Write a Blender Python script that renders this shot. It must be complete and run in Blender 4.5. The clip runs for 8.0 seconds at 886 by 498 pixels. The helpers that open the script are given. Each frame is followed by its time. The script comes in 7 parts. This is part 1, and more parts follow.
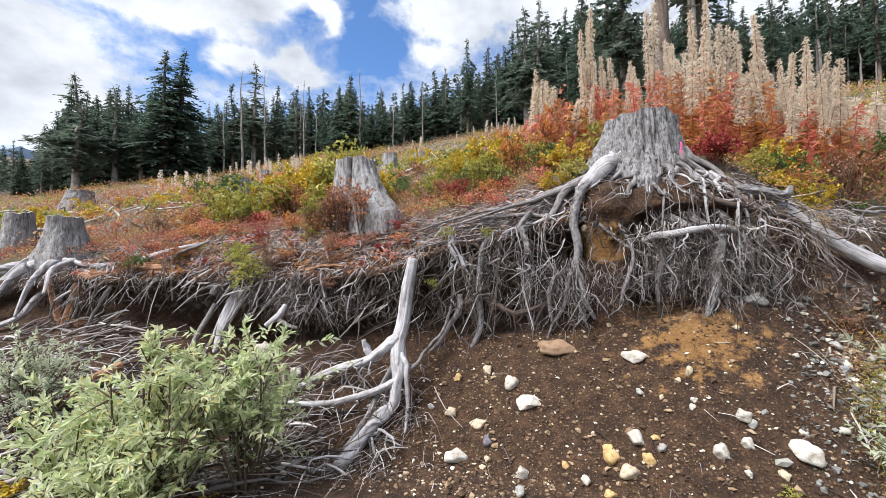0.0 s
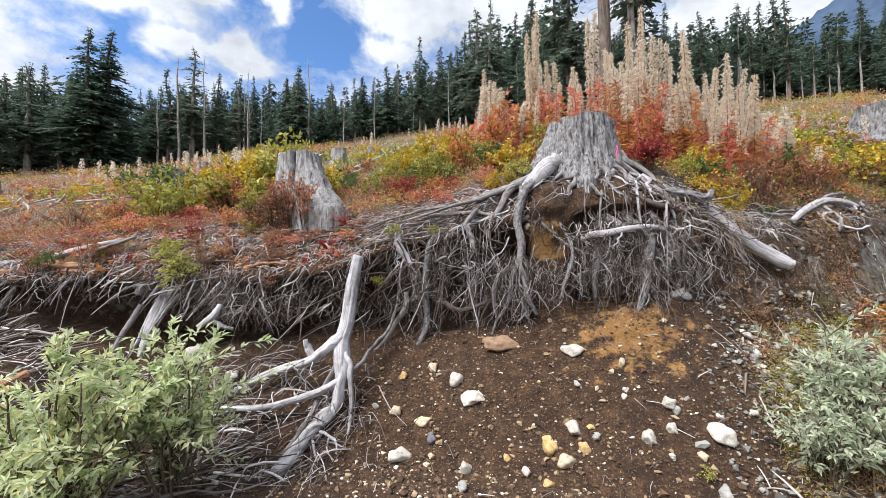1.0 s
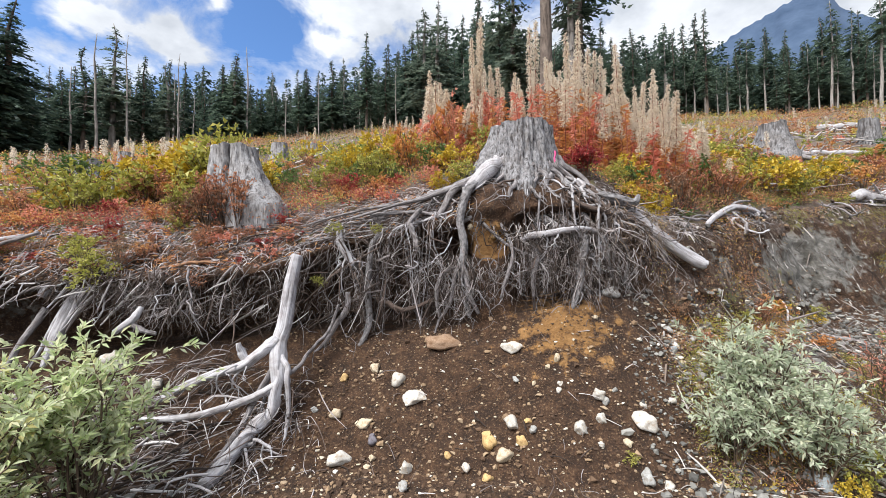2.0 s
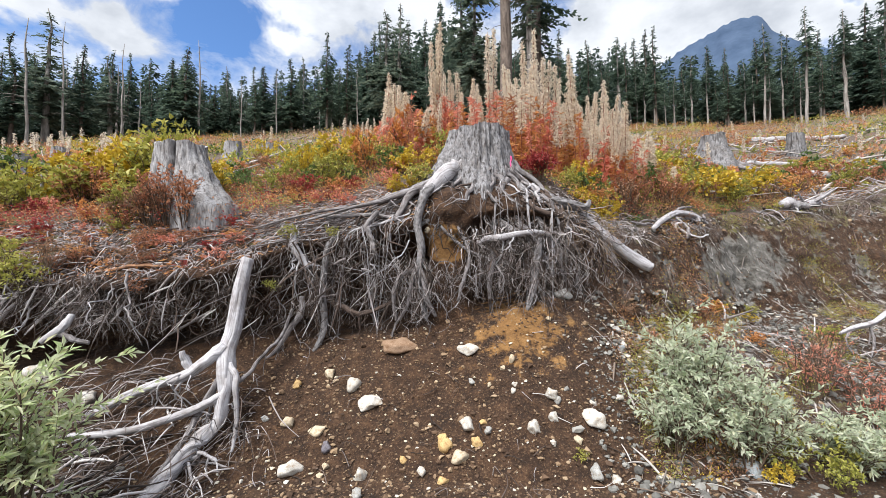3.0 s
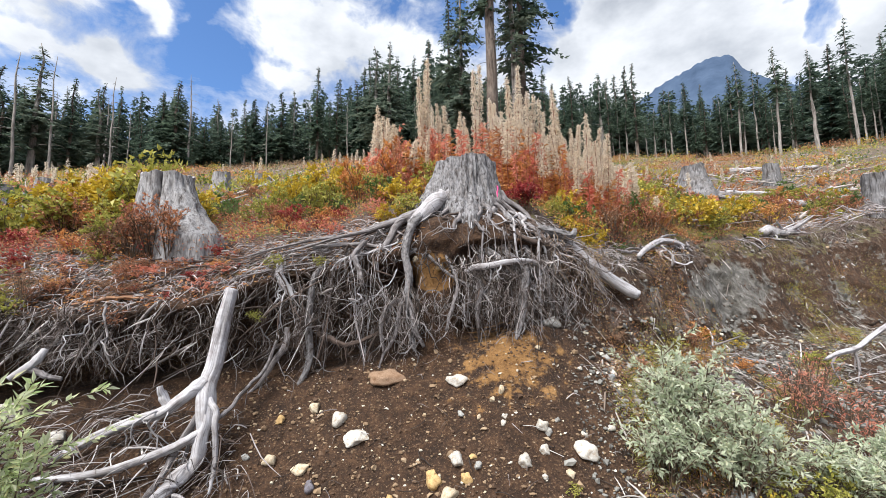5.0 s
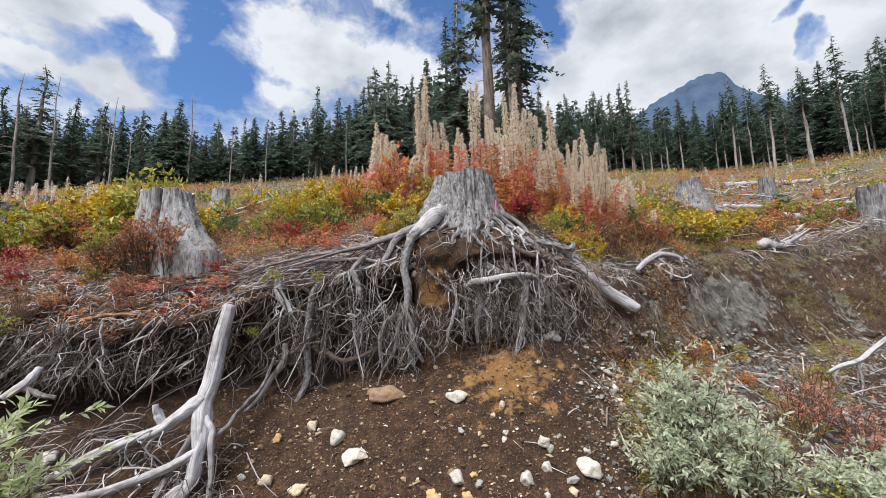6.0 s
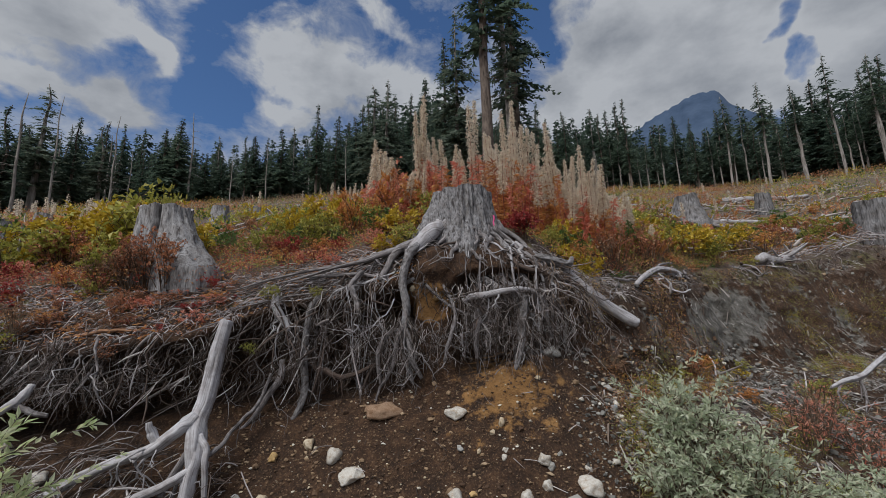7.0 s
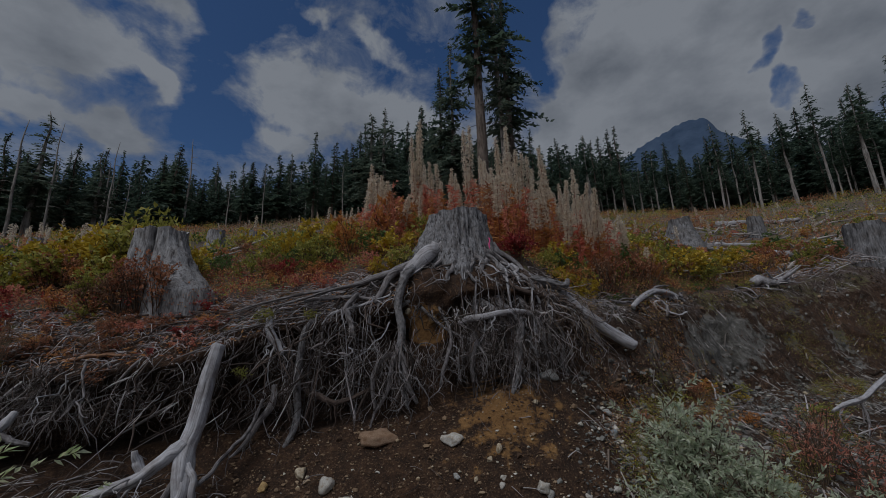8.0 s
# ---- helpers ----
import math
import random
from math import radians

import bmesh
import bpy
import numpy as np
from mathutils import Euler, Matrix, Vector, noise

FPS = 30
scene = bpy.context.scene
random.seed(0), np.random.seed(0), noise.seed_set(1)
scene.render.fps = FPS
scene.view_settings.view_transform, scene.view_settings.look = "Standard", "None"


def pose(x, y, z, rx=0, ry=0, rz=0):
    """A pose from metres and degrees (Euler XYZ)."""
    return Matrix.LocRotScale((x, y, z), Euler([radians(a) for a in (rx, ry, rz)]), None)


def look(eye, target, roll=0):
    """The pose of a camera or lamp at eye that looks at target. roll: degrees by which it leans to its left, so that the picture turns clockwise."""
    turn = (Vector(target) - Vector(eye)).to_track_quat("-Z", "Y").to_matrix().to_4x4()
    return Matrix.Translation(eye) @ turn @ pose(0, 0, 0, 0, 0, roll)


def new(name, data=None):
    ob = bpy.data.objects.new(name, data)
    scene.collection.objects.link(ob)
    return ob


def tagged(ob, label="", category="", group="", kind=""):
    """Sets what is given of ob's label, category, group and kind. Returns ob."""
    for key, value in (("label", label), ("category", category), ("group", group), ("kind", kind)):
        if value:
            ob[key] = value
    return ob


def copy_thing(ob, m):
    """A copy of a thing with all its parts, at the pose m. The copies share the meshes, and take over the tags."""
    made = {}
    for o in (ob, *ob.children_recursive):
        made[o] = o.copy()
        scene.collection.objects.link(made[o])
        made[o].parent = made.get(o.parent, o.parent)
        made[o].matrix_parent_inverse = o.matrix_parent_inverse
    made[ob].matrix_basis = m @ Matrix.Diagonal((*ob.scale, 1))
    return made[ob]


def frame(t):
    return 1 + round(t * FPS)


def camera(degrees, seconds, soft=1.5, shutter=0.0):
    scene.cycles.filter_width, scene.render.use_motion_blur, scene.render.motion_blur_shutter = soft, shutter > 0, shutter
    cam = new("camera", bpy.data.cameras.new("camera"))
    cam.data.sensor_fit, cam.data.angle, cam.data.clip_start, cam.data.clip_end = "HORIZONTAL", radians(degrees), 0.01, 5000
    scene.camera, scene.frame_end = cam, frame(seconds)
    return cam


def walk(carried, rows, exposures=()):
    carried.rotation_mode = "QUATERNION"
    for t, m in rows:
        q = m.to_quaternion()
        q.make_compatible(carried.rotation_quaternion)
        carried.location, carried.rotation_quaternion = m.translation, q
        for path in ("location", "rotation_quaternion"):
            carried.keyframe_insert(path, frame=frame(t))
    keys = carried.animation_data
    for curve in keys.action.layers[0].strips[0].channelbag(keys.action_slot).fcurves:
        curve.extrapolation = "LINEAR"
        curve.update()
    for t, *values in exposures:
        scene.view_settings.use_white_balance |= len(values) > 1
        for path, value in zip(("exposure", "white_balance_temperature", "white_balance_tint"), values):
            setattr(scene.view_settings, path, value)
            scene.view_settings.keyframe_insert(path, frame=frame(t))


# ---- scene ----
from mathutils.bvhtree import BVHTree

cam = camera(94.5, 8.0, soft=0.5)
PATH = [
    (0, (0.573, -0.098, 1.615), (-0.319, 1.69, 1.692), -0.4),
    (0.5, (0.591, -0.079, 1.609), (-0.199, 1.757, 1.682), -0.4),
    (1, (0.619, -0.057, 1.607), (-0.059, 1.823, 1.674), -0.4),
    (1.5, (0.63, -0.052, 1.606), (0.079, 1.869, 1.669), -0.3),
    (3, (0.7, -0.039, 1.604), (0.453, 1.944, 1.682), -0.4),
    (3.5, (0.71, -0.039, 1.608), (0.5, 1.947, 1.716), -0.4),
    (4, (0.713, -0.039, 1.608), (0.516, 1.946, 1.753), -0.5),
    (4.5, (0.715, -0.036, 1.605), (0.52, 1.946, 1.787), -0.7),
    (6, (0.715, -0.037, 1.592), (0.53, 1.933, 1.886), -1.3),
    (6.5, (0.716, -0.032, 1.583), (0.534, 1.932, 1.915), -1.5),
    (7, (0.721, -0.034, 1.574), (0.544, 1.923, 1.947), -1.5),
    (7.5, (0.72, -0.031, 1.563), (0.554, 1.917, 1.986), -1.7),
    (8, (0.727, -0.028, 1.551), (0.573, 1.906, 2.04), -1.8),
]
EXPOSURES = [(0.0, 0.45, 6250, 10), (3.0, 0.45, 6330, 10), (5.6, 0.45, 6330, 10), (6.0, 0.2, 6330, 10), (6.5, -0.25, 6330, 10), (7.0, -0.8, 6250, 10), (7.5, -1.35, 6120, 10), (8.0, -1.98, 5900, 10)]
walk(cam, [(t, look(eye, target, roll)) for t, eye, target, roll in PATH], EXPOSURES)

# ---- world and sun ----
SUN_AZ, SUN_EL = radians(212), radians(54)
world = bpy.data.worlds.new("sky")
scene.world = world
world.use_nodes = True


def build_sky():
    nt = world.node_tree
    nt.nodes.clear()
    N, L = nt.nodes.new, nt.links.new
    out, bg = N("ShaderNodeOutputWorld"), N("ShaderNodeBackground")
    sky = N("ShaderNodeTexSky")
    sky.sky_type, sky.sun_disc = "NISHITA", False
    sky.sun_elevation, sky.sun_rotation = SUN_EL, SUN_AZ
    tc, sep = N("ShaderNodeTexCoord"), N("ShaderNodeSeparateXYZ")
    L(tc.outputs["Generated"], sep.inputs[0])

    def m(op, a, b=None, c=None):
        n = N("ShaderNodeMath")
        n.operation = op
        for k, v in enumerate((a, b, c)):
            if v is None:
                continue
            if isinstance(v, (int, float)):
                n.inputs[k].default_value = v
            else:
                L(v, n.inputs[k])
        return n.outputs[0]
    az = m("MULTIPLY", m("ARCTAN2", sep.outputs[0], sep.outputs[1]), 180 / math.pi)
    el = m("MULTIPLY", m("ARCSINE", m("MINIMUM", m("MAXIMUM", sep.outputs[2], -0.999), 0.999)), 180 / math.pi)

    def fbm(across, upward, detail, rough, seed, distort=0.0):
        comb = N("ShaderNodeCombineXYZ")
        L(m("MULTIPLY", az, 1 / across), comb.inputs[0])
        L(m("MULTIPLY", el, 1 / upward), comb.inputs[1])
        n = N("ShaderNodeTexNoise")
        n.noise_dimensions = "4D"
        n.inputs["Scale"].default_value, n.inputs["Detail"].default_value = 1.0, detail
        n.inputs["Roughness"].default_value, n.inputs["W"].default_value = rough, seed
        n.inputs["Distortion"].default_value = distort
        L(comb.outputs[0], n.inputs["Vector"])
        return n.outputs["Fac"]

    def rise(v, lo, hi):
        n = N("ShaderNodeMapRange")
        n.interpolation_type = "SMOOTHSTEP"
        L(v, n.inputs["Value"])
        n.inputs["From Min"].default_value, n.inputs["From Max"].default_value = lo, hi
        return n.outputs["Result"]
    # the banks' outlines wander with a slow noise, so that none of them is round
    waz = m("ADD", az, m("MULTIPLY", m("SUBTRACT", fbm(9, 7, 4, 0.55, 1.7), 0.5), 10.0))
    wel = m("ADD", el, m("MULTIPLY", m("SUBTRACT", fbm(9, 7, 4, 0.55, 5.2), 0.5), 9.0))
    cover = m("MULTIPLY", m("SUBTRACT", fbm(7.0, 4.2, 11, 0.64, CLOUD_SEED, 0.4), 0.46), 1.7)
    cover = m("ADD", cover, m("MULTIPLY", m("MAXIMUM", rise(m("ABSOLUTE", az), 74, 95), rise(el, 44, 58)), 0.42))
    cover = m("ADD", cover, m("MULTIPLY", m("SUBTRACT", 1.0, rise(el, 25, 36)), 0.13))
    for a0, e0, wide, high, tilt, gain in CLOUD_BANKS + CLEAR_GAPS:
        c, d = math.cos(radians(tilt)), math.sin(radians(tilt))
        da, de = m("SUBTRACT", waz, a0), m("SUBTRACT", wel, e0)
        u = m("MULTIPLY", m("ADD", m("MULTIPLY", da, c), m("MULTIPLY", de, d)), 1 / wide)
        v = m("MULTIPLY", m("SUBTRACT", m("MULTIPLY", de, c), m("MULTIPLY", da, d)), 1 / high)
        q = m("ADD", m("MULTIPLY", u, u), m("MULTIPLY", v, v))
        cover = m("ADD", cover, m("MULTIPLY", m("EXPONENT", m("MULTIPLY", m("MULTIPLY", q, q), -1.0)), gain))
    ramp = N("ShaderNodeValToRGB")
    ramp.color_ramp.elements[0].position, ramp.color_ramp.elements[1].position = -0.02, 0.50
    veil = ramp.color_ramp.elements.new(0.2)
    veil.color = (0.3, 0.3, 0.3, 1)
    L(cover, ramp.inputs[0])
    tone = N("ShaderNodeValToRGB")
    tone.color_ramp.elements[0].position, tone.color_ramp.elements[1].position = 0.28, 0.62
    tone.color_ramp.elements[0].color, tone.color_ramp.elements[1].color = (*CLOUD_GREY, 1), (*CLOUD_WHITE, 1)
    thick = m("MULTIPLY", rise(cover, 0.5, 1.6), 0.10)
    L(m("SUBTRACT", m("ADD", fbm(11, 6, 7, 0.55, 7.3), 0.07), thick), tone.inputs[0])
    blue = N("ShaderNodeMix")
    blue.data_type, blue.blend_type = "RGBA", "MULTIPLY"
    blue.inputs[0].default_value = 1.0
    L(sky.outputs[0], blue.inputs[6])
    blue.inputs[7].default_value = (*SKY_GAIN, 1)
    mix = N("ShaderNodeMix")
    mix.data_type = "RGBA"
    L(ramp.outputs[0], mix.inputs[0])
    L(blue.outputs[2], mix.inputs[6])
    L(tone.outputs[0], mix.inputs[7])
    L(mix.outputs[2], bg.inputs[0])
    bg.inputs[1].default_value = SKY_STRENGTH
    L(bg.outputs[0], out.inputs[0])


SKY_STRENGTH = 0.1
SKY_GAIN = (0.92, 1.22, 1.58)
CLOUD_WHITE, CLOUD_GREY = (7.4, 7.6, 7.9), (3.6, 3.9, 4.4)
CLOUD_SEED = 3.1
# banks of cloud and clear gaps: azimuth, elevation, half width, half height, tilt in degrees, cover
CLOUD_BANKS = [(-54, 33.5, 8.5, 3.4, -8, 0.58), (-44, 31.3, 4.0, 1.1, -22, 0.5), (-42.5, 39, 3.8, 2.6, 0, 0.5), (-24.5, 33.5, 9.5, 4.5, -8, 0.8), (-11, 31.0, 6, 4, 0, 0.6),
               (-23.5, 42, 2.6, 1.0, 0, 0.4), (-14, 40.2, 6, 1.2, -22, 0.38), (-27, 27.3, 4, 1.4, 0, 0.45), (-53, 24.6, 4, 1.3, 0, 0.45), (-46, 25.0, 3.2, 2.0, -10, 0.55),
               (33, 33, 20, 12, 0, 0.85), (17, 29, 7, 5.5, 0, 0.5), (-74, 18, 9, 6, 0, 0.85), (-65, 28.5, 13, 3.0, 0, 0.75), (0, 27, 8, 5, 0, 0.4)]
CLEAR_GAPS = [(10.6, 41, 3.0, 4.0, 0, -0.7), (12.8, 36, 2.2, 2.0, 30, -0.35), (38.6, 29.8, 1.5, 1.6, 40, -0.85), (42, 31.0, 1.8, 0.7, 10, -0.7), (39.6, 26.8, 1.1, 1.4, 0, -0.7), (21, 35, 2.4, 0.6, -15, -0.3),
              (-38, 34, 3.0, 5.0, 0, -0.3), (-57.5, 24.8, 3.4, 2.4, 0, -0.25), (-36, 28, 6, 2.6, 0, -0.3), (-34, 42, 5, 4, 0, -0.4)]
build_sky()

sun = new("sun", bpy.data.lights.new("sun", "SUN"))
sun.data.energy, sun.data.angle, sun.data.color = 5.3, radians(34), (1.0, 0.945, 0.87)
sun.matrix_world = look((math.sin(SUN_AZ) * math.cos(SUN_EL) * 50, math.cos(SUN_AZ) * math.cos(SUN_EL) * 50, math.sin(SUN_EL) * 50), (0, 0, 0))


# ---- materials ----
def soil_mix(nt, coord, scale, detail=6.0, rough=0.6):
    n = nt.nodes.new("ShaderNodeTexNoise")
    n.inputs["Scale"].default_value, n.inputs["Detail"].default_value, n.inputs["Roughness"].default_value = scale, detail, rough
    nt.links.new(coord, n.inputs["Vector"])
    return n.outputs["Fac"]


def ramp_of(nt, fac, stops):
    r = nt.nodes.new("ShaderNodeValToRGB")
    e = r.color_ramp.elements
    while len(e) < len(stops):
        e.new(0.5)
    for k, (p, c) in enumerate(stops):
        e[k].position, e[k].color = p, (*c, 1)
    nt.links.new(fac, r.inputs[0])
    return r.outputs["Color"]


def mixed(nt, fac, a, b, mode="MIX"):
    n = nt.nodes.new("ShaderNodeMix")
    n.data_type, n.blend_type = "RGBA", mode
    for k, v in ((0, fac), (6, a), (7, b)):
        if isinstance(v, (int, float)):
            n.inputs[k].default_value = v
        elif isinstance(v, tuple):
            n.inputs[k].default_value = (*v, 1)
        else:
            nt.links.new(v, n.inputs[k])
    return n.outputs[2]


def material(name, rough=0.85):
    mt = bpy.data.materials.new(name)
    mt.use_nodes = True
    nt = mt.node_tree
    p = nt.nodes["Principled BSDF"]
    p.inputs["Roughness"].default_value = rough
    co = nt.nodes.new("ShaderNodeTexCoord").outputs["Object"]
    return mt, nt, p, co


def bump(nt, p, height, strength=0.5, dist=0.01):
    b = nt.nodes.new("ShaderNodeBump")
    b.inputs["Strength"].default_value, b.inputs["Distance"].default_value = strength, dist
    nt.links.new(height, b.inputs["Height"])
    nt.links.new(b.outputs[0], p.inputs["Normal"])


def leaf_material(name, colours, rough=0.6, translucent=0.25, lean=0.3):
    """Leaves: each leaf takes its own tone from the ramp, and each plant leans to one side of it."""
    mt, nt, p, co = material(name, rough)
    g = nt.nodes.new("ShaderNodeNewGeometry")
    o = nt.nodes.new("ShaderNodeObjectInfo")
    a = nt.nodes.new("ShaderNodeMath")
    a.operation = "MULTIPLY_ADD"
    nt.links.new(g.outputs["Random Per Island"], a.inputs[0])
    a.inputs[1].default_value = 1 - lean
    b = nt.nodes.new("ShaderNodeMath")
    b.operation = "MULTIPLY"
    nt.links.new(o.outputs["Random"], b.inputs[0])
    b.inputs[1].default_value = lean
    nt.links.new(b.outputs[0], a.inputs[2])
    n = len(colours)
    col = ramp_of(nt, a.outputs[0], [(k / (n - 1), c) for k, c in enumerate(colours)])
    col = mixed(nt, soil_mix(nt, co, 40.0, 3), col, mixed(nt, 1.0, col, (0.62, 0.6, 0.55), "MULTIPLY"))
    nt.links.new(col, p.inputs["Base Color"])
    if translucent:
        t = nt.nodes.new("ShaderNodeBsdfTranslucent")
        nt.links.new(col, t.inputs["Color"])
        s = nt.nodes.new("ShaderNodeMixShader")
        s.inputs[0].default_value = translucent
        nt.links.new(p.outputs[0], s.inputs[1])
        nt.links.new(t.outputs[0], s.inputs[2])
        nt.links.new(s.outputs[0], nt.nodes["Material Output"].inputs["Surface"])
    return mt


WOODEN = set()


def wood_material(name, dark, light, grain=110.0, long=0.05, rough=0.85, lift=0.6, blotch=7.0, checks=0.85):
    """Weathered wood: fibres along the stem, dark checks between them, and broad stains and bleached stretches."""
    mt, nt, p, co = material(name, rough)
    WOODEN.add(mt.name)
    at = nt.nodes.new("ShaderNodeAttribute")
    at.attribute_name = "grain"
    mp = nt.nodes.new("ShaderNodeMapping")
    mp.inputs["Scale"].default_value = (1, 1, long)
    nt.links.new(at.outputs["Vector"], mp.inputs["Vector"])
    fibre = soil_mix(nt, mp.outputs[0], grain, 5, 0.65)
    check = soil_mix(nt, mp.outputs[0], grain * 0.38, 3, 0.5)
    stain = soil_mix(nt, co, blotch, 6, 0.65)
    half = tuple((0.45 * a + 0.55 * b) for a, b in zip(dark, light))
    col = ramp_of(nt, fibre, [(0.30, dark), (0.46, half), (0.66, light)])
    col = mixed(nt, ramp_of(nt, check, [(0.34, (checks, checks, checks)), (0.43, (0, 0, 0))]), col, mixed(nt, 1.0, col, (0.30, 0.27, 0.26), "MULTIPLY"))
    col = mixed(nt, ramp_of(nt, stain, [(0.42, (0, 0, 0)), (0.64, (0.8, 0.8, 0.8))]), col, mixed(nt, 1.0, col, (0.55, 0.50, 0.46), "MULTIPLY"))
    nt.links.new(col, p.inputs["Base Color"])
    h = nt.nodes.new("ShaderNodeMath")
    h.operation = "MULTIPLY_ADD"
    nt.links.new(check, h.inputs[0])
    h.inputs[1].default_value = 1.6
    nt.links.new(fibre, h.inputs[2])
    bump(nt, p, h.outputs[0], lift, 0.6 / grain)
    return mt


def soil_material():
    """Ground: brown stony soil, grey clay, ochre subsoil and forest litter, by the kinds of soil stored on the sheet."""
    mt, nt, p, co = material("ground_soil", 0.95)
    at = nt.nodes.new("ShaderNodeAttribute")
    at.attribute_name = "soil_kind"
    sp = nt.nodes.new("ShaderNodeSeparateColor")
    nt.links.new(at.outputs["Color"], sp.inputs[0])
    fine, mid, big = soil_mix(nt, co, 60, 8, 0.7), soil_mix(nt, co, 9, 6, 0.65), soil_mix(nt, co, 1.6, 5)
    brown = ramp_of(nt, mid, [(0.3, (0.018, 0.0085, 0.0045)), (0.5, (0.056, 0.0275, 0.0135)), (0.72, (0.128, 0.067, 0.034))])
    brown = mixed(nt, ramp_of(nt, fine, [(0.55, (0, 0, 0)), (0.66, (0.8, 0.8, 0.8))]), brown, (0.28, 0.175, 0.10))
    brown = mixed(nt, ramp_of(nt, fine, [(0.36, (0.75, 0.75, 0.75)), (0.46, (0, 0, 0))]), brown, (0.02, 0.011, 0.007))
    ochre = ramp_of(nt, mid, [(0.3, (0.15, 0.068, 0.02)), (0.7, (0.38, 0.21, 0.075))])
    clay = ramp_of(nt, mid, [(0.3, (0.065, 0.062, 0.057)), (0.5, (0.15, 0.143, 0.132)), (0.7, (0.30, 0.292, 0.275))])
    clay = mixed(nt, ramp_of(nt, soil_mix(nt, co, 3.5, 6, 0.7), [(0.46, (0, 0, 0)), (0.6, (0.85, 0.85, 0.85))]), clay, mixed(nt, 1.0, clay, (0.45, 0.43, 0.38), "MULTIPLY"))
    litter = ramp_of(nt, fine, [(0.3, (0.025, 0.017, 0.014)), (0.5, (0.11, 0.076, 0.062)), (0.66, (0.34, 0.28, 0.25))])
    moss = ramp_of(nt, mid, [(0.3, (0.05, 0.055, 0.015)), (0.7, (0.16, 0.15, 0.04))])
    litter = mixed(nt, ramp_of(nt, big, [(0.48, (0, 0, 0)), (0.6, (0.8, 0.8, 0.8))]), litter, moss)

    def edge(chan):
        a = nt.nodes.new("ShaderNodeMath")
        a.operation = "ADD"
        nt.links.new(chan, a.inputs[0])
        b = nt.nodes.new("ShaderNodeMath")
        b.operation = "MULTIPLY_ADD"
        nt.links.new(mid, b.inputs[0])
        b.inputs[1].default_value, b.inputs[2].default_value = 1.6, -0.8
        nt.links.new(b.outputs[0], a.inputs[1])
        return ramp_of(nt, a.outputs[0], [(0.4, (0, 0, 0)), (0.6, (1, 1, 1))])
    col = mixed(nt, edge(sp.outputs[2]), brown, ochre)
    col = mixed(nt, edge(sp.outputs[0]), col, clay)
    col = mixed(nt, edge(sp.outputs[1]), col, litter)
    nt.links.new(col, p.inputs["Base Color"])
    h = nt.nodes.new("ShaderNodeMath")
    h.operation = "MULTIPLY_ADD"
    nt.links.new(mid, h.inputs[0])
    h.inputs[1].default_value = 2.0
    nt.links.new(fine, h.inputs[2])
    bump(nt, p, h.outputs[0], 1.0, 0.035)
    return mt


M = {}
M["soil"] = soil_material()
M["stump"] = wood_material("weathered_stump_wood", (0.014, 0.013, 0.015), (0.33, 0.33, 0.35), 56, 0.36, 0.92, 1.0, 15, 1.0)
M["stump_pale"] = wood_material("pale_weathered_stump_wood", (0.06, 0.058, 0.061), (0.37, 0.37, 0.385), 70, 0.14, 0.9, 0.9, 6)
M["stump_far"] = wood_material("furrowed_grey_stump_wood", (0.03, 0.029, 0.031), (0.27, 0.27, 0.285), 26, 0.1, 0.92, 1.0, 3)
M["root"] = wood_material("grey_root_wood", (0.028, 0.023, 0.022), (0.33, 0.315, 0.33), 120, 0.12, 0.88, 0.9, 16)
M["pale_root"] = wood_material("bleached_root_wood", (0.22, 0.21, 0.22), (0.52, 0.52, 0.56), 120, 0.06, 0.85, 0.6, 9, 0.5)
M["mottled_root"] = wood_material("lichen_mottled_root", (0.018, 0.016, 0.015), (0.30, 0.295, 0.31), 60, 0.4, 0.9, 1.0, 22)
M["dark_root"] = wood_material("brown_root_wood", (0.022, 0.015, 0.012), (0.13, 0.095, 0.08), 150, 0.08, 0.9, 0.6, 8)
M["bark"] = wood_material("conifer_bark", (0.05, 0.04, 0.035), (0.21, 0.17, 0.145), 12, 0.15, 0.95, 0.8, 0.8)
M["grey_trunk"] = wood_material("bare_grey_trunk", (0.13, 0.12, 0.115), (0.40, 0.38, 0.36), 12, 0.08, 0.9, 0.6, 0.6)
M["needle"] = leaf_material("dark_conifer_needles", [(0.042, 0.075, 0.064), (0.095, 0.15, 0.115), (0.17, 0.235, 0.16)], 0.7, 0.4)
M["needle_blue"] = leaf_material("grey_green_conifer_needles", [(0.065, 0.105, 0.088), (0.14, 0.19, 0.15), (0.225, 0.27, 0.205)], 0.7, 0.4)


# ---- mesh helpers ----
class Builder:
    """Collects vertices and faces, then makes one mesh of them."""

    def __init__(self):
        self.v, self.f, self.n, self.g = [], [], 0, []

    def add(self, verts, faces, grain=None):
        self.v.append(np.asarray(verts, float).reshape(-1, 3))
        self.g.append(self.v[-1] if grain is None else np.asarray(grain, float).reshape(-1, 3))
        self.f.extend([tuple(int(i) + self.n for i in q) for q in faces])
        self.n += len(self.v[-1])

    def mesh(self, name, mat, smooth=True):
        me = bpy.data.meshes.new(name)
        me.from_pydata(np.concatenate(self.v).tolist(), [], self.f)
        if smooth:
            me.polygons.foreach_set("use_smooth", [True] * len(me.polygons))
        me.materials.append(mat)
        if mat.name in WOODEN:
            at = me.attributes.new("grain", "FLOAT_VECTOR", "POINT")
            at.data.foreach_set("vector", np.concatenate(self.g).astype(np.float32).ravel())
        me.update()
        return me


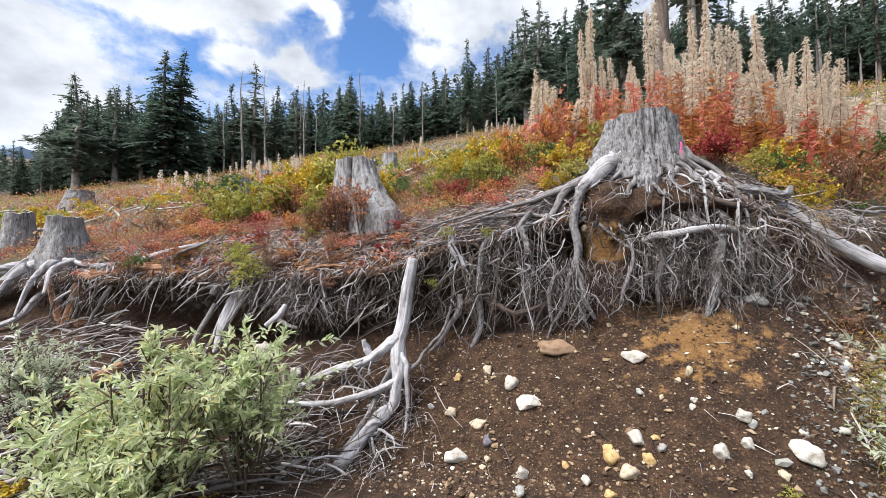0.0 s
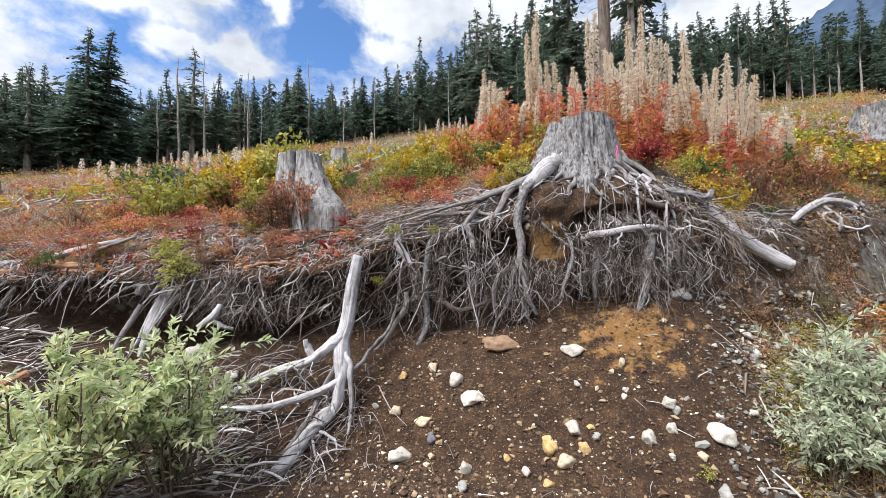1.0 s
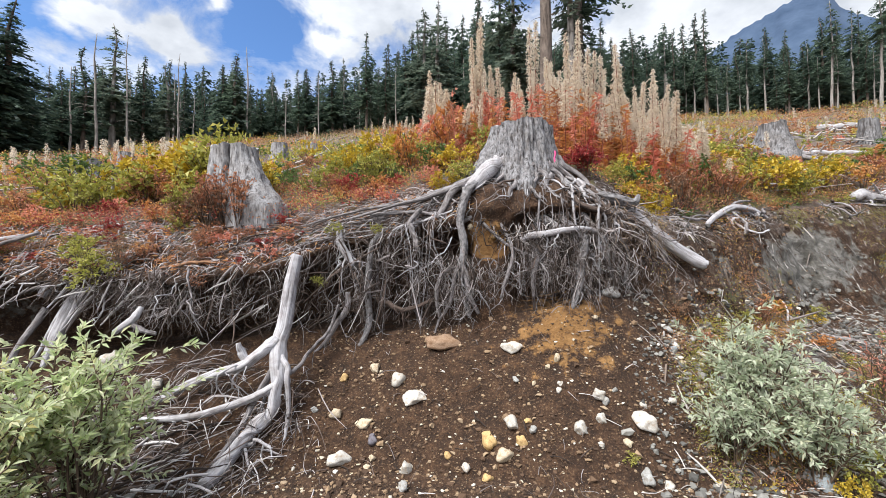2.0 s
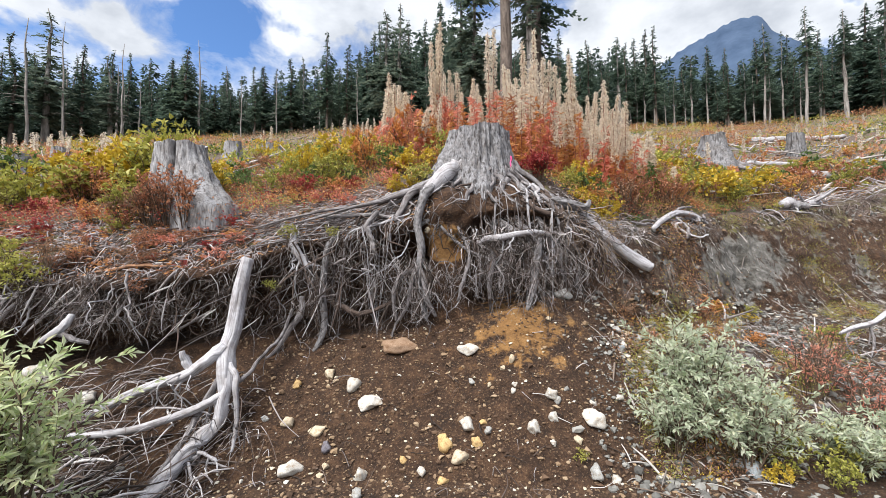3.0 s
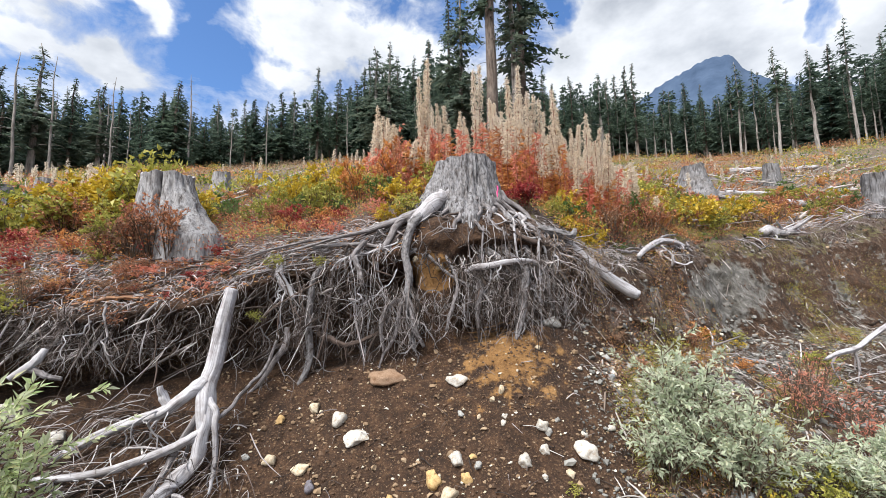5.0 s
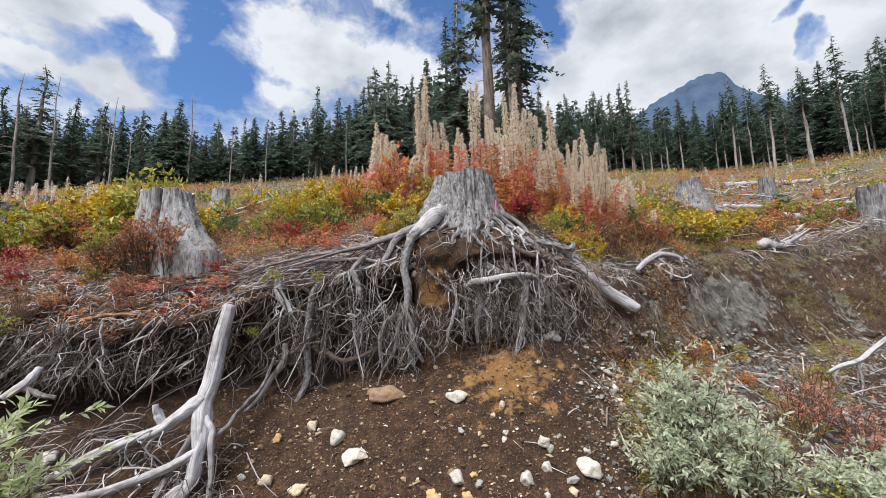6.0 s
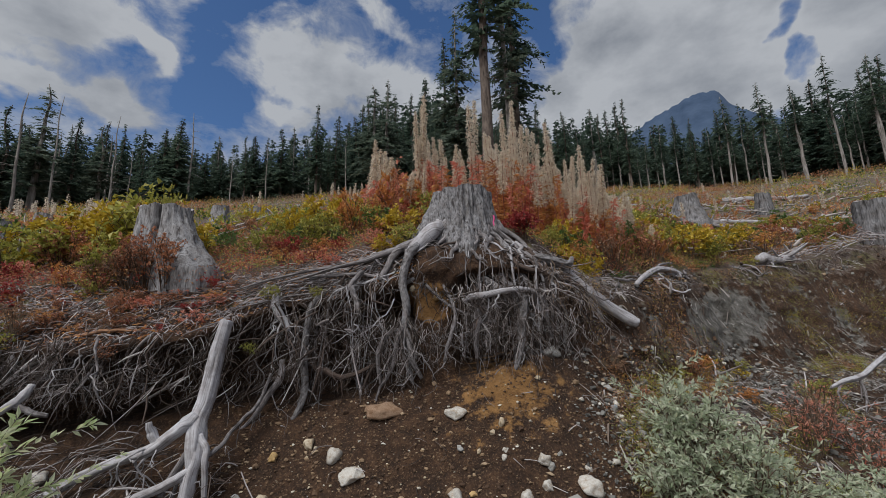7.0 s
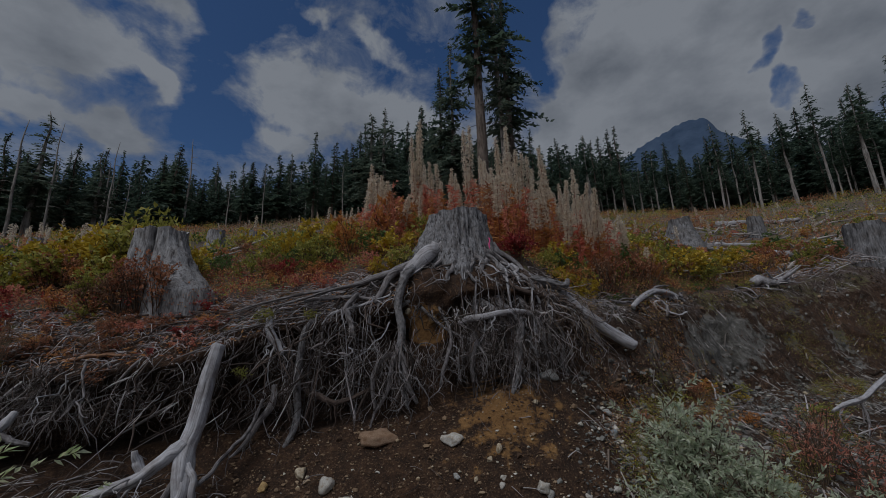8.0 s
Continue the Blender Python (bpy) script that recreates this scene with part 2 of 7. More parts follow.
def along_grain(line, r, a, seed):
    """Coordinates in which z runs along a stem, so that its fibres can follow it round every bend."""
    step = np.concatenate([[0], np.cumsum(np.linalg.norm(np.diff(line, axis=0), axis=1))])
    r = np.asarray(r)
    return np.stack([np.broadcast_to(np.cos(a) * r.mean(), r.shape) + seed, np.broadcast_to(np.sin(a) * r.mean(), r.shape), np.broadcast_to(step[:, None], r.shape)], axis=2)


def glide(points, n):
    """A smooth line of n points through the given ones (Catmull-Rom), with the radii or other columns carried along."""
    p = np.asarray(points, float)
    if len(p) < 3:
        s = np.linspace(0, 1, n)[:, None]
        return p[0] * (1 - s) + p[-1] * s
    q = np.vstack([2 * p[0] - p[1], p, 2 * p[-1] - p[-2]])
    out = []
    for s in np.linspace(0, len(p) - 1, n):
        k = min(int(s), len(p) - 2)
        t = s - k
        a, b, c, d = q[k:k + 4]
        out.append(0.5 * (2 * b + (c - a) * t + (2 * a - 5 * b + 4 * c - d) * t * t + (3 * b - a - 3 * c + d) * t ** 3))
    return np.array(out)


def tube(b, line, radii, sides=6, rng=None, rough=0.0, cap=True):
    """A tube along a line with a radius at each point; rough makes its outline knobbly."""
    p = np.asarray(line, float)
    n = len(p)
    radii = np.broadcast_to(np.asarray(radii, float), (n,))
    tan = np.gradient(p, axis=0)
    tan /= np.linalg.norm(tan, axis=1)[:, None] + 1e-9
    ref = np.array([0.31, 0.77, 0.55]) if abs(tan[0] @ np.array([0.31, 0.77, 0.55])) < 0.9 else np.array([1.0, 0, 0])
    u = np.cross(tan, ref)
    u /= np.linalg.norm(u, axis=1)[:, None] + 1e-9
    w = np.cross(tan, u)
    a = np.linspace(0, 2 * np.pi, sides, endpoint=False)
    r = radii[:, None] * np.ones((n, sides))
    if rough and rng is not None:
        r = r * (1 + rough * (rng.random((1, sides)) - 0.5) * 1.5 + rough * 0.3 * (rng.random((n, sides)) - 0.5))
    ring = p[:, None, :] + r[..., None] * (np.cos(a)[None, :, None] * u[:, None, :] + np.sin(a)[None, :, None] * w[:, None, :])
    faces = [(i * sides + j, i * sides + (j + 1) % sides, (i + 1) * sides + (j + 1) % sides, (i + 1) * sides + j)
             for i in range(n - 1) for j in range(sides)]
    if cap:
        faces += [tuple(range(sides))[::-1], tuple(range((n - 1) * sides, n * sides))]
    b.add(ring.reshape(-1, 3), faces, along_grain(p, r, a, float(abs(p[0].sum())) % 1 * 7))


def link(name, me, parent=None, label=""):
    ob = new(name, me)
    if parent:
        ob.parent = parent
    return tagged(ob, label)


def thing(name, at=(0, 0, 0), label="", category="", group="", kind=""):
    e = tagged(new(name), label, category, group, kind)
    e.location = at
    return e


# ---- shape of the ground ----
LIP = np.array([(-60, -6, 0.4), (-14, 1.2, 1.35), (-7, 2.4, 1.65), (-5.9, 2.65, 1.75), (-4.2, 3.05, 1.9), (-3.2, 3.4, 2.0), (-1.8, 3.75, 2.05),
                (-0.9, 3.95, 2.2), (-0.2, 4.03, 2.4), (0.2, 4.06, 2.5), (0.9, 4.1, 2.5), (1.3, 4.22, 2.38), (1.7, 4.55, 2.2), (2.5, 5.35, 2.05), (4.7, 7.9, 2.46), (7.8, 9.5, 2.76), (9.5, 10.0, 3.18), (16, 13, 3.6), (60, 30, 6)])
# x, height of the foot of the steep face, its offset from the lip, depth of the undercut, offset of the toe
FACE = np.array([(-60, 0.2, -0.3, 0.0, -2.0), (-9, 0.7, -0.25, 0.15, -1.8), (-5.5, 0.85, -0.2, 0.25, -1.8), (-3.7, 0.6, -0.1, 0.5, -1.8), (-1.7, 0.92, -0.05, 0.6, -1.1),
                 (-0.8, 0.88, -0.05, 0.6, -1.0), (-0.12, 0.97, -0.05, 0.55, -1.02), (0.06, 1.02, -0.05, 0.1, -1.03), (0.40, 1.08, -0.05, 0.1, -1.04), (0.64, 1.12, -0.05, 0.5, -1.05), (1.15, 1.28, -0.05, 0.35, -1.1), (1.8, 1.15, -0.2, 0.1, -1.4), (2.5, 0.95, -0.55, 0.0, -2.0),
                 (4.7, 0.8, -0.85, 0.0, -3.0), (9, 0.95, -1.0, 0.0, -3.5), (60, 1.5, -0.8, 0.0, -4.0)])
EDGE = np.array([(-110, 4), (-72, 6.8), (-65.5, 8.8), (-54.6, 11.2), (-43.8, 14.4), (-30, 16.4), (-19, 18.2), (0, 18.3), (21, 16.7), (30, 15.1), (41, 14.0), (60, 12), (100, 7)])
CX, CZ, WOODS = 0.71, 1.6, 70.0
TOP_BACK = 0.38
_fine = np.linspace(-60, 60, 2401)
_lx, _ly, _lz = _fine, np.interp(_fine, LIP[:, 0], LIP[:, 1]), np.interp(_fine, LIP[:, 0], LIP[:, 2])
_laz, _lr = np.degrees(np.arctan2(_lx - CX, _ly)), np.hypot(_lx - CX, _ly)


def lip_y(x):
    return np.interp(x, LIP[:, 0], LIP[:, 1])


def lip_z(x):
    return np.interp(x, LIP[:, 0], LIP[:, 2])


def top_z(x, y):
    """Height of the cleared slope above the bank."""
    x, y = np.asarray(x, float), np.asarray(y, float)
    az, r = np.degrees(np.arctan2(x - CX, np.maximum(y, -6))), np.hypot(x - CX, y)
    rl, zl = np.interp(az, _laz, _lr), np.interp(az, _laz, _lz)
    zb = CZ + WOODS * np.tan(np.radians(np.interp(az, EDGE[:, 0], EDGE[:, 1])))
    slope = (zb - zl) / np.maximum(WOODS - rl, 8)
    over = np.clip(r - rl, 0, None)
    s = np.minimum(over, np.maximum(WOODS - rl, 8))
    z = zl + slope * s + np.clip(r - WOODS, 0, 200) * 0.22
    z = z + 0.07 * np.exp(-((x - 0.5) ** 2 + (y - 4.75) ** 2) / 0.3)
    hum = 0.16 * np.sin(x * 0.9 + 1.3 * np.sin(y * 0.5)) * np.sin(y * 0.8 + 0.7) + 0.08 * np.sin(x * 2.3 + y * 1.1) * np.sin(y * 1.9 - x)
    return z + hum * np.clip(over / 4, 0, 1) * np.clip((WOODS - r) / 20 + 1, 0, 1)


def low_z(x, y):
    """Height of the bare slope between the road and the steep face."""
    x, y = np.asarray(x, float), np.asarray(y, float)
    d = y - lip_y(x)
    uz, ud, toe = np.interp(x, FACE[:, 0], FACE[:, 1]), np.interp(x, FACE[:, 0], FACE[:, 2]), np.interp(x, FACE[:, 0], FACE[:, 4])
    s = np.clip((d - toe) / (ud - toe), 0, 1)
    return uz * (0.85 * s + 0.15 * s * s) + spur(x, s)


def spur(x, s):
    """Low ridges of washed soil that run down the bare slope below the roots."""
    return s * (0.16 * np.exp(-((x - 1.25 + 0.45 * s) / 0.30) ** 2) - 0.07 * np.exp(-((x - 0.35) / 0.35) ** 2) * (1 - 0.5 * s) + 0.05 * np.exp(-((x + 0.55 - 0.2 * s) / 0.28) ** 2)) * np.clip((1.03 - s) / 0.18, 0, 1)
# ---- end of the ground's shape ----


def brow_out(x):
    """How far the littered brow leans out over the undercut, as a share of its full reach."""
    return float(np.interp(x, (-9, -6, -3.9, -3.2, -1.9, -1.3), (0.3, 0.45, 0.55, 1.0, 1.0, 0.0)))


def FACE_Z(x):
    return float(np.interp(x, FACE[:, 0], FACE[:, 1]))


def build_ground():
    xs = np.concatenate([-60 - np.geomspace(3000, 4, 14), np.linspace(-60, -14, 40), np.linspace(-13.7, -6.1, 60), np.arange(-6, 6, 0.045), np.linspace(6, 14, 90), np.linspace(14.5, 60, 40), 60 + np.geomspace(4, 3000, 14)])
    back = -np.geomspace(3000, 0.25, 26)
    slope = np.linspace(0, 1, 46)[1:]
    face = np.linspace(0, 1, 40)[1:]
    up = np.concatenate([np.arange(1, 60) * 0.06, 3.6 + np.geomspace(0.1, 3000, 110)])
    cols, kinds = [], []
    key = np.linspace(0, 1, 6)
    for x in xs:
        ly, lz = float(lip_y(x)), float(lip_z(x))
        uz, ud, uc, toe = (float(np.interp(x, FACE[:, 0], FACE[:, k])) for k in (1, 2, 3, 4))
        pts = [(toe + b, 0.0, 0) for b in back]
        pts += [(toe, 0.0, 0)]
        pts += [(toe + (ud - toe) * s, uz * (0.85 * s + 0.15 * s * s) + float(spur(x, s)), 1) for s in slope]
        h = lz - uz
        if uc > 0.01:
            prof = [(ud, uz), (ud + 0.05 + 1.3 * uc, uz + 0.1), (0.05 + 1.1 * uc, uz + 0.5 * h), (-0.02, uz + 0.72 * h), (0.15, uz + 0.87 * h), (TOP_BACK, lz)]
            bo = brow_out(x)
            lean_out = [(ud, uz), (ud + 0.05 + 1.3 * uc, uz + 0.1), (0.05 + 0.9 * uc, uz + 0.40 * h), (-0.30, uz + 0.55 * h), (0.0, uz + 0.80 * h), (TOP_BACK, lz)]
            prof = [(a[0] * (1 - bo) + c[0] * bo, a[1] * (1 - bo) + c[1] * bo) for a, c in zip(prof, lean_out)]
        else:
            prof = [(ud, uz), (ud * 0.85, uz + 0.16 * h), (ud * 0.58, uz + 0.42 * h), (ud * 0.25, uz + 0.78 * h), (0.12, lz - 0.06), (TOP_BACK, lz)]
        w = max(0.0, min(1.0, (uc - 0.0) / 0.25))
        alt = [(ud, uz), (ud * 0.85, uz + 0.16 * h), (ud * 0.58, uz + 0.42 * h), (ud * 0.25, uz + 0.78 * h), (0.12, lz - 0.06), (TOP_BACK, lz)]
        prof = np.array(prof) * w + np.array(alt) * (1 - w)
        dd, zz = np.interp(face, key, prof[:, 0]), np.interp(face, key, prof[:, 1])
        pts += [(a, b, 2) for a, b in zip(dd, zz)]
        yy = ly + TOP_BACK + up
        zt = top_z(np.full(len(up), x), yy)
        blend = np.clip((up - 0) / 0.5, 0, 1)
        pts += [(TOP_BACK + u, lz * (1 - k) + z * k, 3) for u, z, k in zip(up, zt, blend)]
        cols.append([(x, ly + p[0], p[1]) for p in pts])
        kinds.append([p[2] for p in pts])
    n, mrows = len(xs), len(cols[0])
    verts, colour = [], []
    for i in range(n):
        for j in range(mrows):
            x, y, z = cols[i][j]
            kd = kinds[i][j]
            if abs(x) < 16 and -3 < y < 40:
                q = Vector((x, y, z))
                a = noise.noise(q * 1.7)
                b = noise.noise(q * 6.0 + Vector((9, 2, 4)))
                c = noise.noise(q * 19.0)
                amp = (0.25, 0.8, 1.0, 0.7)[kd]
                if x > 2.2 and kd in (1, 2):
                    e = noise.noise(Vector((x * 2.2 + y, x * 1.5 - y, z * 6.0)))
                    y += 0.07 * e
                    z += 0.06 * abs(noise.noise(q * 9.0)) + 0.03 * abs(noise.noise(q * 23.0))
                z += amp * (0.05 * a + 0.03 * b + 0.012 * c)
                if kd == 2:
                    y += 0.10 * a + 0.06 * b + 0.025 * c
                elif kd == 1:
                    y += 0.03 * b
            verts.append((x, y, z))
            clay = 0.0
            if x > 2.6 and kd in (1, 2):
                hi = (z - 1.0) / 1.3
                clay = (1.2 + 0.5 * b) * math.exp(-((x - 4.4 - 0.9 * hi) / 1.2) ** 2 - ((hi - 0.42) / 0.42) ** 2) + 0.25 * a if abs(x) < 16 else 0.0
            if x > 2.3 and kd == 2 and abs(x) < 16:
                clay = max(clay, (0.30 + 0.5 * noise.noise(Vector((x * 1.6, z * 3.0, 2.0))) + 0.2 * b) * min(1.0, (x - 2.3) / 0.5))
            if x > 2.2 and kd == 1 and abs(x) < 16:
                clay = max(clay, (0.46 + 0.6 * noise.noise(Vector((x * 1.2, y * 1.2, 4.0)))) * min(1.0, (x - 2.2) / 0.6, 1.5 * max(0.0, z)))
            if -6 < x < -3.6 and kd == 2:
                clay = max(clay, 0.5 * math.exp(-((x + 4.8) / 0.6) ** 2 - ((z - 1.15) / 0.3) ** 2))
            brow = (z - FACE_Z(x)) / max(0.2, float(lip_z(x)) - FACE_Z(x))
            top = 1.0 if kd == 3 else (max(0.0, min(0.75, (brow - 0.6) * 2.2)) if kd == 2 else 0.0)
            if 1.9 < x < 4.4 and kd in (1, 2) and z < 1.5:
                top = max(top, 0.42)
            if -0.1 < x < 1.3 and y < 4.9:
                top = 0.0
            och = 0.0
            if kd in (1, 2):
                och = 1.25 * math.exp(-((x - 0.2) / 0.25) ** 2 - ((z - 1.82) / 0.2) ** 2) + 0.58 * math.exp(-((x - 0.95) / 0.45) ** 2 - ((z - 1.08) / 0.26) ** 2) + 0.34 * math.exp(-((x - 0.9) / 0.8) ** 2 - ((z - 0.8) / 0.35) ** 2)
            colour.append((clay, top, och, 1.0))
    faces = [(i * mrows + j, (i + 1) * mrows + j, (i + 1) * mrows + j + 1, i * mrows + j + 1) for i in range(n - 1) for j in range(mrows - 1)]
    me = bpy.data.meshes.new("ground")
    me.from_pydata(verts, [], faces)
    me.polygons.foreach_set("use_smooth", [True] * len(me.polygons))
    ca = me.color_attributes.new("soil_kind", "FLOAT_COLOR", "POINT")
    ca.data.foreach_set("color", np.array(colour, np.float32).ravel())
    me.materials.append(M["soil"])
    tagged(new("ground", me), "brown stony road bank below a cleared forest slope", "ground", kind="structure")
    return BVHTree.FromPolygons([v for v in verts], faces)


GROUND = build_ground()


def drop(x, y, z=9.0):
    """Height of the finished ground under a point."""
    hit = GROUND.ray_cast(Vector((x, y, z)), Vector((0, 0, -1)))[0]
    return hit.z if hit else 0.0


# ---- mountains ----
def build_mountain(name, label, az0, az1, ridge, dist, seed):
    """A far ridge: az, elevation pairs give its skyline; its flank falls towards the viewer."""
    rng = np.random.default_rng(seed)
    azs = np.linspace(az0, az1, 120)
    el = np.interp(azs, [a for a, _ in ridge], [e for _, e in ridge]) + 0.25 * (rng.random(120) - 0.5)
    v, f = [], []
    rows = 26
    for j in range(rows):
        s = j / (rows - 1)
        for k, (a, e) in enumerate(zip(azs, el)):
            d = dist * (1 - 0.55 * s)
            zt = CZ + dist * math.tan(radians(e))
            z = zt * (1 - s) ** 1.25 + 60 * noise.noise(Vector((k * 0.13, j * 0.35, seed))) * math.sin(math.pi * s)
            v.append((CX + d * math.sin(radians(a)), d * math.cos(radians(a)), z))
    for j in range(rows - 1):
        for k in range(119):
            f.append((j * 120 + k, j * 120 + k + 1, (j + 1) * 120 + k + 1, (j + 1) * 120 + k))
    b = Builder()
    b.add(v, f)
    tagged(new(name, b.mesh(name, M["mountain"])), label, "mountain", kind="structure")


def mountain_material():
    mt, nt, p, co = material("far_rock_haze_tint", 1.0)
    # the blue of haze over the distance is put into the rock's colour
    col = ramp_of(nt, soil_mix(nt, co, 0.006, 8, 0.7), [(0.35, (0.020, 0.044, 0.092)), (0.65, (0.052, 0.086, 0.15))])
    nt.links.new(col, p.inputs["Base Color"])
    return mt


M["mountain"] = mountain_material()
build_mountain("backdrop_mountain", "rocky mountain behind the woods, tinted blue as if through haze", 15, 62,
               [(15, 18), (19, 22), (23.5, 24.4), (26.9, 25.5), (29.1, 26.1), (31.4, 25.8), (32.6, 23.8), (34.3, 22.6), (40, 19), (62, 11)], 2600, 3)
build_mountain("backdrop_mountain_west", "distant mountain ridge, tinted blue as if through haze", -95, -60, [(-95, 9), (-80, 9.5), (-74, 11.2), (-72.6, 11.8), (-70, 10.4), (-60, 7)], 3200, 8)


# ---- conifers ----
def branch_spray(b, rng, root, az, length, droop, width, clump=0.28):
    """A drooping bough: feathery twigs of needles, each a narrow blade, set either side of its axis."""
    out = np.array([math.sin(az), math.cos(az), 0])
    side = np.array([math.cos(az), -math.sin(az), 0])
    n = max(3, int(length / clump)) * 2
    s = (np.arange(n) + rng.random(n)) / n
    sg = rng.choice([-1.0, 1.0], n)
    c = root + out * (length * s)[:, None]
    c[:, 2] += -droop * length * s * s + 0.12 * length * s + rng.normal(0, 0.03, n)
    w = width * (1.15 - 0.75 * s) * rng.uniform(0.7, 1.5, n)
    d = out * rng.uniform(0.35, 1.1, (n, 1)) + side * (sg * rng.uniform(0.1, 1.1, n))[:, None]
    d[:, 2] -= rng.uniform(0.0, 0.75, n)
    tip = c + d * w[:, None]
    cr = np.cross(d, rng.standard_normal((n, 3)) * 0.6 + np.array([0, 0, 1]))
    cr *= (w * rng.uniform(0.17, 0.32, n) / (np.linalg.norm(cr, axis=1) + 1e-9))[:, None]
    mid = c + d * (w * 0.45)[:, None]
    v = np.stack([c, mid + cr, tip, mid - cr], axis=1).reshape(-1, 3)
    f = np.arange(n)[:, None] * 4 + np.array([0, 1, 2, 3]) + b.n
    b.v.append(v)
    b.f.extend(map(tuple, f.tolist()))
    b.n += len(v)


def make_conifer(height, radius, base, trunk_r, seed, needles, trunk_mat, density=1.0, lean=0.02, ragged=0.35, stubs=14, clump=0.28):
    """One tree: a tapered trunk with dead stubs low down, and a ragged crown from `base` (share of the height) upwards."""
    rng = np.random.default_rng(seed)
    e = new("conifer")
    t = Builder()
    line = [(rng.uniform(-lean, lean) * height * s + 0.06 * math.sin(5 * s + seed), rng.uniform(-lean, lean) * height * s * 0.5, height * s - 0.6 * (s == 0)) for s in np.linspace(0, 1, 9)]
    line = glide(line, 20)
    tube(t, line, trunk_r * (1 - np.linspace(0, 1, 20)) ** 0.85 + 0.025, 7, rng, 0.15)
    for _ in range(stubs):
        s = rng.uniform(0.12, max(0.3, base + 0.15))
        p = line[int(s * 19)]
        a = rng.uniform(0, 6.28)
        ln = rng.uniform(0.3, 1.1)
        tube(t, glide([p, p + np.array([math.sin(a) * ln * 0.6, math.cos(a) * ln * 0.6, 0.02]), p + np.array([math.sin(a) * ln, math.cos(a) * ln, -0.25 * ln])], 4), [0.03, 0.022, 0.016, 0.006], 3)
    link("trunk", t.mesh("trunk", trunk_mat), e)
    c = Builder()
    h = base * height
    while h < height * 0.985:
        s = (h - base * height) / (height * (1 - base))
        r = radius * (1 - s) ** 0.8 * rng.uniform(1 - ragged, 1 + ragged * 0.6) * min(1, 0.55 + 3 * s)
        p = line[min(19, int(h / height * 19))] * np.array([1, 1, 0]) + np.array([0, 0, h])
        for _ in range(max(1 if density < 0.5 else 2, int(rng.integers(4, 7) * density))):
            rr = max(0.18, r * rng.uniform(0.65, 1.15))
            branch_spray(c, rng, p + np.array([0, 0, rng.uniform(-0.45, 0.45)]), rng.uniform(0, 6.28), rr, rng.uniform(0.25, 0.75), (0.22 + 0.2 * rr) * (clump / 0.28) ** 0.5, clump)
        h += rng.uniform(0.22, 0.42) * (0.6 + height / 40)
    if c.n:
        link("crown", c.mesh("crown", needles, False), e)
    return e


def make_snag(height, trunk_r, seed, stubs=18):
    rng = np.random.default_rng(seed)
    e = new("dead_conifer")
    t = Builder()
    line = glide([(rng.uniform(-0.008, 0.008) * height, rng.uniform(-0.008, 0.008) * height, height * s - 0.6 * (s == 0)) for s in np.linspace(0, 1, 6)], 16)
    tube(t, line, trunk_r * (1 - np.linspace(0, 1, 16)) ** 0.7 + 0.02, 7, rng, 0.2)
    link("trunk", t.mesh("trunk", M["grey_trunk"]), e)
    for k in range(stubs):
        w = Builder()
        s = 0.25 + 0.72 * (k + rng.random()) / stubs
        p, a, ln = line[int(s * 15)], rng.uniform(0, 6.28), rng.uniform(0.8, 2.4) * (1.2 - s)
        d = np.array([math.sin(a), math.cos(a), 0])
        tube(w, glide([p, p + d * ln * 0.6 + np.array([0, 0, 0.05]), p + d * ln + np.array([0, 0, -0.3 * ln])], 4), [0.035, 0.025, 0.018, 0.006], 3)
        link("branch", w.mesh("branch", M["grey_trunk"]), e)
    return e


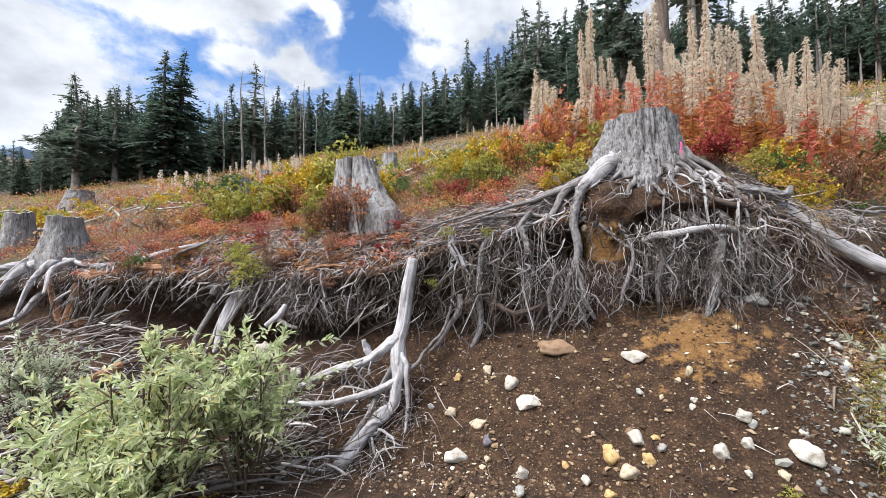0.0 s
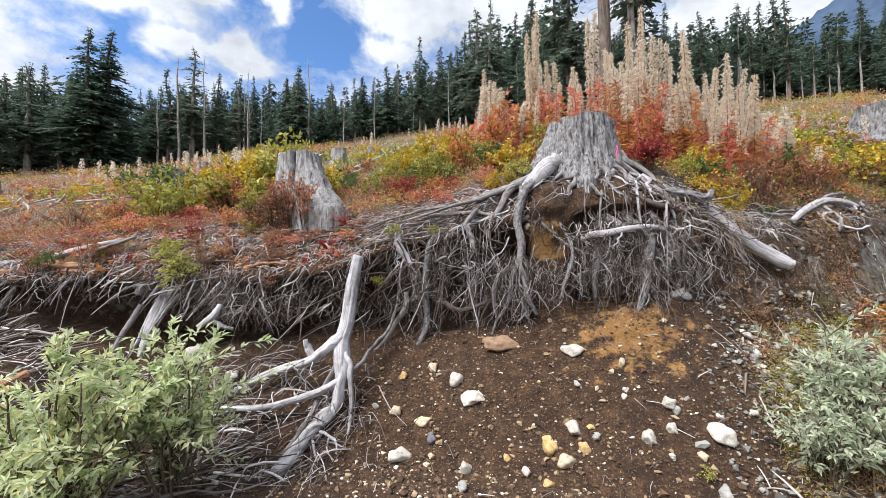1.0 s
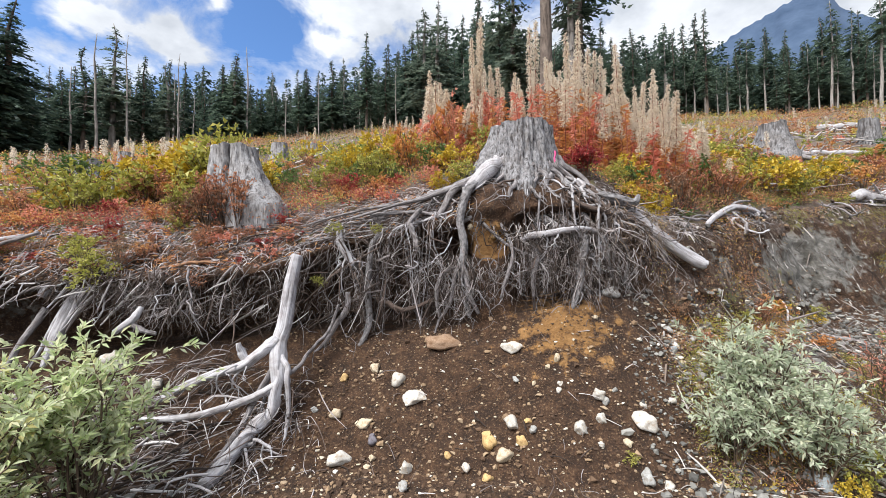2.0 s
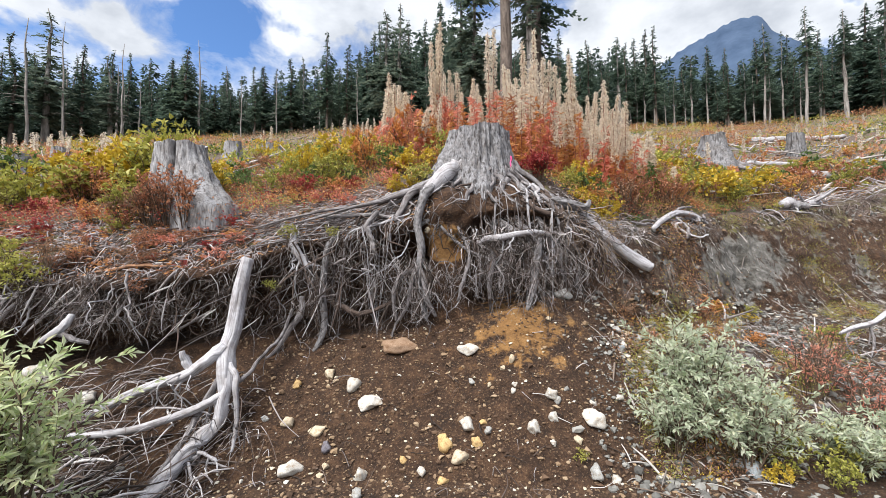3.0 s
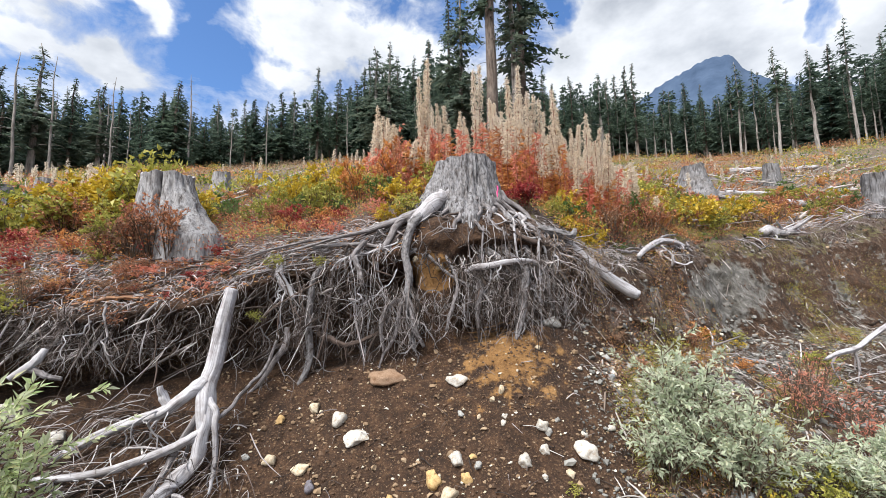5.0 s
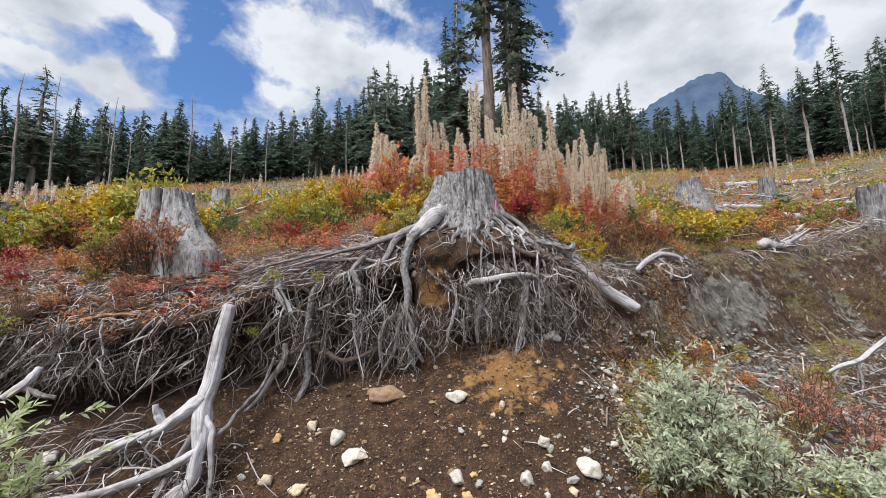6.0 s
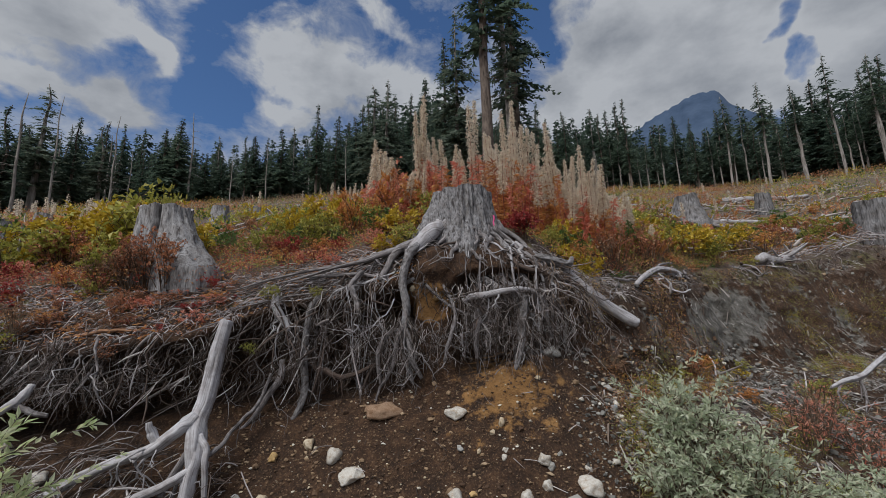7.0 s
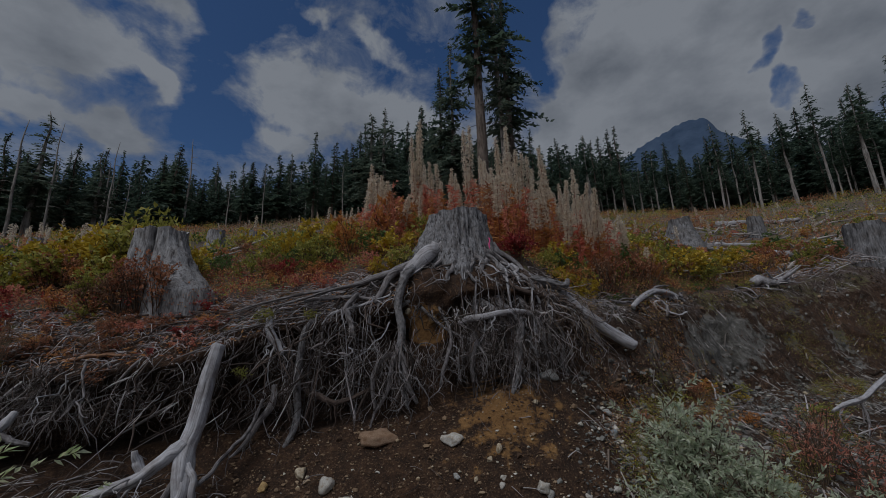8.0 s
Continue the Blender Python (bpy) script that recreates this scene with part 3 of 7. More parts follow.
def plant_woods():
    rng = np.random.default_rng(11)
    bushy = [make_conifer(15, 3.3, 0.06, 0.24, 40 + k, M["needle"], M["bark"], 1.25, clump=0.17) for k in range(5)]
    slim = [make_conifer(16, 2.2, 0.2, 0.17, 60 + k, M["needle"], M["bark"], 1.0, ragged=0.5, clump=0.17) for k in range(5)]
    bare = [make_conifer(17, 2.2, 0.52, 0.17, 80 + k, M["needle"], M["grey_trunk"], 0.9, ragged=0.5, stubs=26, clump=0.17) for k in range(5)]
    open_ = [make_conifer(17, 3.2, 0.18, 0.26, 100 + k, M["needle_blue"], M["grey_trunk"], 0.75, ragged=0.6, clump=0.17) for k in range(4)]
    dead = [make_snag(14, 0.115, 120 + k) for k in range(4)]
    labels = {"bushy": "dense dark green conifer at the edge of the clearing", "slim": "slim dark green conifer in the woods",
              "bare": "tall conifer with a bare grey trunk and high crown", "open": "open-crowned grey-green conifer at the clearing's edge", "dead": "dead grey conifer trunk with broken branches"}
    for key, protos in (("bushy", bushy), ("slim", slim), ("bare", bare), ("open", open_), ("dead", dead)):
        for p in protos:
            tagged(p, labels[key], "tree", "trees along the clearing")
    used = set()

    def put(protos, az, r, scale, wide=1.15):
        x, y = CX + r * math.sin(radians(az)), r * math.cos(radians(az))
        p = protos[int(rng.integers(len(protos)))]
        m = Matrix.Translation((x, y, float(top_z(x, y)) - 0.3)) @ Matrix.Rotation(rng.uniform(0, 6.28), 4, "Z") @ Matrix.Rotation(rng.uniform(-0.025, 0.025), 4, "X")
        sc = scale * rng.uniform(0.94, 1.06)
        if p.name not in used:
            used.add(p.name)
            p.matrix_basis, ob = m, p
        else:
            ob = copy_thing(p, m)
        w = wide * rng.uniform(0.85, 1.2)
        ob.scale = (sc * w, sc * w, sc)
        return ob
    # skyline: azimuth and elevation of the tree tops along the woods' edge
    sky = np.array([(-100, 10), (-76, 11), (-72, 12), (-69.5, 18), (-60, 20), (-57.5, 18.5), (-54, 20), (-47, 21.5), (-40, 23), (-33, 23), (-28, 24), (-22, 26.5), (-15, 29), (-6, 31), (4, 29), (10, 27.5), (20, 25.5), (27, 22.8), (36, 23), (44, 23), (60, 21), (90, 14)])
    lean_rows = [make_conifer(15, 3.6, 0.05, 0.22, 140 + k, M["needle"], M["bark"], 0.6, clump=0.75, stubs=0) for k in range(3)]
    filler = [{o.name.split(".")[0]: (np.array([v.co[:] for v in o.data.vertices]), [tuple(q.vertices) for q in o.data.polygons]) for o in p.children} for p in lean_rows]
    for p in lean_rows:
        for o in (*p.children, p):
            bpy.data.objects.remove(o)
    far_crowns, far_trunks = Builder(), Builder()
    for row, (r, step) in enumerate(((70, 1.05), (75, 1.4), (80, 1.0), (87, 1.05), (96, 1.15))):
        az = -84.0
        while az < 62:
            a, rr = az + rng.uniform(-0.5, 0.5), r + rng.uniform(-3, 3)
            x, y = CX + rr * math.sin(radians(a)), rr * math.cos(radians(a))
            top = CZ + rr * math.tan(radians(float(np.interp(a, sky[:, 0], sky[:, 1])) * (rng.uniform(0.86, 1.07) if row < 2 else 0.90 + 0.14 * rng.random() ** 2)))
            h = max(5.0, top - float(top_z(x, y)))
            right = a > 12
            if row == 0 and right:
                kind, full = (bare, 17) if rng.random() < 0.75 else (slim, 16)
            elif row == 0 and a < -56:
                kind, full = (open_, 17) if rng.random() < 0.5 else (bushy, 15)
            elif row == 0 and rng.random() < 0.14:
                kind, full = dead, 14
            elif row == 0 and rng.random() < 0.2:
                kind, full = open_, 17
            else:
                kind, full = (bushy, 15) if rng.random() < 0.6 else (slim, 16)
            if row > 1:
                sc, spin = h / 15 * 0.97, rng.uniform(0, 6.28)
                turn = np.array([[math.cos(spin), -math.sin(spin), 0], [math.sin(spin), math.cos(spin), 0], [0, 0, 1]]) * sc
                pick = filler[int(rng.integers(3))]
                for nm, b in (("crown", far_crowns), ("trunk", far_trunks))[:2 if row == 2 else 1]:
                    v, f = pick[nm]
                    b.add(v @ turn.T + np.array([x, y, float(top_z(x, y)) - 0.3]), f)
            elif rng.random() < 0.92:
                put(kind, a, rr, h / full)
            az += step * (0.85 if a > 12 and row == 0 else 1.0)
    woods = thing("far_woods", (0, 0, 0), "dense dark conifer woods behind the clearing", "woods", kind="stuff")
    link("crowns", far_crowns.mesh("crowns", M["needle"], False), woods)
    link("trunks", far_trunks.mesh("trunks", M["bark"]), woods)
    # tall trees that stand out of the skyline: kind, azimuth, elevation of the top, distance
    for kind, full, az, el, r in ((open_, 17, -68.6, 20, 62), (open_, 17, -65.5, 19.2, 64), (bushy, 15, -61.0, 23.6, 62), (bushy, 15, -59.6, 24.2, 63), (open_, 17, -63.2, 17.6, 63),
                                  (slim, 16, -54.0, 22.5, 62), (open_, 17, -51.6, 25.2, 64), (slim, 16, -48.9, 23, 64), (open_, 17, -46.5, 22.4, 63), (bushy, 15, -39.6, 25.2, 63), (bushy, 15, -41.0, 23.6, 64),
                                  (slim, 16, -32.0, 24.5, 66), (slim, 16, -23.0, 29.4, 64), (slim, 16, -20.4, 28.0, 64), (open_, 17, -13.2, 33.9, 56), (open_, 17, -14.8, 32.6, 57), (slim, 16, -7.0, 33.5, 55),
                                  (slim, 16, 9.2, 29, 66), (slim, 16, 13.0, 28.4, 66), (slim, 16, 17.5, 26.5, 68), (slim, 16, 20.8, 27.8, 66), (bare, 17, 31.6, 25.2, 62), (bare, 17, 35.0, 25.4, 62), (bare, 17, 38.0, 24.2, 62),
                                  (bare, 17, 40.9, 26.6, 60), (bare, 17, 44.0, 25.2, 60), (bare, 17, 47.5, 25.5, 60),
                                  (dead, 14, -55.0, 20.5, 61), (dead, 14, -38.2, 26.4, 62), (dead, 14, -33.6, 22.8, 60), (dead, 14, -19.0, 25.6, 60), (dead, 14, -45.6, 23.6, 61), (dead, 14, -50.3, 24.4, 61), (dead, 14, -53.0, 23.8, 60), (dead, 14, -29.4, 24.2, 61)):
        x, y = CX + r * math.sin(radians(az)), r * math.cos(radians(az))
        put(kind, az, r, (CZ + r * math.tan(radians(el)) - float(top_z(x, y))) / full, 1.6 if az < -56 else (1.35 if az < 5 and kind is not dead else 1.1))


plant_woods()


def plant_tall_group():
    """The tall trees that stand alone on the slope behind the stump."""
    for nm, x, y, h, rad, base, tr, seed, mat, bark, dens, stubs, lab in (
            ("tall_conifer", 1.55, 26.0, 28, 3.6, 0.40, 0.46, 201, M["needle"], M["bark"], 0.55, 70, "tall old conifer with a thick brown trunk standing on the slope"),
            ("tall_conifer", 3.2, 27.5, 25, 2.3, 0.26, 0.22, 202, M["needle_blue"], M["grey_trunk"], 0.5, 90, "tall conifer with a pale grey trunk and wispy crown"),
            ("tall_conifer", 4.0, 29.5, 26, 3.0, 0.24, 0.32, 203, M["needle"], M["bark"], 0.8, 60, "tall dark conifer with drooping boughs"),
            ("tall_conifer", -0.6, 31.0, 17, 3.2, 0.16, 0.22, 204, M["needle_blue"], M["grey_trunk"], 0.9, 40, "shorter grey-green conifer beside the tall tree"),
            ("tall_conifer", -1.9, 34.0, 16, 2.8, 0.12, 0.2, 205, M["needle"], M["bark"], 1.0, 20, "dark conifer on the cleared slope")):
        ob = make_conifer(h, rad, base, tr, seed, mat, bark, dens, 0.006, 0.55, stubs, 0.13)
        ob.name = nm
        tagged(ob, lab, "tree", "tall trees on the slope")
        ob.location = (x, y, float(top_z(x, y)) - 0.3)


plant_tall_group()


# ---- stumps ----
def make_stump(name, at, height, r_top, r_base, seed, label, lobes=5, groove=None, tilt=(0, 0), mat="stump", group="", flare_dir=None, detail=72, uneven=0.05, flare=1.6, toe=0.75):
    """A cut stump: furrowed sides that flare into root lobes, a worn rim and a sunken cut face."""
    rng = np.random.default_rng(seed)
    e = thing(name, at, label, "stump", group)
    e.rotation_euler = (tilt[0], tilt[1], 0)
    ph = rng.uniform(0, 6.28, 6)
    rows = 26

    def radius(a, s):
        r = r_top + (r_base - r_top) * (1 - s) ** flare
        r *= 1 + 0.05 * math.sin(2 * a + ph[0]) + 0.04 * math.sin(3 * a + ph[1])
        lobe = max(0.0, math.sin(lobes * 0.5 * a + ph[2])) ** 2
        r += (r_base - r_top) * 0.75 * lobe * (1 - s) ** 2.5
        r *= 1 + 0.012 * math.sin(17 * a + ph[3] + 2.5 * s) + 0.010 * math.sin(29 * a + ph[4] - 3 * s)
        furrow = noise.noise(Vector((math.cos(a) * 5.5, math.sin(a) * 5.5, s * 1.1 + seed)))
        r *= 1 + 0.06 * furrow - 0.10 * max(0.0, 0.16 - abs(furrow)) / 0.16
        if flare_dir is not None:
            r += r_base * toe * max(0.0, math.cos(a - flare_dir)) ** 5 * (1 - s) ** 1.5
        if groove is not None:
            r -= r_top * 0.42 * math.exp(-((math.remainder(a - groove, 2 * math.pi)) / 0.10) ** 2) * (0.5 + 0.5 * s)
        return r
    b = Builder()
    v = []
    for i in range(rows + 1):
        s = i / rows
        for k in range(detail):
            a = 2 * math.pi * k / detail
            r = radius(a, s)
            z = s * height + (uneven * height * (0.6 * math.sin(a + ph[1]) + 0.35 * math.sin(3 * a + ph[4]) + 0.25 * math.sin(9 * a)) if s > 0.7 else 0) * (s - 0.7) / 0.3 if s > 0.7 else s * height
            if i == 0:
                z = -0.25
            q = Vector((math.cos(a) * r * 7, math.sin(a) * r * 7, z * 4 + seed))
            r *= 1 + 0.05 * noise.noise(q) + 0.035 * noise.noise(Vector((math.cos(a) * 14, math.sin(a) * 14, z * 9 + seed))) + 0.03 * noise.noise(Vector((math.cos(a) * 30, math.sin(a) * 30, z * 14 + seed)))
            v.append((math.sin(a) * r, math.cos(a) * r, z))
    f = [(i * detail + k, (i + 1) * detail + k, (i + 1) * detail + (k + 1) % detail, i * detail + (k + 1) % detail) for i in range(rows) for k in range(detail)]
    b.add(v, f)
    link("trunk", b.mesh("trunk", M[mat]), e)
    c = Builder()
    rim = np.array(v[rows * detail:])
    rings = [rim, rim * np.array([0.93, 0.93, 1]) + np.array([0, 0, 0.004])]
    for sc, dz in ((0.75, -0.02), (0.5, -0.03), (0.25, -0.02), (0.02, -0.02)):
        q = rim * np.array([sc, sc, 1])
        q[:, 2] = q[:, 2] * sc + (1 - sc) * height + dz + 0.012 * rng.standard_normal(detail)
        rings.append(q)
    f = [(i * detail + k, i * detail + (k + 1) % detail, (i + 1) * detail + (k + 1) % detail, (i + 1) * detail + k)[::-1] for i in range(len(rings) - 1) for k in range(detail)]
    c.add(np.concatenate(rings), f)
    link("cut_face", c.mesh("cut_face", M["pale_root"]), e, "grey weathered cut face")
    return e


def surface_z(x, d):
    """Height of the bank's brow and of the slope behind it, d metres back from the lip."""
    return drop(x, float(lip_y(x)) + max(d, 0.02 - 0.26 * brow_out(x)))


def buttress(stump, cx, cy, angles, r_in, r_out, z_in, thick, seed):
    """Short thick roots that run from the stump's foot into the soil."""
    rng = np.random.default_rng(seed)
    base = np.array(stump.location)
    for a in angles:
        a = radians(a + rng.uniform(-5, 5))
        d = np.array([math.sin(a), math.cos(a)])
        far = r_out * rng.uniform(0.8, 1.2)
        pts = []
        for s in np.linspace(0, 1, 9):
            r = r_in + (far - r_in) * s
            x, y = cx + d[0] * r + 0.03 * math.sin(9 * s + a), cy + d[1] * r + 0.03 * math.cos(8 * s + a)
            zs = surface_z(x, y - float(lip_y(x)))
            lift = z_in * (1 - s) ** 1.6 + 0.03 - 0.07 * s ** 3
            pts.append((x, y, zs + lift))
        b = Builder()
        tube(b, glide(pts, 26), thick * rng.uniform(0.7, 1.2) * (1 - 0.75 * np.linspace(0, 1, 26)), 10, rng, 0.5)
        b.v = [v - base for v in b.v]
        link("buttress_root", b.mesh("buttress_root", M["root"]), stump)


def on_top(x, y, sink=0.08):
    return (x, y, float(top_z(x, y)) - sink)


main_stump = make_stump("main_stump", (0.54, 4.82, 2.38), 0.79, 0.335, 0.50, 5, "grey weathered tree stump undercut by erosion, with exposed spreading roots", 7, None, (0, 0), detail=200, flare=1.3, flare_dir=-1.8, toe=0.6)
buttress(main_stump, 0.54, 4.82, (264, 250, 236, 128, 112, 98), 0.36, 0.72, 0.12, 0.05, 91)
buttress(main_stump, 0.54, 4.82, (148, 166, 187, 205, 222), 0.34, 0.6, 0.14, 0.045, 93)
split_stump = make_stump("split_stump", (-2.98, 4.38, 2.22), 0.84, 0.275, 0.43, 6, "grey weathered stump split by a deep crack beside red shrubs", 5, math.pi - 0.35, (0, 0), "stump_pale", "stumps on the clearing", 1.9, 128, toe=1.0)
buttress(split_stump, -2.98, 4.38, (262, 245, 112), 0.38, 0.8, 0.10, 0.05, 92)
for nm, x, y, h, rt, rb, sd, lab in (
        ("stump", -5.6, 10.9, 0.62, 0.24, 0.34, 21, "small grey cut stump among yellow and red shrubs"),
        ("stump", -7.6, 12.1, 0.6, 0.26, 0.36, 22, "small grey cut stump on the slope"),
        ("stump", -9.4, 7.35, 0.6, 0.3, 0.5, 23, "pale bleached stump with spreading base"),
        ("stump", -18.9, 7.7, 0.7, 0.4, 0.55, 24, "grey stump far down the clearing"),
        ("stump", -7.05, 2.78, 0.60, 0.2, 0.36, 25, "large grey stump at the lip of the bank"),
        ("stump", -9.3, 3.0, 0.7, 0.2, 0.3, 26, "grey stump behind another stump at the bank"),
        ("stump", -15.3, 13.2, 0.5, 0.26, 0.32, 27, "small pale stump near the woods"),
        ("stump", 8.2, 14.9, 1.2, 0.36, 0.8, 28, "grey stump with wide splayed roots on the slope"),
        ("stump", 13.4, 18.8, 1.0, 0.3, 0.42, 29, "grey stump far up the slope"),
        ("stump", 10.75, 11.0, 1.0, 0.4, 0.52, 30, "big grey stump above the clay bank")):
    old = make_stump(nm, on_top(x, y), h, rt, rb, sd, lab, 6, None, (0, 0), "stump_pale" if x < 0 else "stump_far", "stumps on the clearing", None, 64)
    if rb > 0.7:
        buttress(old, x, y, (80, 100, 140, 175, 215, 255, 275), 0.4, 1.5, 0.25, 0.09, sd)
    elif x > 8:
        buttress(old, x, y, (95, 150, 210, 265), 0.25, 0.8, 0.15, 0.06, sd)


# ---- stones ----
STONE = {}


def stone_material(name, dark, light):
    mt, nt, p, co = material(name, 0.8)
    o = nt.nodes.new("ShaderNodeObjectInfo")
    fine = soil_mix(nt, co, 22, 6, 0.65)
    col = ramp_of(nt, fine, [(0.3, dark), (0.62, light)])
    speck = soil_mix(nt, co, 2.4, 8, 0.7)
    col = mixed(nt, ramp_of(nt, speck, [(0.46, (0, 0, 0)), (0.66, (0.85, 0.85, 0.85))]), col, mixed(nt, 1.0, col, (0.55, 0.42, 0.30), "MULTIPLY"))
    col = mixed(nt, mixed(nt, 1.0, (0.35, 0.35, 0.35), o.outputs["Random"], "MULTIPLY"), col, mixed(nt, 1.0, col, (0.7, 0.66, 0.6), "MULTIPLY"))
    nt.links.new(col, p.inputs["Base Color"])
    bump(nt, p, fine, 0.4, 0.008)
    return mt


STONE["white"] = stone_material("white_quartz_stone", (0.34, 0.32, 0.28), (0.66, 0.65, 0.62))
STONE["cream"] = stone_material("cream_stone", (0.36, 0.29, 0.20), (0.64, 0.57, 0.44))
STONE["ochre"] = stone_material("ochre_stone", (0.35, 0.22, 0.08), (0.62, 0.45, 0.22))
STONE["grey"] = stone_material("grey_stone", (0.20, 0.21, 0.21), (0.45, 0.46, 0.46))
STONE["blue"] = stone_material("bluish_grey_stone", (0.16, 0.19, 0.22), (0.36, 0.41, 0.45))
STONE["brown"] = stone_material("brown_flat_stone", (0.17, 0.10, 0.06), (0.36, 0.25, 0.17))
STONE["dark"] = stone_material("dark_purple_stone", (0.06, 0.055, 0.07), (0.18, 0.17, 0.20))


def stone_mesh(seed, angular=0.25, subdiv=3):
    rng = np.random.default_rng(seed)
    bm = bmesh.new()
    bmesh.ops.create_icosphere(bm, subdivisions=subdiv, radius=1)
    cuts = [(Vector(rng.standard_normal(3)).normalized(), rng.uniform(0.5, 0.85)) for _ in range(11)]
    for vt in bm.verts:
        c = vt.co.copy()
        for n, d in cuts:
            k = c.dot(n) - d
            if k > 0:
                c -= n * k * (0.55 + angular)
        vt.co = c * (1 + 0.26 * noise.noise(c * 1.5 + Vector((seed, 0, 0))) + 0.09 * noise.noise(c * 4.0 + Vector((0, seed, 0))))
    me = bpy.data.meshes.new("stone")
    bm.to_mesh(me)
    bm.free()
    me.polygons.foreach_set("use_smooth", [True] * len(me.polygons))
    return me


STONE_SHAPES = {}


def stone(kind, x, y, w, h, label, z=None, turn=None):
    seed = int(abs(x * 137 + y * 71)) % 9
    key = (kind, seed)
    if key not in STONE_SHAPES:
        me = stone_mesh(seed + 3, 0.5)
        me.materials.append(STONE[kind])
        STONE_SHAPES[key] = me
    ob = new("stone", STONE_SHAPES[key])
    zz = float(low_z(x, y)) if z is None else z
    ob.location = (x, y, zz + 0.09 * h)
    ob.scale = (0.56 * w, 0.5 * (w + h) * 0.5, 0.56 * h)
    ob.rotation_euler = (0.25, 0.1 * math.sin(x * 9), turn if turn is not None else 2.5 * math.sin(x * 31 + y * 17))
    return tagged(ob, label, "stone", "stones in the bank")


WS, CS, GS = "white quartz stone lying in the brown soil", "cream rounded stone lying in the brown soil", "grey stone lying in the brown soil"
stone("cream", -0.81, 3.62, 0.11, 0.10, CS)
stone("ochre", -1.07, 3.49, 0.10, 0.09, "yellow stone lying in the brown soil")
stone("white", -0.55, 3.54, 0.14, 0.14, "squarish white stone with pinkish stains in the soil")
stone("white", -0.39, 3.43, 0.25, 0.12, "wide angular white quartz stone in the soil", turn=0.1)
stone("cream", -1.02, 3.25, 0.12, 0.12, CS)
stone("cream", -0.77, 3.25, 0.17, 0.09, CS)
stone("dark", -0.65, 3.15, 0.11, 0.10, "dark purplish stone lying in the soil")
stone("white", -0.87, 2.99, 0.20, 0.15, "large angular white stone near the road")
stone("grey", -1.22, 3.23, 0.065, 0.06, GS)
stone("white", -0.32, 3.02, 0.12, 0.13, WS)
stone("grey", -0.27, 2.78, 0.10, 0.08, GS)
stone("cream", -0.63, 2.99, 0.07, 0.06, CS)
stone("cream", -0.61, 3.04, 0.065, 0.055, CS)
stone("ochre", -0.02, 3.13, 0.075, 0.06, "tan stone lying in the brown soil")
stone("white", 0.14, 3.06, 0.085, 0.085, WS)
stone("ochre", 0.29, 3.24, 0.16, 0.15, "large ochre-yellow stone in the soil")
stone("white", 0.47, 3.34, 0.165, 0.11, WS)
stone("ochre", 0.55, 3.25, 0.09, 0.085, "tan stone lying in the brown soil")
stone("grey", 0.64, 3.31, 0.09, 0.06, GS)
stone("ochre", 0.59, 3.36, 0.065, 0.045, "small orange stone in the soil")
stone("cream", 0.43, 3.16, 0.15, 0.11, CS)
stone("ochre", 0.31, 3.02, 0.09, 0.075, "yellow stone near the road")
stone("white", 1.00, 3.30, 0.125, 0.115, WS)
stone("white", 0.45, 3.80, 0.20, 0.12, "angular white stone below the hanging roots")
stone("cream", 0.84, 3.65, 0.05, 0.09, CS)
stone("cream", 0.76, 3.63, 0.05, 0.06, CS)
stone("grey", 0.49, 3.61, 0.08, 0.05, GS)
stone("cream", 0.65, 3.57, 0.06, 0.045, CS)
stone("white", 0.85, 3.49, 0.055, 0.055, WS)
stone("white", 0.86, 3.52, 0.05, 0.05, WS)
stone("white", 1.15, 3.49, 0.12, 0.11, WS)
stone("grey", 1.20, 3.46, 0.07, 0.07, GS)
stone("white", 1.16, 3.37, 0.095, 0.09, WS)
stone("white", 1.48, 3.45, 0.2, 0.15, "large white stone with a dark notch in the soil", turn=0.0)
stone("white", 1.76, 3.72, 0.10, 0.07, WS)
stone("white", 1.51, 3.57, 0.09, 0.055, WS)
stone("white", 1.14, 3.26, 0.06, 0.05, WS)
stone("cream", 1.33, 3.28, 0.10, 0.055, "mossy cream stone near the road")
stone("white", 1.60, 4.04, 0.07, 0.04, WS)
stone("cream", 1.21, 3.96, 0.06, 0.05, CS)
stone("grey", 2.35, 4.52, 0.11, 0.065, GS)
stone("grey", 2.09, 4.04, 0.12, 0.075, GS)
stone("grey", 2.15, 4.39, 0.10, 0.085, GS)
stone("white", 2.20, 4.27, 0.15, 0.07, WS)
stone("blue", 1.92, 4.17, 0.08, 0.07, "bluish stone on the gravelly slope")
stone("grey", 1.92, 4.33, 0.11, 0.075, GS)
stone("brown", -0.21, 3.84, 0.34, 0.13, "flat brown stone under the hanging roots", turn=0.15)
stone("grey", 1.40, 4.26, 0.22, 0.13, "grey-white stone below the root mass", 1.3)
stone("white", -3.29, 3.17, 0.36, 0.28, "large pale stone beside the willow")
stone("white", -2.67, 3.02, 0.16, 0.14, "white stone below the undercut bank")
stone("grey", -2.70, 3.04, 0.10, 0.09, GS)
stone("white", 4.90, 7.43, 0.24, 0.13, "white stone at the foot of the clay face")
stone("white", 5.55, 8.3, 0.17, 0.10, "white stone in the clay face", 2.1)
stone("cream", 7.51, 9.1, 0.21, 0.09, "tan stone in the far bank", 1.88)
stone("cream", 0.30, 4.14, 0.10, 0.11, "cream stone sticking out of the ochre hollow", 1.98)
stone("ochre", 0.27, 4.12, 0.09, 0.08, "tan stone in the ochre hollow under the roots", 1.86)
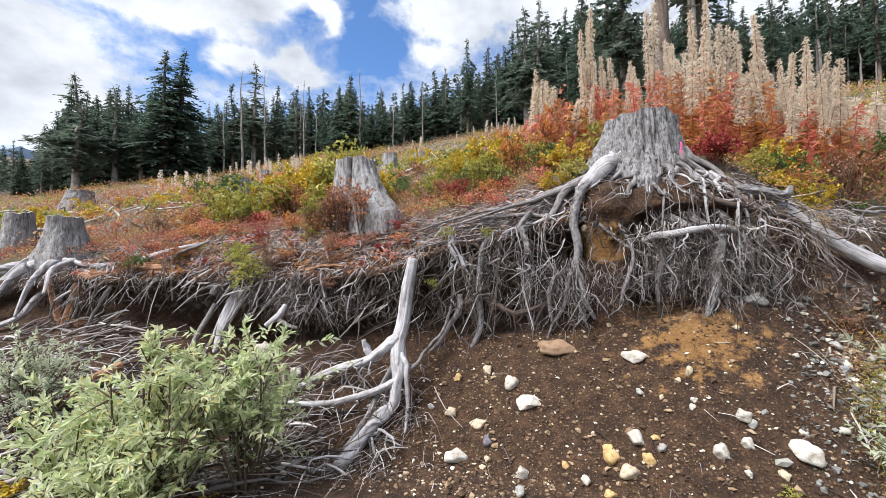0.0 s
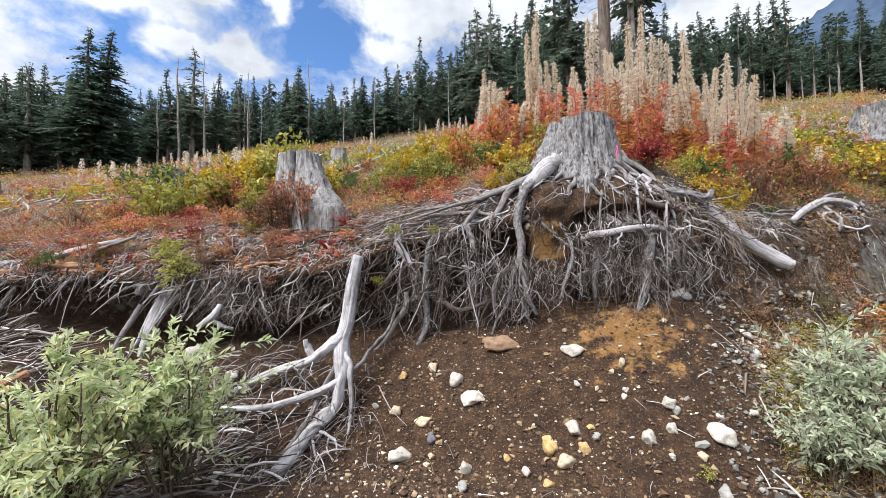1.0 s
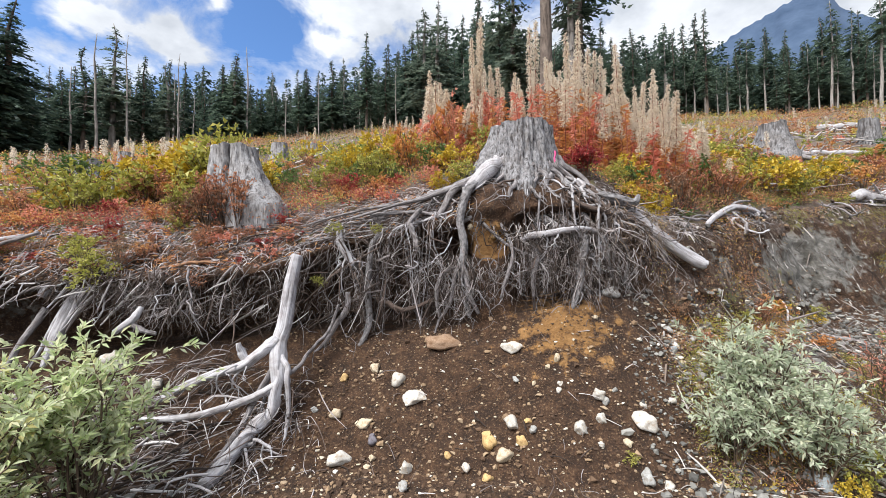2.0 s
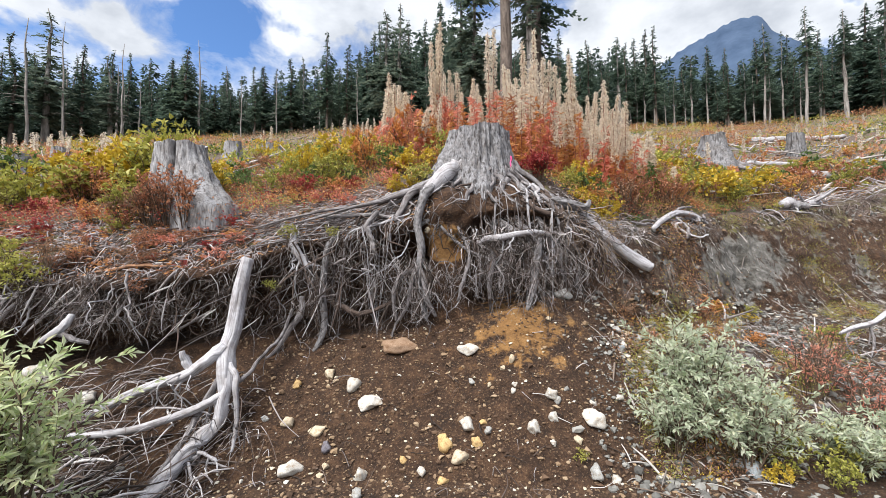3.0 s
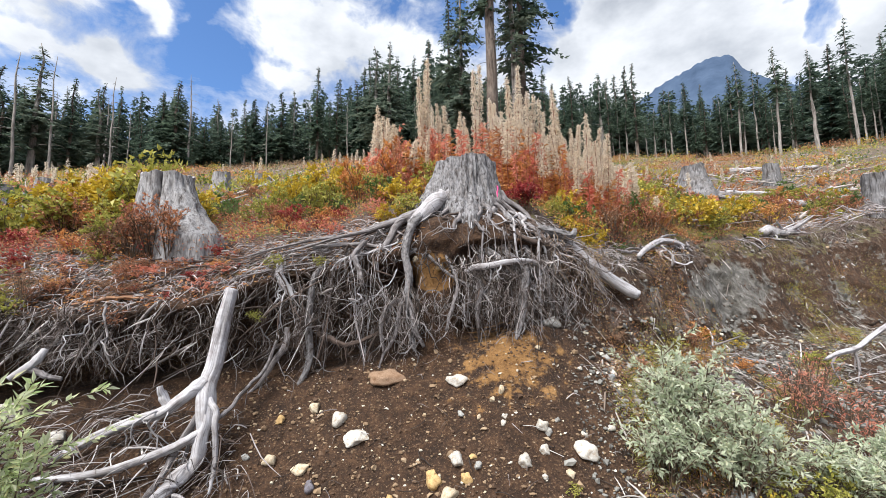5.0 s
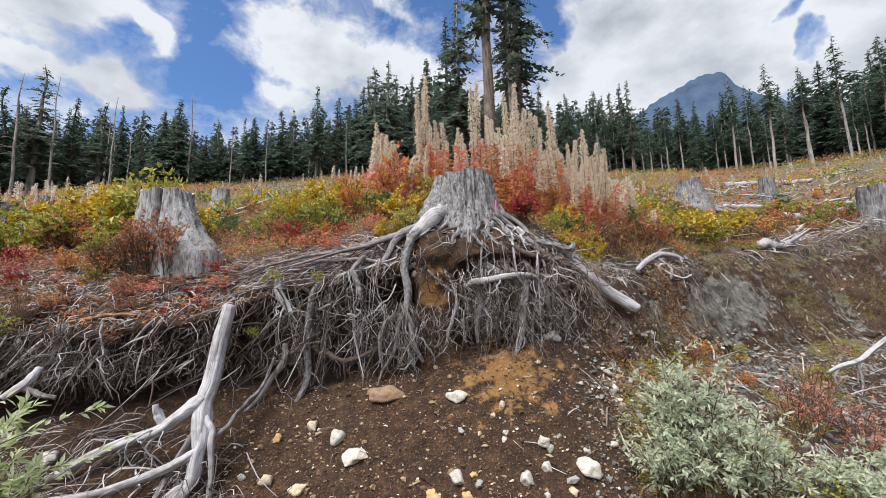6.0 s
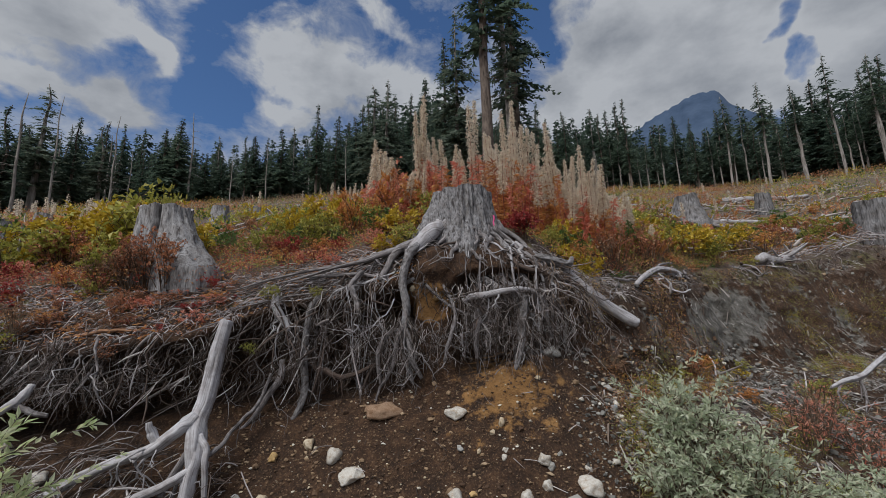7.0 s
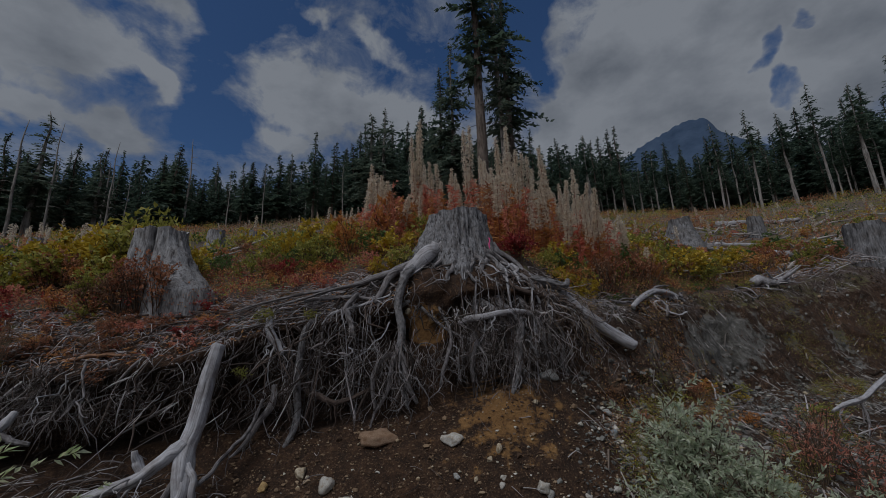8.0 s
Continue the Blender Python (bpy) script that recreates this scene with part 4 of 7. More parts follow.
stone("cream", 0.02, 4.09, 0.08, 0.07, "cream stone in the ochre hollow behind a root", 1.95)
stone("white", 0.98, 4.40, 0.13, 0.05, "flat white stone on the dark soil below the stump", 2.36)
stone("blue", 2.64, 3.45, 0.22, 0.18, "bluish grey boulder under the willow")
stone("grey", 1.43, 3.16, 0.15, 0.09, "rounded grey stone at the toe of the bank")
stone("white", 1.57, 3.16, 0.085, 0.07, WS)


# ---- exposed roots and dead wood ----
M["rot_wood"] = wood_material("reddish_rotten_wood", (0.10, 0.04, 0.02), (0.46, 0.26, 0.15), 90, 0.06, 0.9, 0.8, 9)
ROOT_SEED = [500]


def strand(b, rng, p, length, lean, radius, wiggle=0.25, sides=3, n=7, sag=1.0):
    """A hanging rootlet that wanders downward."""
    d = np.array([lean[0], lean[1], -1.0]) + rng.standard_normal(3) * 0.25
    pts = [np.array(p, float)]
    for _ in range(n - 1):
        d = d + rng.standard_normal(3) * wiggle
        d[2] -= 0.1 * sag
        d[1] = 0.8 * d[1]
        d /= np.linalg.norm(d)
        pts.append(pts[-1] + d * length / (n - 1))
    tube(b, pts, radius * (1 - 0.75 * np.linspace(0, 1, n)), sides, cap=False)
    return pts


def root(parent, name, mat, pts, label=""):
    """One root, log or branch: a knobbly tapering tube through x, y, z, radius rows, with side rootlets' scars as bumps."""
    ROOT_SEED[0] += 1
    rng = np.random.default_rng(ROOT_SEED[0])
    p = glide(pts, 7 * len(pts))
    n = len(p)
    r = np.maximum(p[:, 3], 0.004)
    wob = np.cumsum(rng.standard_normal((n, 3)), axis=0)
    wob -= np.linspace(0, 1, n)[:, None] * wob[-1]
    if r.max() > 0.03:
        wob = np.stack([np.convolve(np.pad(w, 3, "edge"), np.ones(7) / 7, "valid") for w in wob.T], 1)
    line = p[:, :3] + wob * r[:, None] * (0.085 if r.max() > 0.05 else 0.16)
    r = r * (1 + 0.10 * rng.standard_normal(n).cumsum() / n ** 0.5 * 0.8).clip(0.75, 1.3) * 0.8
    b = Builder()
    if r.max() > 0.02:
        # grooved wood: the outline has lobes that wind slowly along the root
        sides = 20 if r.max() > 0.035 else 14
        tan = np.gradient(line, axis=0)
        tan /= np.linalg.norm(tan, axis=1)[:, None] + 1e-9
        u = np.cross(tan, np.array([0.3, 0.8, 0.5]))
        u /= np.linalg.norm(u, axis=1)[:, None] + 1e-9
        w = np.cross(tan, u)
        a = np.linspace(0, 2 * math.pi, sides, endpoint=False)
        s = np.linspace(0, 1, n)[:, None]
        turn = rng.uniform(-1.5, 1.5) * s
        lobe = 0.13 * np.sin(2 * a + rng.uniform(0, 6) + turn) + 0.10 * np.sin(5 * a + rng.uniform(0, 6) + 2 * turn) + 0.07 * np.sin(9 * a + rng.uniform(0, 6) + 3 * turn + 5 * s) + 0.16 * (rng.random((1, sides)) - 0.5) + 0.03 * (rng.random((n, sides)) - 0.5)
        lobe = lobe + 0.12 * sum(np.exp(-((s - rng.random()) * n / 1.6) ** 2 - (np.angle(np.exp(1j * (a - rng.uniform(0, 6.28)))) / 0.6) ** 2) for _ in range(max(2, n // 9)))
        rr = r[:, None] * (1.1 + lobe)
        ring = line[:, None, :] + rr[..., None] * (np.cos(a)[None, :, None] * u[:, None, :] + np.sin(a)[None, :, None] * w[:, None, :])
        f = [(i * sides + j, i * sides + (j + 1) % sides, (i + 1) * sides + (j + 1) % sides, (i + 1) * sides + j) for i in range(n - 1) for j in range(sides)]
        b.add(ring.reshape(-1, 3), f + [tuple(range(sides))[::-1], tuple(range((n - 1) * sides, n * sides))], along_grain(line, rr, a, ROOT_SEED[0] * 0.37 % 5))
    else:
        tube(b, line, r, 8, rng, 0.34)
    base = np.array(parent.location)
    b.v = [v - base for v in b.v]
    ob = link(name, b.mesh(name, M[mat]), parent, label)
    if name in ("root", "branch", "fork") and parent.name.startswith(("main", "dead")) and r.max() < 0.07 and not label:
        # side rootlets that fork off and fork again
        for _ in range(int(rng.integers(4, 9))):
            q = int(rng.integers(n // 4, n - 1))
            rad, ln = r[q] * rng.uniform(0.2, 0.45), rng.uniform(0.15, 0.5)
            b = Builder()
            side = strand(b, rng, line[q], ln, (rng.normal() * 0.8, -0.35 + rng.normal() * 0.3), rad, 0.5, 5, 9, 1.4)
            for _ in range(2):
                u = int(rng.integers(3, 8))
                b.f.append((u * 5, b.n, b.n + 1))
                strand(b, rng, side[u], ln * 0.45, (rng.normal() * 0.9, -0.2), rad * 0.55, 0.5, 4, 6, 1.4)
            b.v = [v - base for v in b.v]
            link("rootlet", b.mesh("rootlet", M[mat]), ob)
    return ob


dead_root = thing("dead_root", (-1.55, 3.26, 0.9), "bleached grey forked dead root leaning on the bank", "root")
left_log = thing("broken_log", (-3.6, 2.9, 0.9), "short splintered pale log sticking out of the bank", "log")
left_stick = thing("stick", (-3.4, 3.1, 1.0), "pale broken stick poking out of the undercut bank", "stick")
bank_driftwood = thing("weathered_branch", (-4.6, 3.0, 1.8), "grey weathered branch lying along the lip of the bank", "branch")
stump_root_mass = thing("root_mass", (-6.4, 2.6, 1.4), "bleached twisted roots hanging below the big stump", "root")
broken_log = thing("rotten_log", (-3.4, 2.0, 0.4), "reddish splintered rotten log on the lower slope", "log")
edge_driftwood = thing("uprooted_root", (4.2, 7.2, 2.3), "grey root lying on the edge above the clay face", "root")
fallen_branch = thing("fallen_branch", (5.9, 6.4, 0.7), "pale bare fallen branch on the gravelly slope", "branch")
root(main_stump, "root", "pale_root", [(0.33, 4.55, 2.74, 0.10), (0.23, 4.40, 2.62, 0.088), (0.09, 4.24, 2.47, 0.082), (0.0, 4.09, 2.34, 0.058)], "thick pale root that arches over the edge")
root(main_stump, "root", "mottled_root", [(0.07, 4.20, 2.44, 0.04), (0.0, 4.06, 2.31, 0.046), (-0.07, 3.98, 2.02, 0.036), (-0.04, 3.95, 1.77, 0.04), (-0.06, 3.93, 1.55, 0.034), (-0.02, 3.94, 1.31, 0.028), (0.04, 3.93, 1.06, 0.015)])
root(main_stump, "root", "root", [(-0.05, 3.95, 1.6, 0.03), (-0.11, 3.93, 1.42, 0.026), (-0.14, 3.92, 1.2, 0.02), (-0.27, 3.91, 1.0, 0.014), (-0.31, 3.90, 0.86, 0.008)])
root(main_stump, "root", "root", [(0.08, 4.28, 2.49, 0.06), (-0.13, 4.19, 2.38, 0.055), (-0.24, 4.08, 2.18, 0.04), (-0.30, 4.02, 2.05, 0.02)])
root(main_stump, "root", "root", [(-0.02, 4.25, 2.43, 0.05), (-0.28, 4.17, 2.34, 0.034), (-0.50, 4.10, 2.26, 0.022), (-0.85, 4.04, 2.17, 0.016), (-1.23, 3.93, 2.06, 0.010)])
root(main_stump, "root", "root", [(-0.12, 4.26, 2.39, 0.05), (-0.41, 4.21, 2.32, 0.032), (-0.71, 4.15, 2.24, 0.021), (-1.05, 4.07, 2.19, 0.017), (-1.38, 3.97, 2.10, 0.012), (-1.69, 3.87, 2.0, 0.008)])
root(main_stump, "root", "mottled_root", [(0.36, 4.37, 2.29, 0.037), (0.20, 4.21, 2.17, 0.036), (0.04, 4.07, 2.08, 0.029), (-0.04, 4.03, 2.01, 0.023)])
root(main_stump, "root", "mottled_root", [(0.58, 4.33, 2.21, 0.037), (0.67, 4.24, 2.12, 0.036), (0.80, 4.14, 2.00, 0.040), (0.92, 4.08, 1.92, 0.040)])
root(main_stump, "root", "pale_root", [(0.54, 4.02, 1.82, 0.028), (0.65, 4.00, 1.85, 0.039), (0.79, 4.01, 1.88, 0.039), (0.95, 4.02, 1.91, 0.033), (1.18, 4.16, 1.93, 0.029), (1.33, 4.24, 1.83, 0.023), (1.38, 4.25, 1.65, 0.017)])
root(main_stump, "root", "mottled_root", [(1.13, 4.18, 1.91, 0.040), (1.13, 4.10, 1.77, 0.045), (1.10, 4.07, 1.54, 0.044), (1.06, 4.02, 1.33, 0.033), (1.01, 3.99, 1.16, 0.016)])
root(main_stump, "root", "mottled_root", [(0.97, 4.45, 2.43, 0.056), (1.12, 4.38, 2.31, 0.049), (1.30, 4.39, 2.28, 0.048), (1.51, 4.45, 2.25, 0.055), (1.69, 4.52, 2.22, 0.043), (1.75, 4.60, 2.30, 0.019)])
root(main_stump, "root", "pale_root", [(1.60, 4.59, 2.17, 0.045), (1.81, 4.67, 2.03, 0.060), (1.98, 4.74, 1.92, 0.064), (2.20, 4.78, 1.76, 0.07), (2.40, 4.80, 1.61, 0.066), (2.46, 4.80, 1.57, 0.04)], "broken pale root end like a log")
root(main_stump, "root", "mottled_root", [(1.12, 4.38, 2.29, 0.037), (1.32, 4.36, 2.07, 0.036), (1.46, 4.35, 1.89, 0.030), (1.59, 4.38, 1.65, 0.024), (1.53, 4.34, 1.36, 0.017)])
root(main_stump, "root", "root", [(1.06, 4.34, 2.29, 0.036), (1.22, 4.26, 2.01, 0.029), (1.31, 4.22, 1.77, 0.029), (1.39, 4.25, 1.54, 0.023), (1.43, 4.28, 1.35, 0.011)])
root(main_stump, "root", "root", [(0.94, 4.40, 2.33, 0.043), (0.96, 4.20, 2.06, 0.029), (1.04, 4.13, 1.94, 0.029), (1.19, 4.14, 1.68, 0.023), (1.30, 4.20, 1.48, 0.017)])
root(main_stump, "root", "root", [(1.21, 4.44, 2.27, 0.037), (1.58, 4.52, 2.09, 0.031), (1.91, 4.71, 1.85, 0.025), (2.05, 4.82, 1.59, 0.026), (2.11, 4.88, 1.30, 0.013)])
root(main_stump, "root", "root", [(0.85, 4.49, 2.54, 0.051), (0.79, 4.41, 2.37, 0.037), (0.88, 4.30, 2.17, 0.024), (0.99, 4.20, 2.01, 0.017)])
root(main_stump, "root", "root", [(-0.47, 4.02, 2.15, 0.023), (-0.54, 3.93, 2.00, 0.029), (-0.50, 3.92, 1.84, 0.028), (-0.46, 3.90, 1.71, 0.017)])
root(main_stump, "root", "pale_root", [(-1.31, 3.86, 1.93, 0.029), (-1.26, 3.81, 1.81, 0.040), (-1.19, 3.81, 1.68, 0.034), (-1.13, 3.80, 1.58, 0.022)])
root(main_stump, "root", "mottled_root", [(-0.90, 3.95, 1.91, 0.023), (-0.95, 3.86, 1.74, 0.028), (-0.96, 3.84, 1.39, 0.034), (-0.95, 3.84, 1.06, 0.033), (-0.98, 3.82, 0.89, 0.027), (-1.05, 3.78, 0.77, 0.016)])
root(main_stump, "root", "root", [(-1.20, 3.84, 1.31, 0.028), (-1.19, 3.79, 1.12, 0.033), (-1.27, 3.75, 0.99, 0.027), (-1.38, 3.69, 0.83, 0.022), (-1.48, 3.62, 0.71, 0.021), (-1.57, 3.55, 0.63, 0.021)])
root(main_stump, "root", "root", [(0.26, 4.17, 2.10, 0.024), (0.39, 4.07, 1.89, 0.023), (0.46, 4.00, 1.66, 0.022), (0.40, 3.97, 1.44, 0.022), (0.34, 3.97, 1.25, 0.016)])
root(main_stump, "root", "root", [(0.65, 4.04, 1.80, 0.028), (0.68, 4.01, 1.66, 0.028), (0.63, 3.99, 1.44, 0.022), (0.65, 3.99, 1.27, 0.016)])
root(main_stump, "root", "root", [(-0.04, 3.97, 1.58, 0.034), (0.02, 3.95, 1.38, 0.033), (0.05, 3.94, 1.25, 0.028), (0.13, 3.94, 1.10, 0.016)])
root(main_stump, "root", "root", [(-0.08, 3.96, 1.55, 0.028), (-0.22, 3.93, 1.47, 0.028), (-0.28, 3.90, 1.28, 0.022), (-0.26, 3.91, 1.06, 0.016)])
root(main_stump, "root", "root", [(0.15, 4.11, 2.01, 0.018), (0.34, 4.05, 1.83, 0.017), (0.56, 4.02, 1.69, 0.017), (0.84, 4.01, 1.60, 0.017)])
root(main_stump, "root", "root", [(-1.03, 4.02, 2.09, 0.024), (-0.87, 4.08, 2.12, 0.024), (-0.56, 4.07, 2.13, 0.024), (-0.25, 4.04, 2.07, 0.023)])
root(main_stump, "root", "dark_root", [(-0.91, 3.90, 1.25, 0.023), (-0.78, 3.89, 1.19, 0.028), (-0.63, 3.88, 1.13, 0.028), (-0.44, 3.90, 1.17, 0.022), (-0.27, 3.92, 1.25, 0.017)])
root(dead_root, "stem", "pale_root", [(-1.56, 3.47, 1.68, 0.053), (-1.57, 3.40, 1.50, 0.058), (-1.57, 3.33, 1.23, 0.062), (-1.56, 3.24, 1.00, 0.063), (-1.53, 3.14, 0.81, 0.064), (-1.50, 3.09, 0.68, 0.05), (-1.47, 3.05, 0.55, 0.03)], "long bleached stem")
root(dead_root, "branch", "pale_root", [(-1.56, 3.19, 0.93, 0.058), (-1.64, 3.08, 0.85, 0.055), (-1.78, 3.03, 0.74, 0.048), (-2.11, 3.06, 0.63, 0.044), (-2.31, 2.94, 0.54, 0.039), (-2.47, 2.83, 0.44, 0.030)])
root(dead_root, "fork", "pale_root", [(-1.56, 3.22, 0.97, 0.045), (-1.50, 3.15, 0.82, 0.05), (-1.45, 3.09, 0.67, 0.050), (-1.45, 3.05, 0.54, 0.055), (-1.47, 3.02, 0.37, 0.056), (-1.57, 2.89, 0.25, 0.058), (-1.65, 2.68, 0.09, 0.056), (-1.64, 2.47, 0.03, 0.044)])
root(dead_root, "branch", "pale_root", [(-1.44, 3.07, 0.60, 0.028), (-1.57, 3.01, 0.54, 0.035), (-1.73, 2.97, 0.48, 0.037), (-1.98, 2.80, 0.39, 0.035), (-2.24, 2.70, 0.35, 0.032), (-2.44, 2.67, 0.36, 0.023)])
root(dead_root, "branch", "pale_root", [(-1.48, 3.13, 0.80, 0.026), (-1.39, 3.10, 0.66, 0.028), (-1.37, 3.07, 0.34, 0.021), (-1.32, 2.94, 0.18, 0.009)])
root(dead_root, "branch", "root", [(-1.54, 3.12, 0.72, 0.028), (-1.67, 3.02, 0.43, 0.028), (-1.70, 2.81, 0.23, 0.026), (-1.72, 2.62, 0.08, 0.021)])
root(dead_root, "branch", "root", [(-1.56, 3.12, 0.70, 0.017), (-1.59, 3.03, 0.38, 0.019), (-1.58, 2.87, 0.23, 0.018), (-1.57, 2.76, 0.12, 0.014)])
root(dead_root, "stub", "pale_root", [(-1.73, 3.04, 0.76, 0.037), (-1.77, 3.01, 0.86, 0.033), (-1.80, 3.00, 0.93, 0.021)])
root(dead_root, "branch", "root", [(-1.41, 3.12, 0.66, 0.025), (-1.37, 3.23, 0.69, 0.021), (-1.33, 3.43, 0.82, 0.019), (-1.28, 3.60, 0.96, 0.019), (-1.25, 3.74, 1.19, 0.014)])
root(left_log, "log", "pale_root", [(-3.60, 3.26, 1.54, 0.03), (-3.66, 3.16, 1.40, 0.062), (-3.72, 3.02, 1.10, 0.066), (-3.74, 2.92, 0.82, 0.05), (-3.75, 2.86, 0.66, 0.02)])
for dx, r, z0, z1 in ((0.07, 0.022, 1.45, 0.9), (-0.08, 0.026, 1.5, 0.75), (0.13, 0.016, 1.38, 1.0), (-0.15, 0.02, 1.34, 0.62), (0.0, 0.018, 1.58, 1.2), (-0.22, 0.016, 1.2, 0.55)):
    root(left_log, "splinter", "pale_root", [(-3.66 + dx, 3.22, z0, r * 0.4), (-3.69 + dx * 1.1, 3.06, 0.6 * z0 + 0.4 * z1, r), (-3.74 + dx * 1.4, 2.88, z1, r * 0.4)])
root(left_log, "branch", "pale_root", [(-3.91, 3.17, 1.57, 0.049), (-3.98, 3.09, 1.42, 0.055), (-4.02, 3.02, 1.28, 0.041)])
root(left_log, "branch", "root", [(-3.97, 3.03, 1.18, 0.041), (-4.04, 2.91, 0.96, 0.033), (-4.07, 2.80, 0.71, 0.032), (-4.10, 2.69, 0.47, 0.025)])
root(left_stick, "stick", "pale_root", [(-2.76, 2.94, 1.23, 0.026), (-2.78, 2.87, 1.12, 0.035), (-2.84, 2.78, 1.02, 0.029)])
root(left_stick, "branch", "root", [(-2.81, 2.86, 1.08, 0.025), (-2.69, 2.90, 1.02, 0.025), (-2.59, 2.95, 0.99, 0.020)])
root(bank_driftwood, "trunk", "pale_root", [(-4.48, 3.14, 1.90, 0.027), (-4.90, 2.99, 1.81, 0.037), (-5.42, 2.84, 1.69, 0.042), (-6.03, 2.72, 1.65, 0.043), (-6.64, 2.63, 1.72, 0.040)])
root(bank_driftwood, "branch", "root", [(-4.28, 3.15, 1.93, 0.022), (-4.69, 2.94, 1.76, 0.027), (-4.90, 2.84, 1.56, 0.027), (-4.88, 2.81, 1.42, 0.018), (-4.60, 2.90, 1.44, 0.017), (-4.22, 3.02, 1.47, 0.013)])
root(bank_driftwood, "branch", "root", [(-4.59, 2.96, 1.56, 0.018), (-4.62, 2.89, 1.42, 0.017), (-4.55, 2.87, 1.21, 0.013)])
root(stump_root_mass, "root", "pale_root", [(-7.31, 2.65, 1.77, 0.064), (-7.22, 2.46, 1.56, 0.071), (-7.34, 2.29, 1.36, 0.070), (-7.69, 2.13, 1.08, 0.060), (-7.96, 1.99, 0.76, 0.045)])
root(stump_root_mass, "root", "pale_root", [(-6.80, 2.70, 1.64, 0.051), (-6.69, 2.52, 1.40, 0.054), (-6.72, 2.37, 1.18, 0.048), (-6.84, 2.24, 0.95, 0.043), (-7.33, 2.05, 0.78, 0.038)])
root(stump_root_mass, "root", "root", [(-7.90, 2.55, 1.65, 0.055), (-8.00, 2.33, 1.39, 0.064), (-8.31, 2.18, 1.14, 0.064)])
root(stump_root_mass, "root", "root", [(-5.93, 2.74, 1.56, 0.029), (-5.56, 2.68, 1.34, 0.023), (-5.68, 2.58, 1.05, 0.022), (-5.73, 2.49, 0.77, 0.018)])
root(stump_root_mass, "root", "root", [(-6.44, 2.63, 1.48, 0.030), (-6.03, 2.54, 1.11, 0.024), (-6.11, 2.46, 0.82, 0.023), (-6.21, 2.38, 0.60, 0.018)])
root(broken_log, "log", "rot_wood", [(-4.35, 2.27, 0.60, 0.042), (-4.54, 2.12, 0.46, 0.054), (-4.84, 1.90, 0.20, 0.058), (-5.11, 1.69, -0.08, 0.052), (-5.40, 1.52, -0.28, 0.046)])
for k, (x0, x1, d, r) in enumerate(((-6.5, -5.5, -0.06, 0.06), (-5.4, -4.6, -0.05, 0.045), (-4.9, -4.35, -0.10, 0.035), (-3.0, -2.3, -0.2, 0.02))):
    slab = thing("rotten_log", (x0, float(lip_y(x0)) + d, drop(x0, float(lip_y(x0)) + d)), "crumbling orange-brown rotten log on the lip of the bank", "log")
    rows = [(x, float(lip_y(x)) + d + 0.04 * math.sin(7 * x + k), drop(x, float(lip_y(x)) + d) + 0.5 * r, r * w) for x, w in zip(np.linspace(x0, x1, 6), (0.5, 1.0, 1.1, 0.9, 1.0, 0.4))]
    root(slab, "log", "rot_wood", rows)
    root(slab, "splinter", "pale_root", [(a, b + 0.05, c + 0.5 * r, 0.3 * w) for a, b, c, w in rows[1:5]])
for x0, x1, y0, z0, z1, r in ((-7.25, -7.9, 2.72, 1.8, 0.9, 0.085), (-6.75, -6.55, 2.66, 1.72, 1.0, 0.06), (-7.0, -7.2, 2.6, 1.7, 1.05, 0.075), (-6.5, -5.9, 2.7, 1.7, 1.3, 0.045), (-7.6, -8.5, 2.6, 1.66, 1.15, 0.06)):
    root(stump_root_mass, "root", "pale_root", [(x0 + (x1 - x0) * t + 0.05 * math.sin(9 * t + x0), y0 - 0.55 * t ** 0.7, z0 + (z1 - z0) * t ** 1.5, r * (1.1 - 0.8 * t)) for t in np.linspace(0, 1, 5)])
root(edge_driftwood, "root", "pale_root", [(2.78, 5.62, 2.07, 0.028), (3.17, 6.23, 2.27, 0.041), (3.60, 6.78, 2.40, 0.050), (4.15, 7.35, 2.36, 0.048), (4.68, 7.82, 2.14, 0.031)])
root(edge_driftwood, "branch", "root", [(2.97, 5.99, 2.22, 0.025), (3.45, 6.55, 2.25, 0.032), (3.88, 7.00, 2.21, 0.029), (4.29, 7.43, 2.20, 0.024)])
root(edge_driftwood, "branch", "root", [(3.34, 6.48, 2.33, 0.027), (3.69, 6.93, 2.49, 0.023), (4.08, 7.43, 2.56, 0.018)])
root(fallen_branch, "branch", "pale_root", [(5.18, 5.95, 0.67, 0.022), (5.47, 6.10, 0.73, 0.037), (5.82, 6.28, 0.78, 0.043), (6.32, 6.59, 0.92, 0.045), (7.08, 7.03, 1.13, 0.047)])
root(fallen_branch, "twig", "root", [(5.42, 6.07, 0.73, 0.023), (5.21, 5.92, 0.59, 0.018), (5.27, 5.89, 0.41, 0.009)])
root(fallen_branch, "twig", "root", [(5.76, 6.25, 0.77, 0.019), (5.78, 6.21, 0.51, 0.019), (5.60, 6.06, 0.27, 0.009)])


CURTAIN = np.array([(-7.5, 0.9), (-5.6, 0.95), (-4.6, 1.2), (-3.4, 1.0), (-2.6, 0.85), (-1.7, 0.8), (-0.8, 0.88), (-0.2, 0.9), (0.2, 1.05), (0.6, 1.15), (1.1, 1.18), (1.7, 1.1), (2.1, 1.25), (2.7, 1.4)])


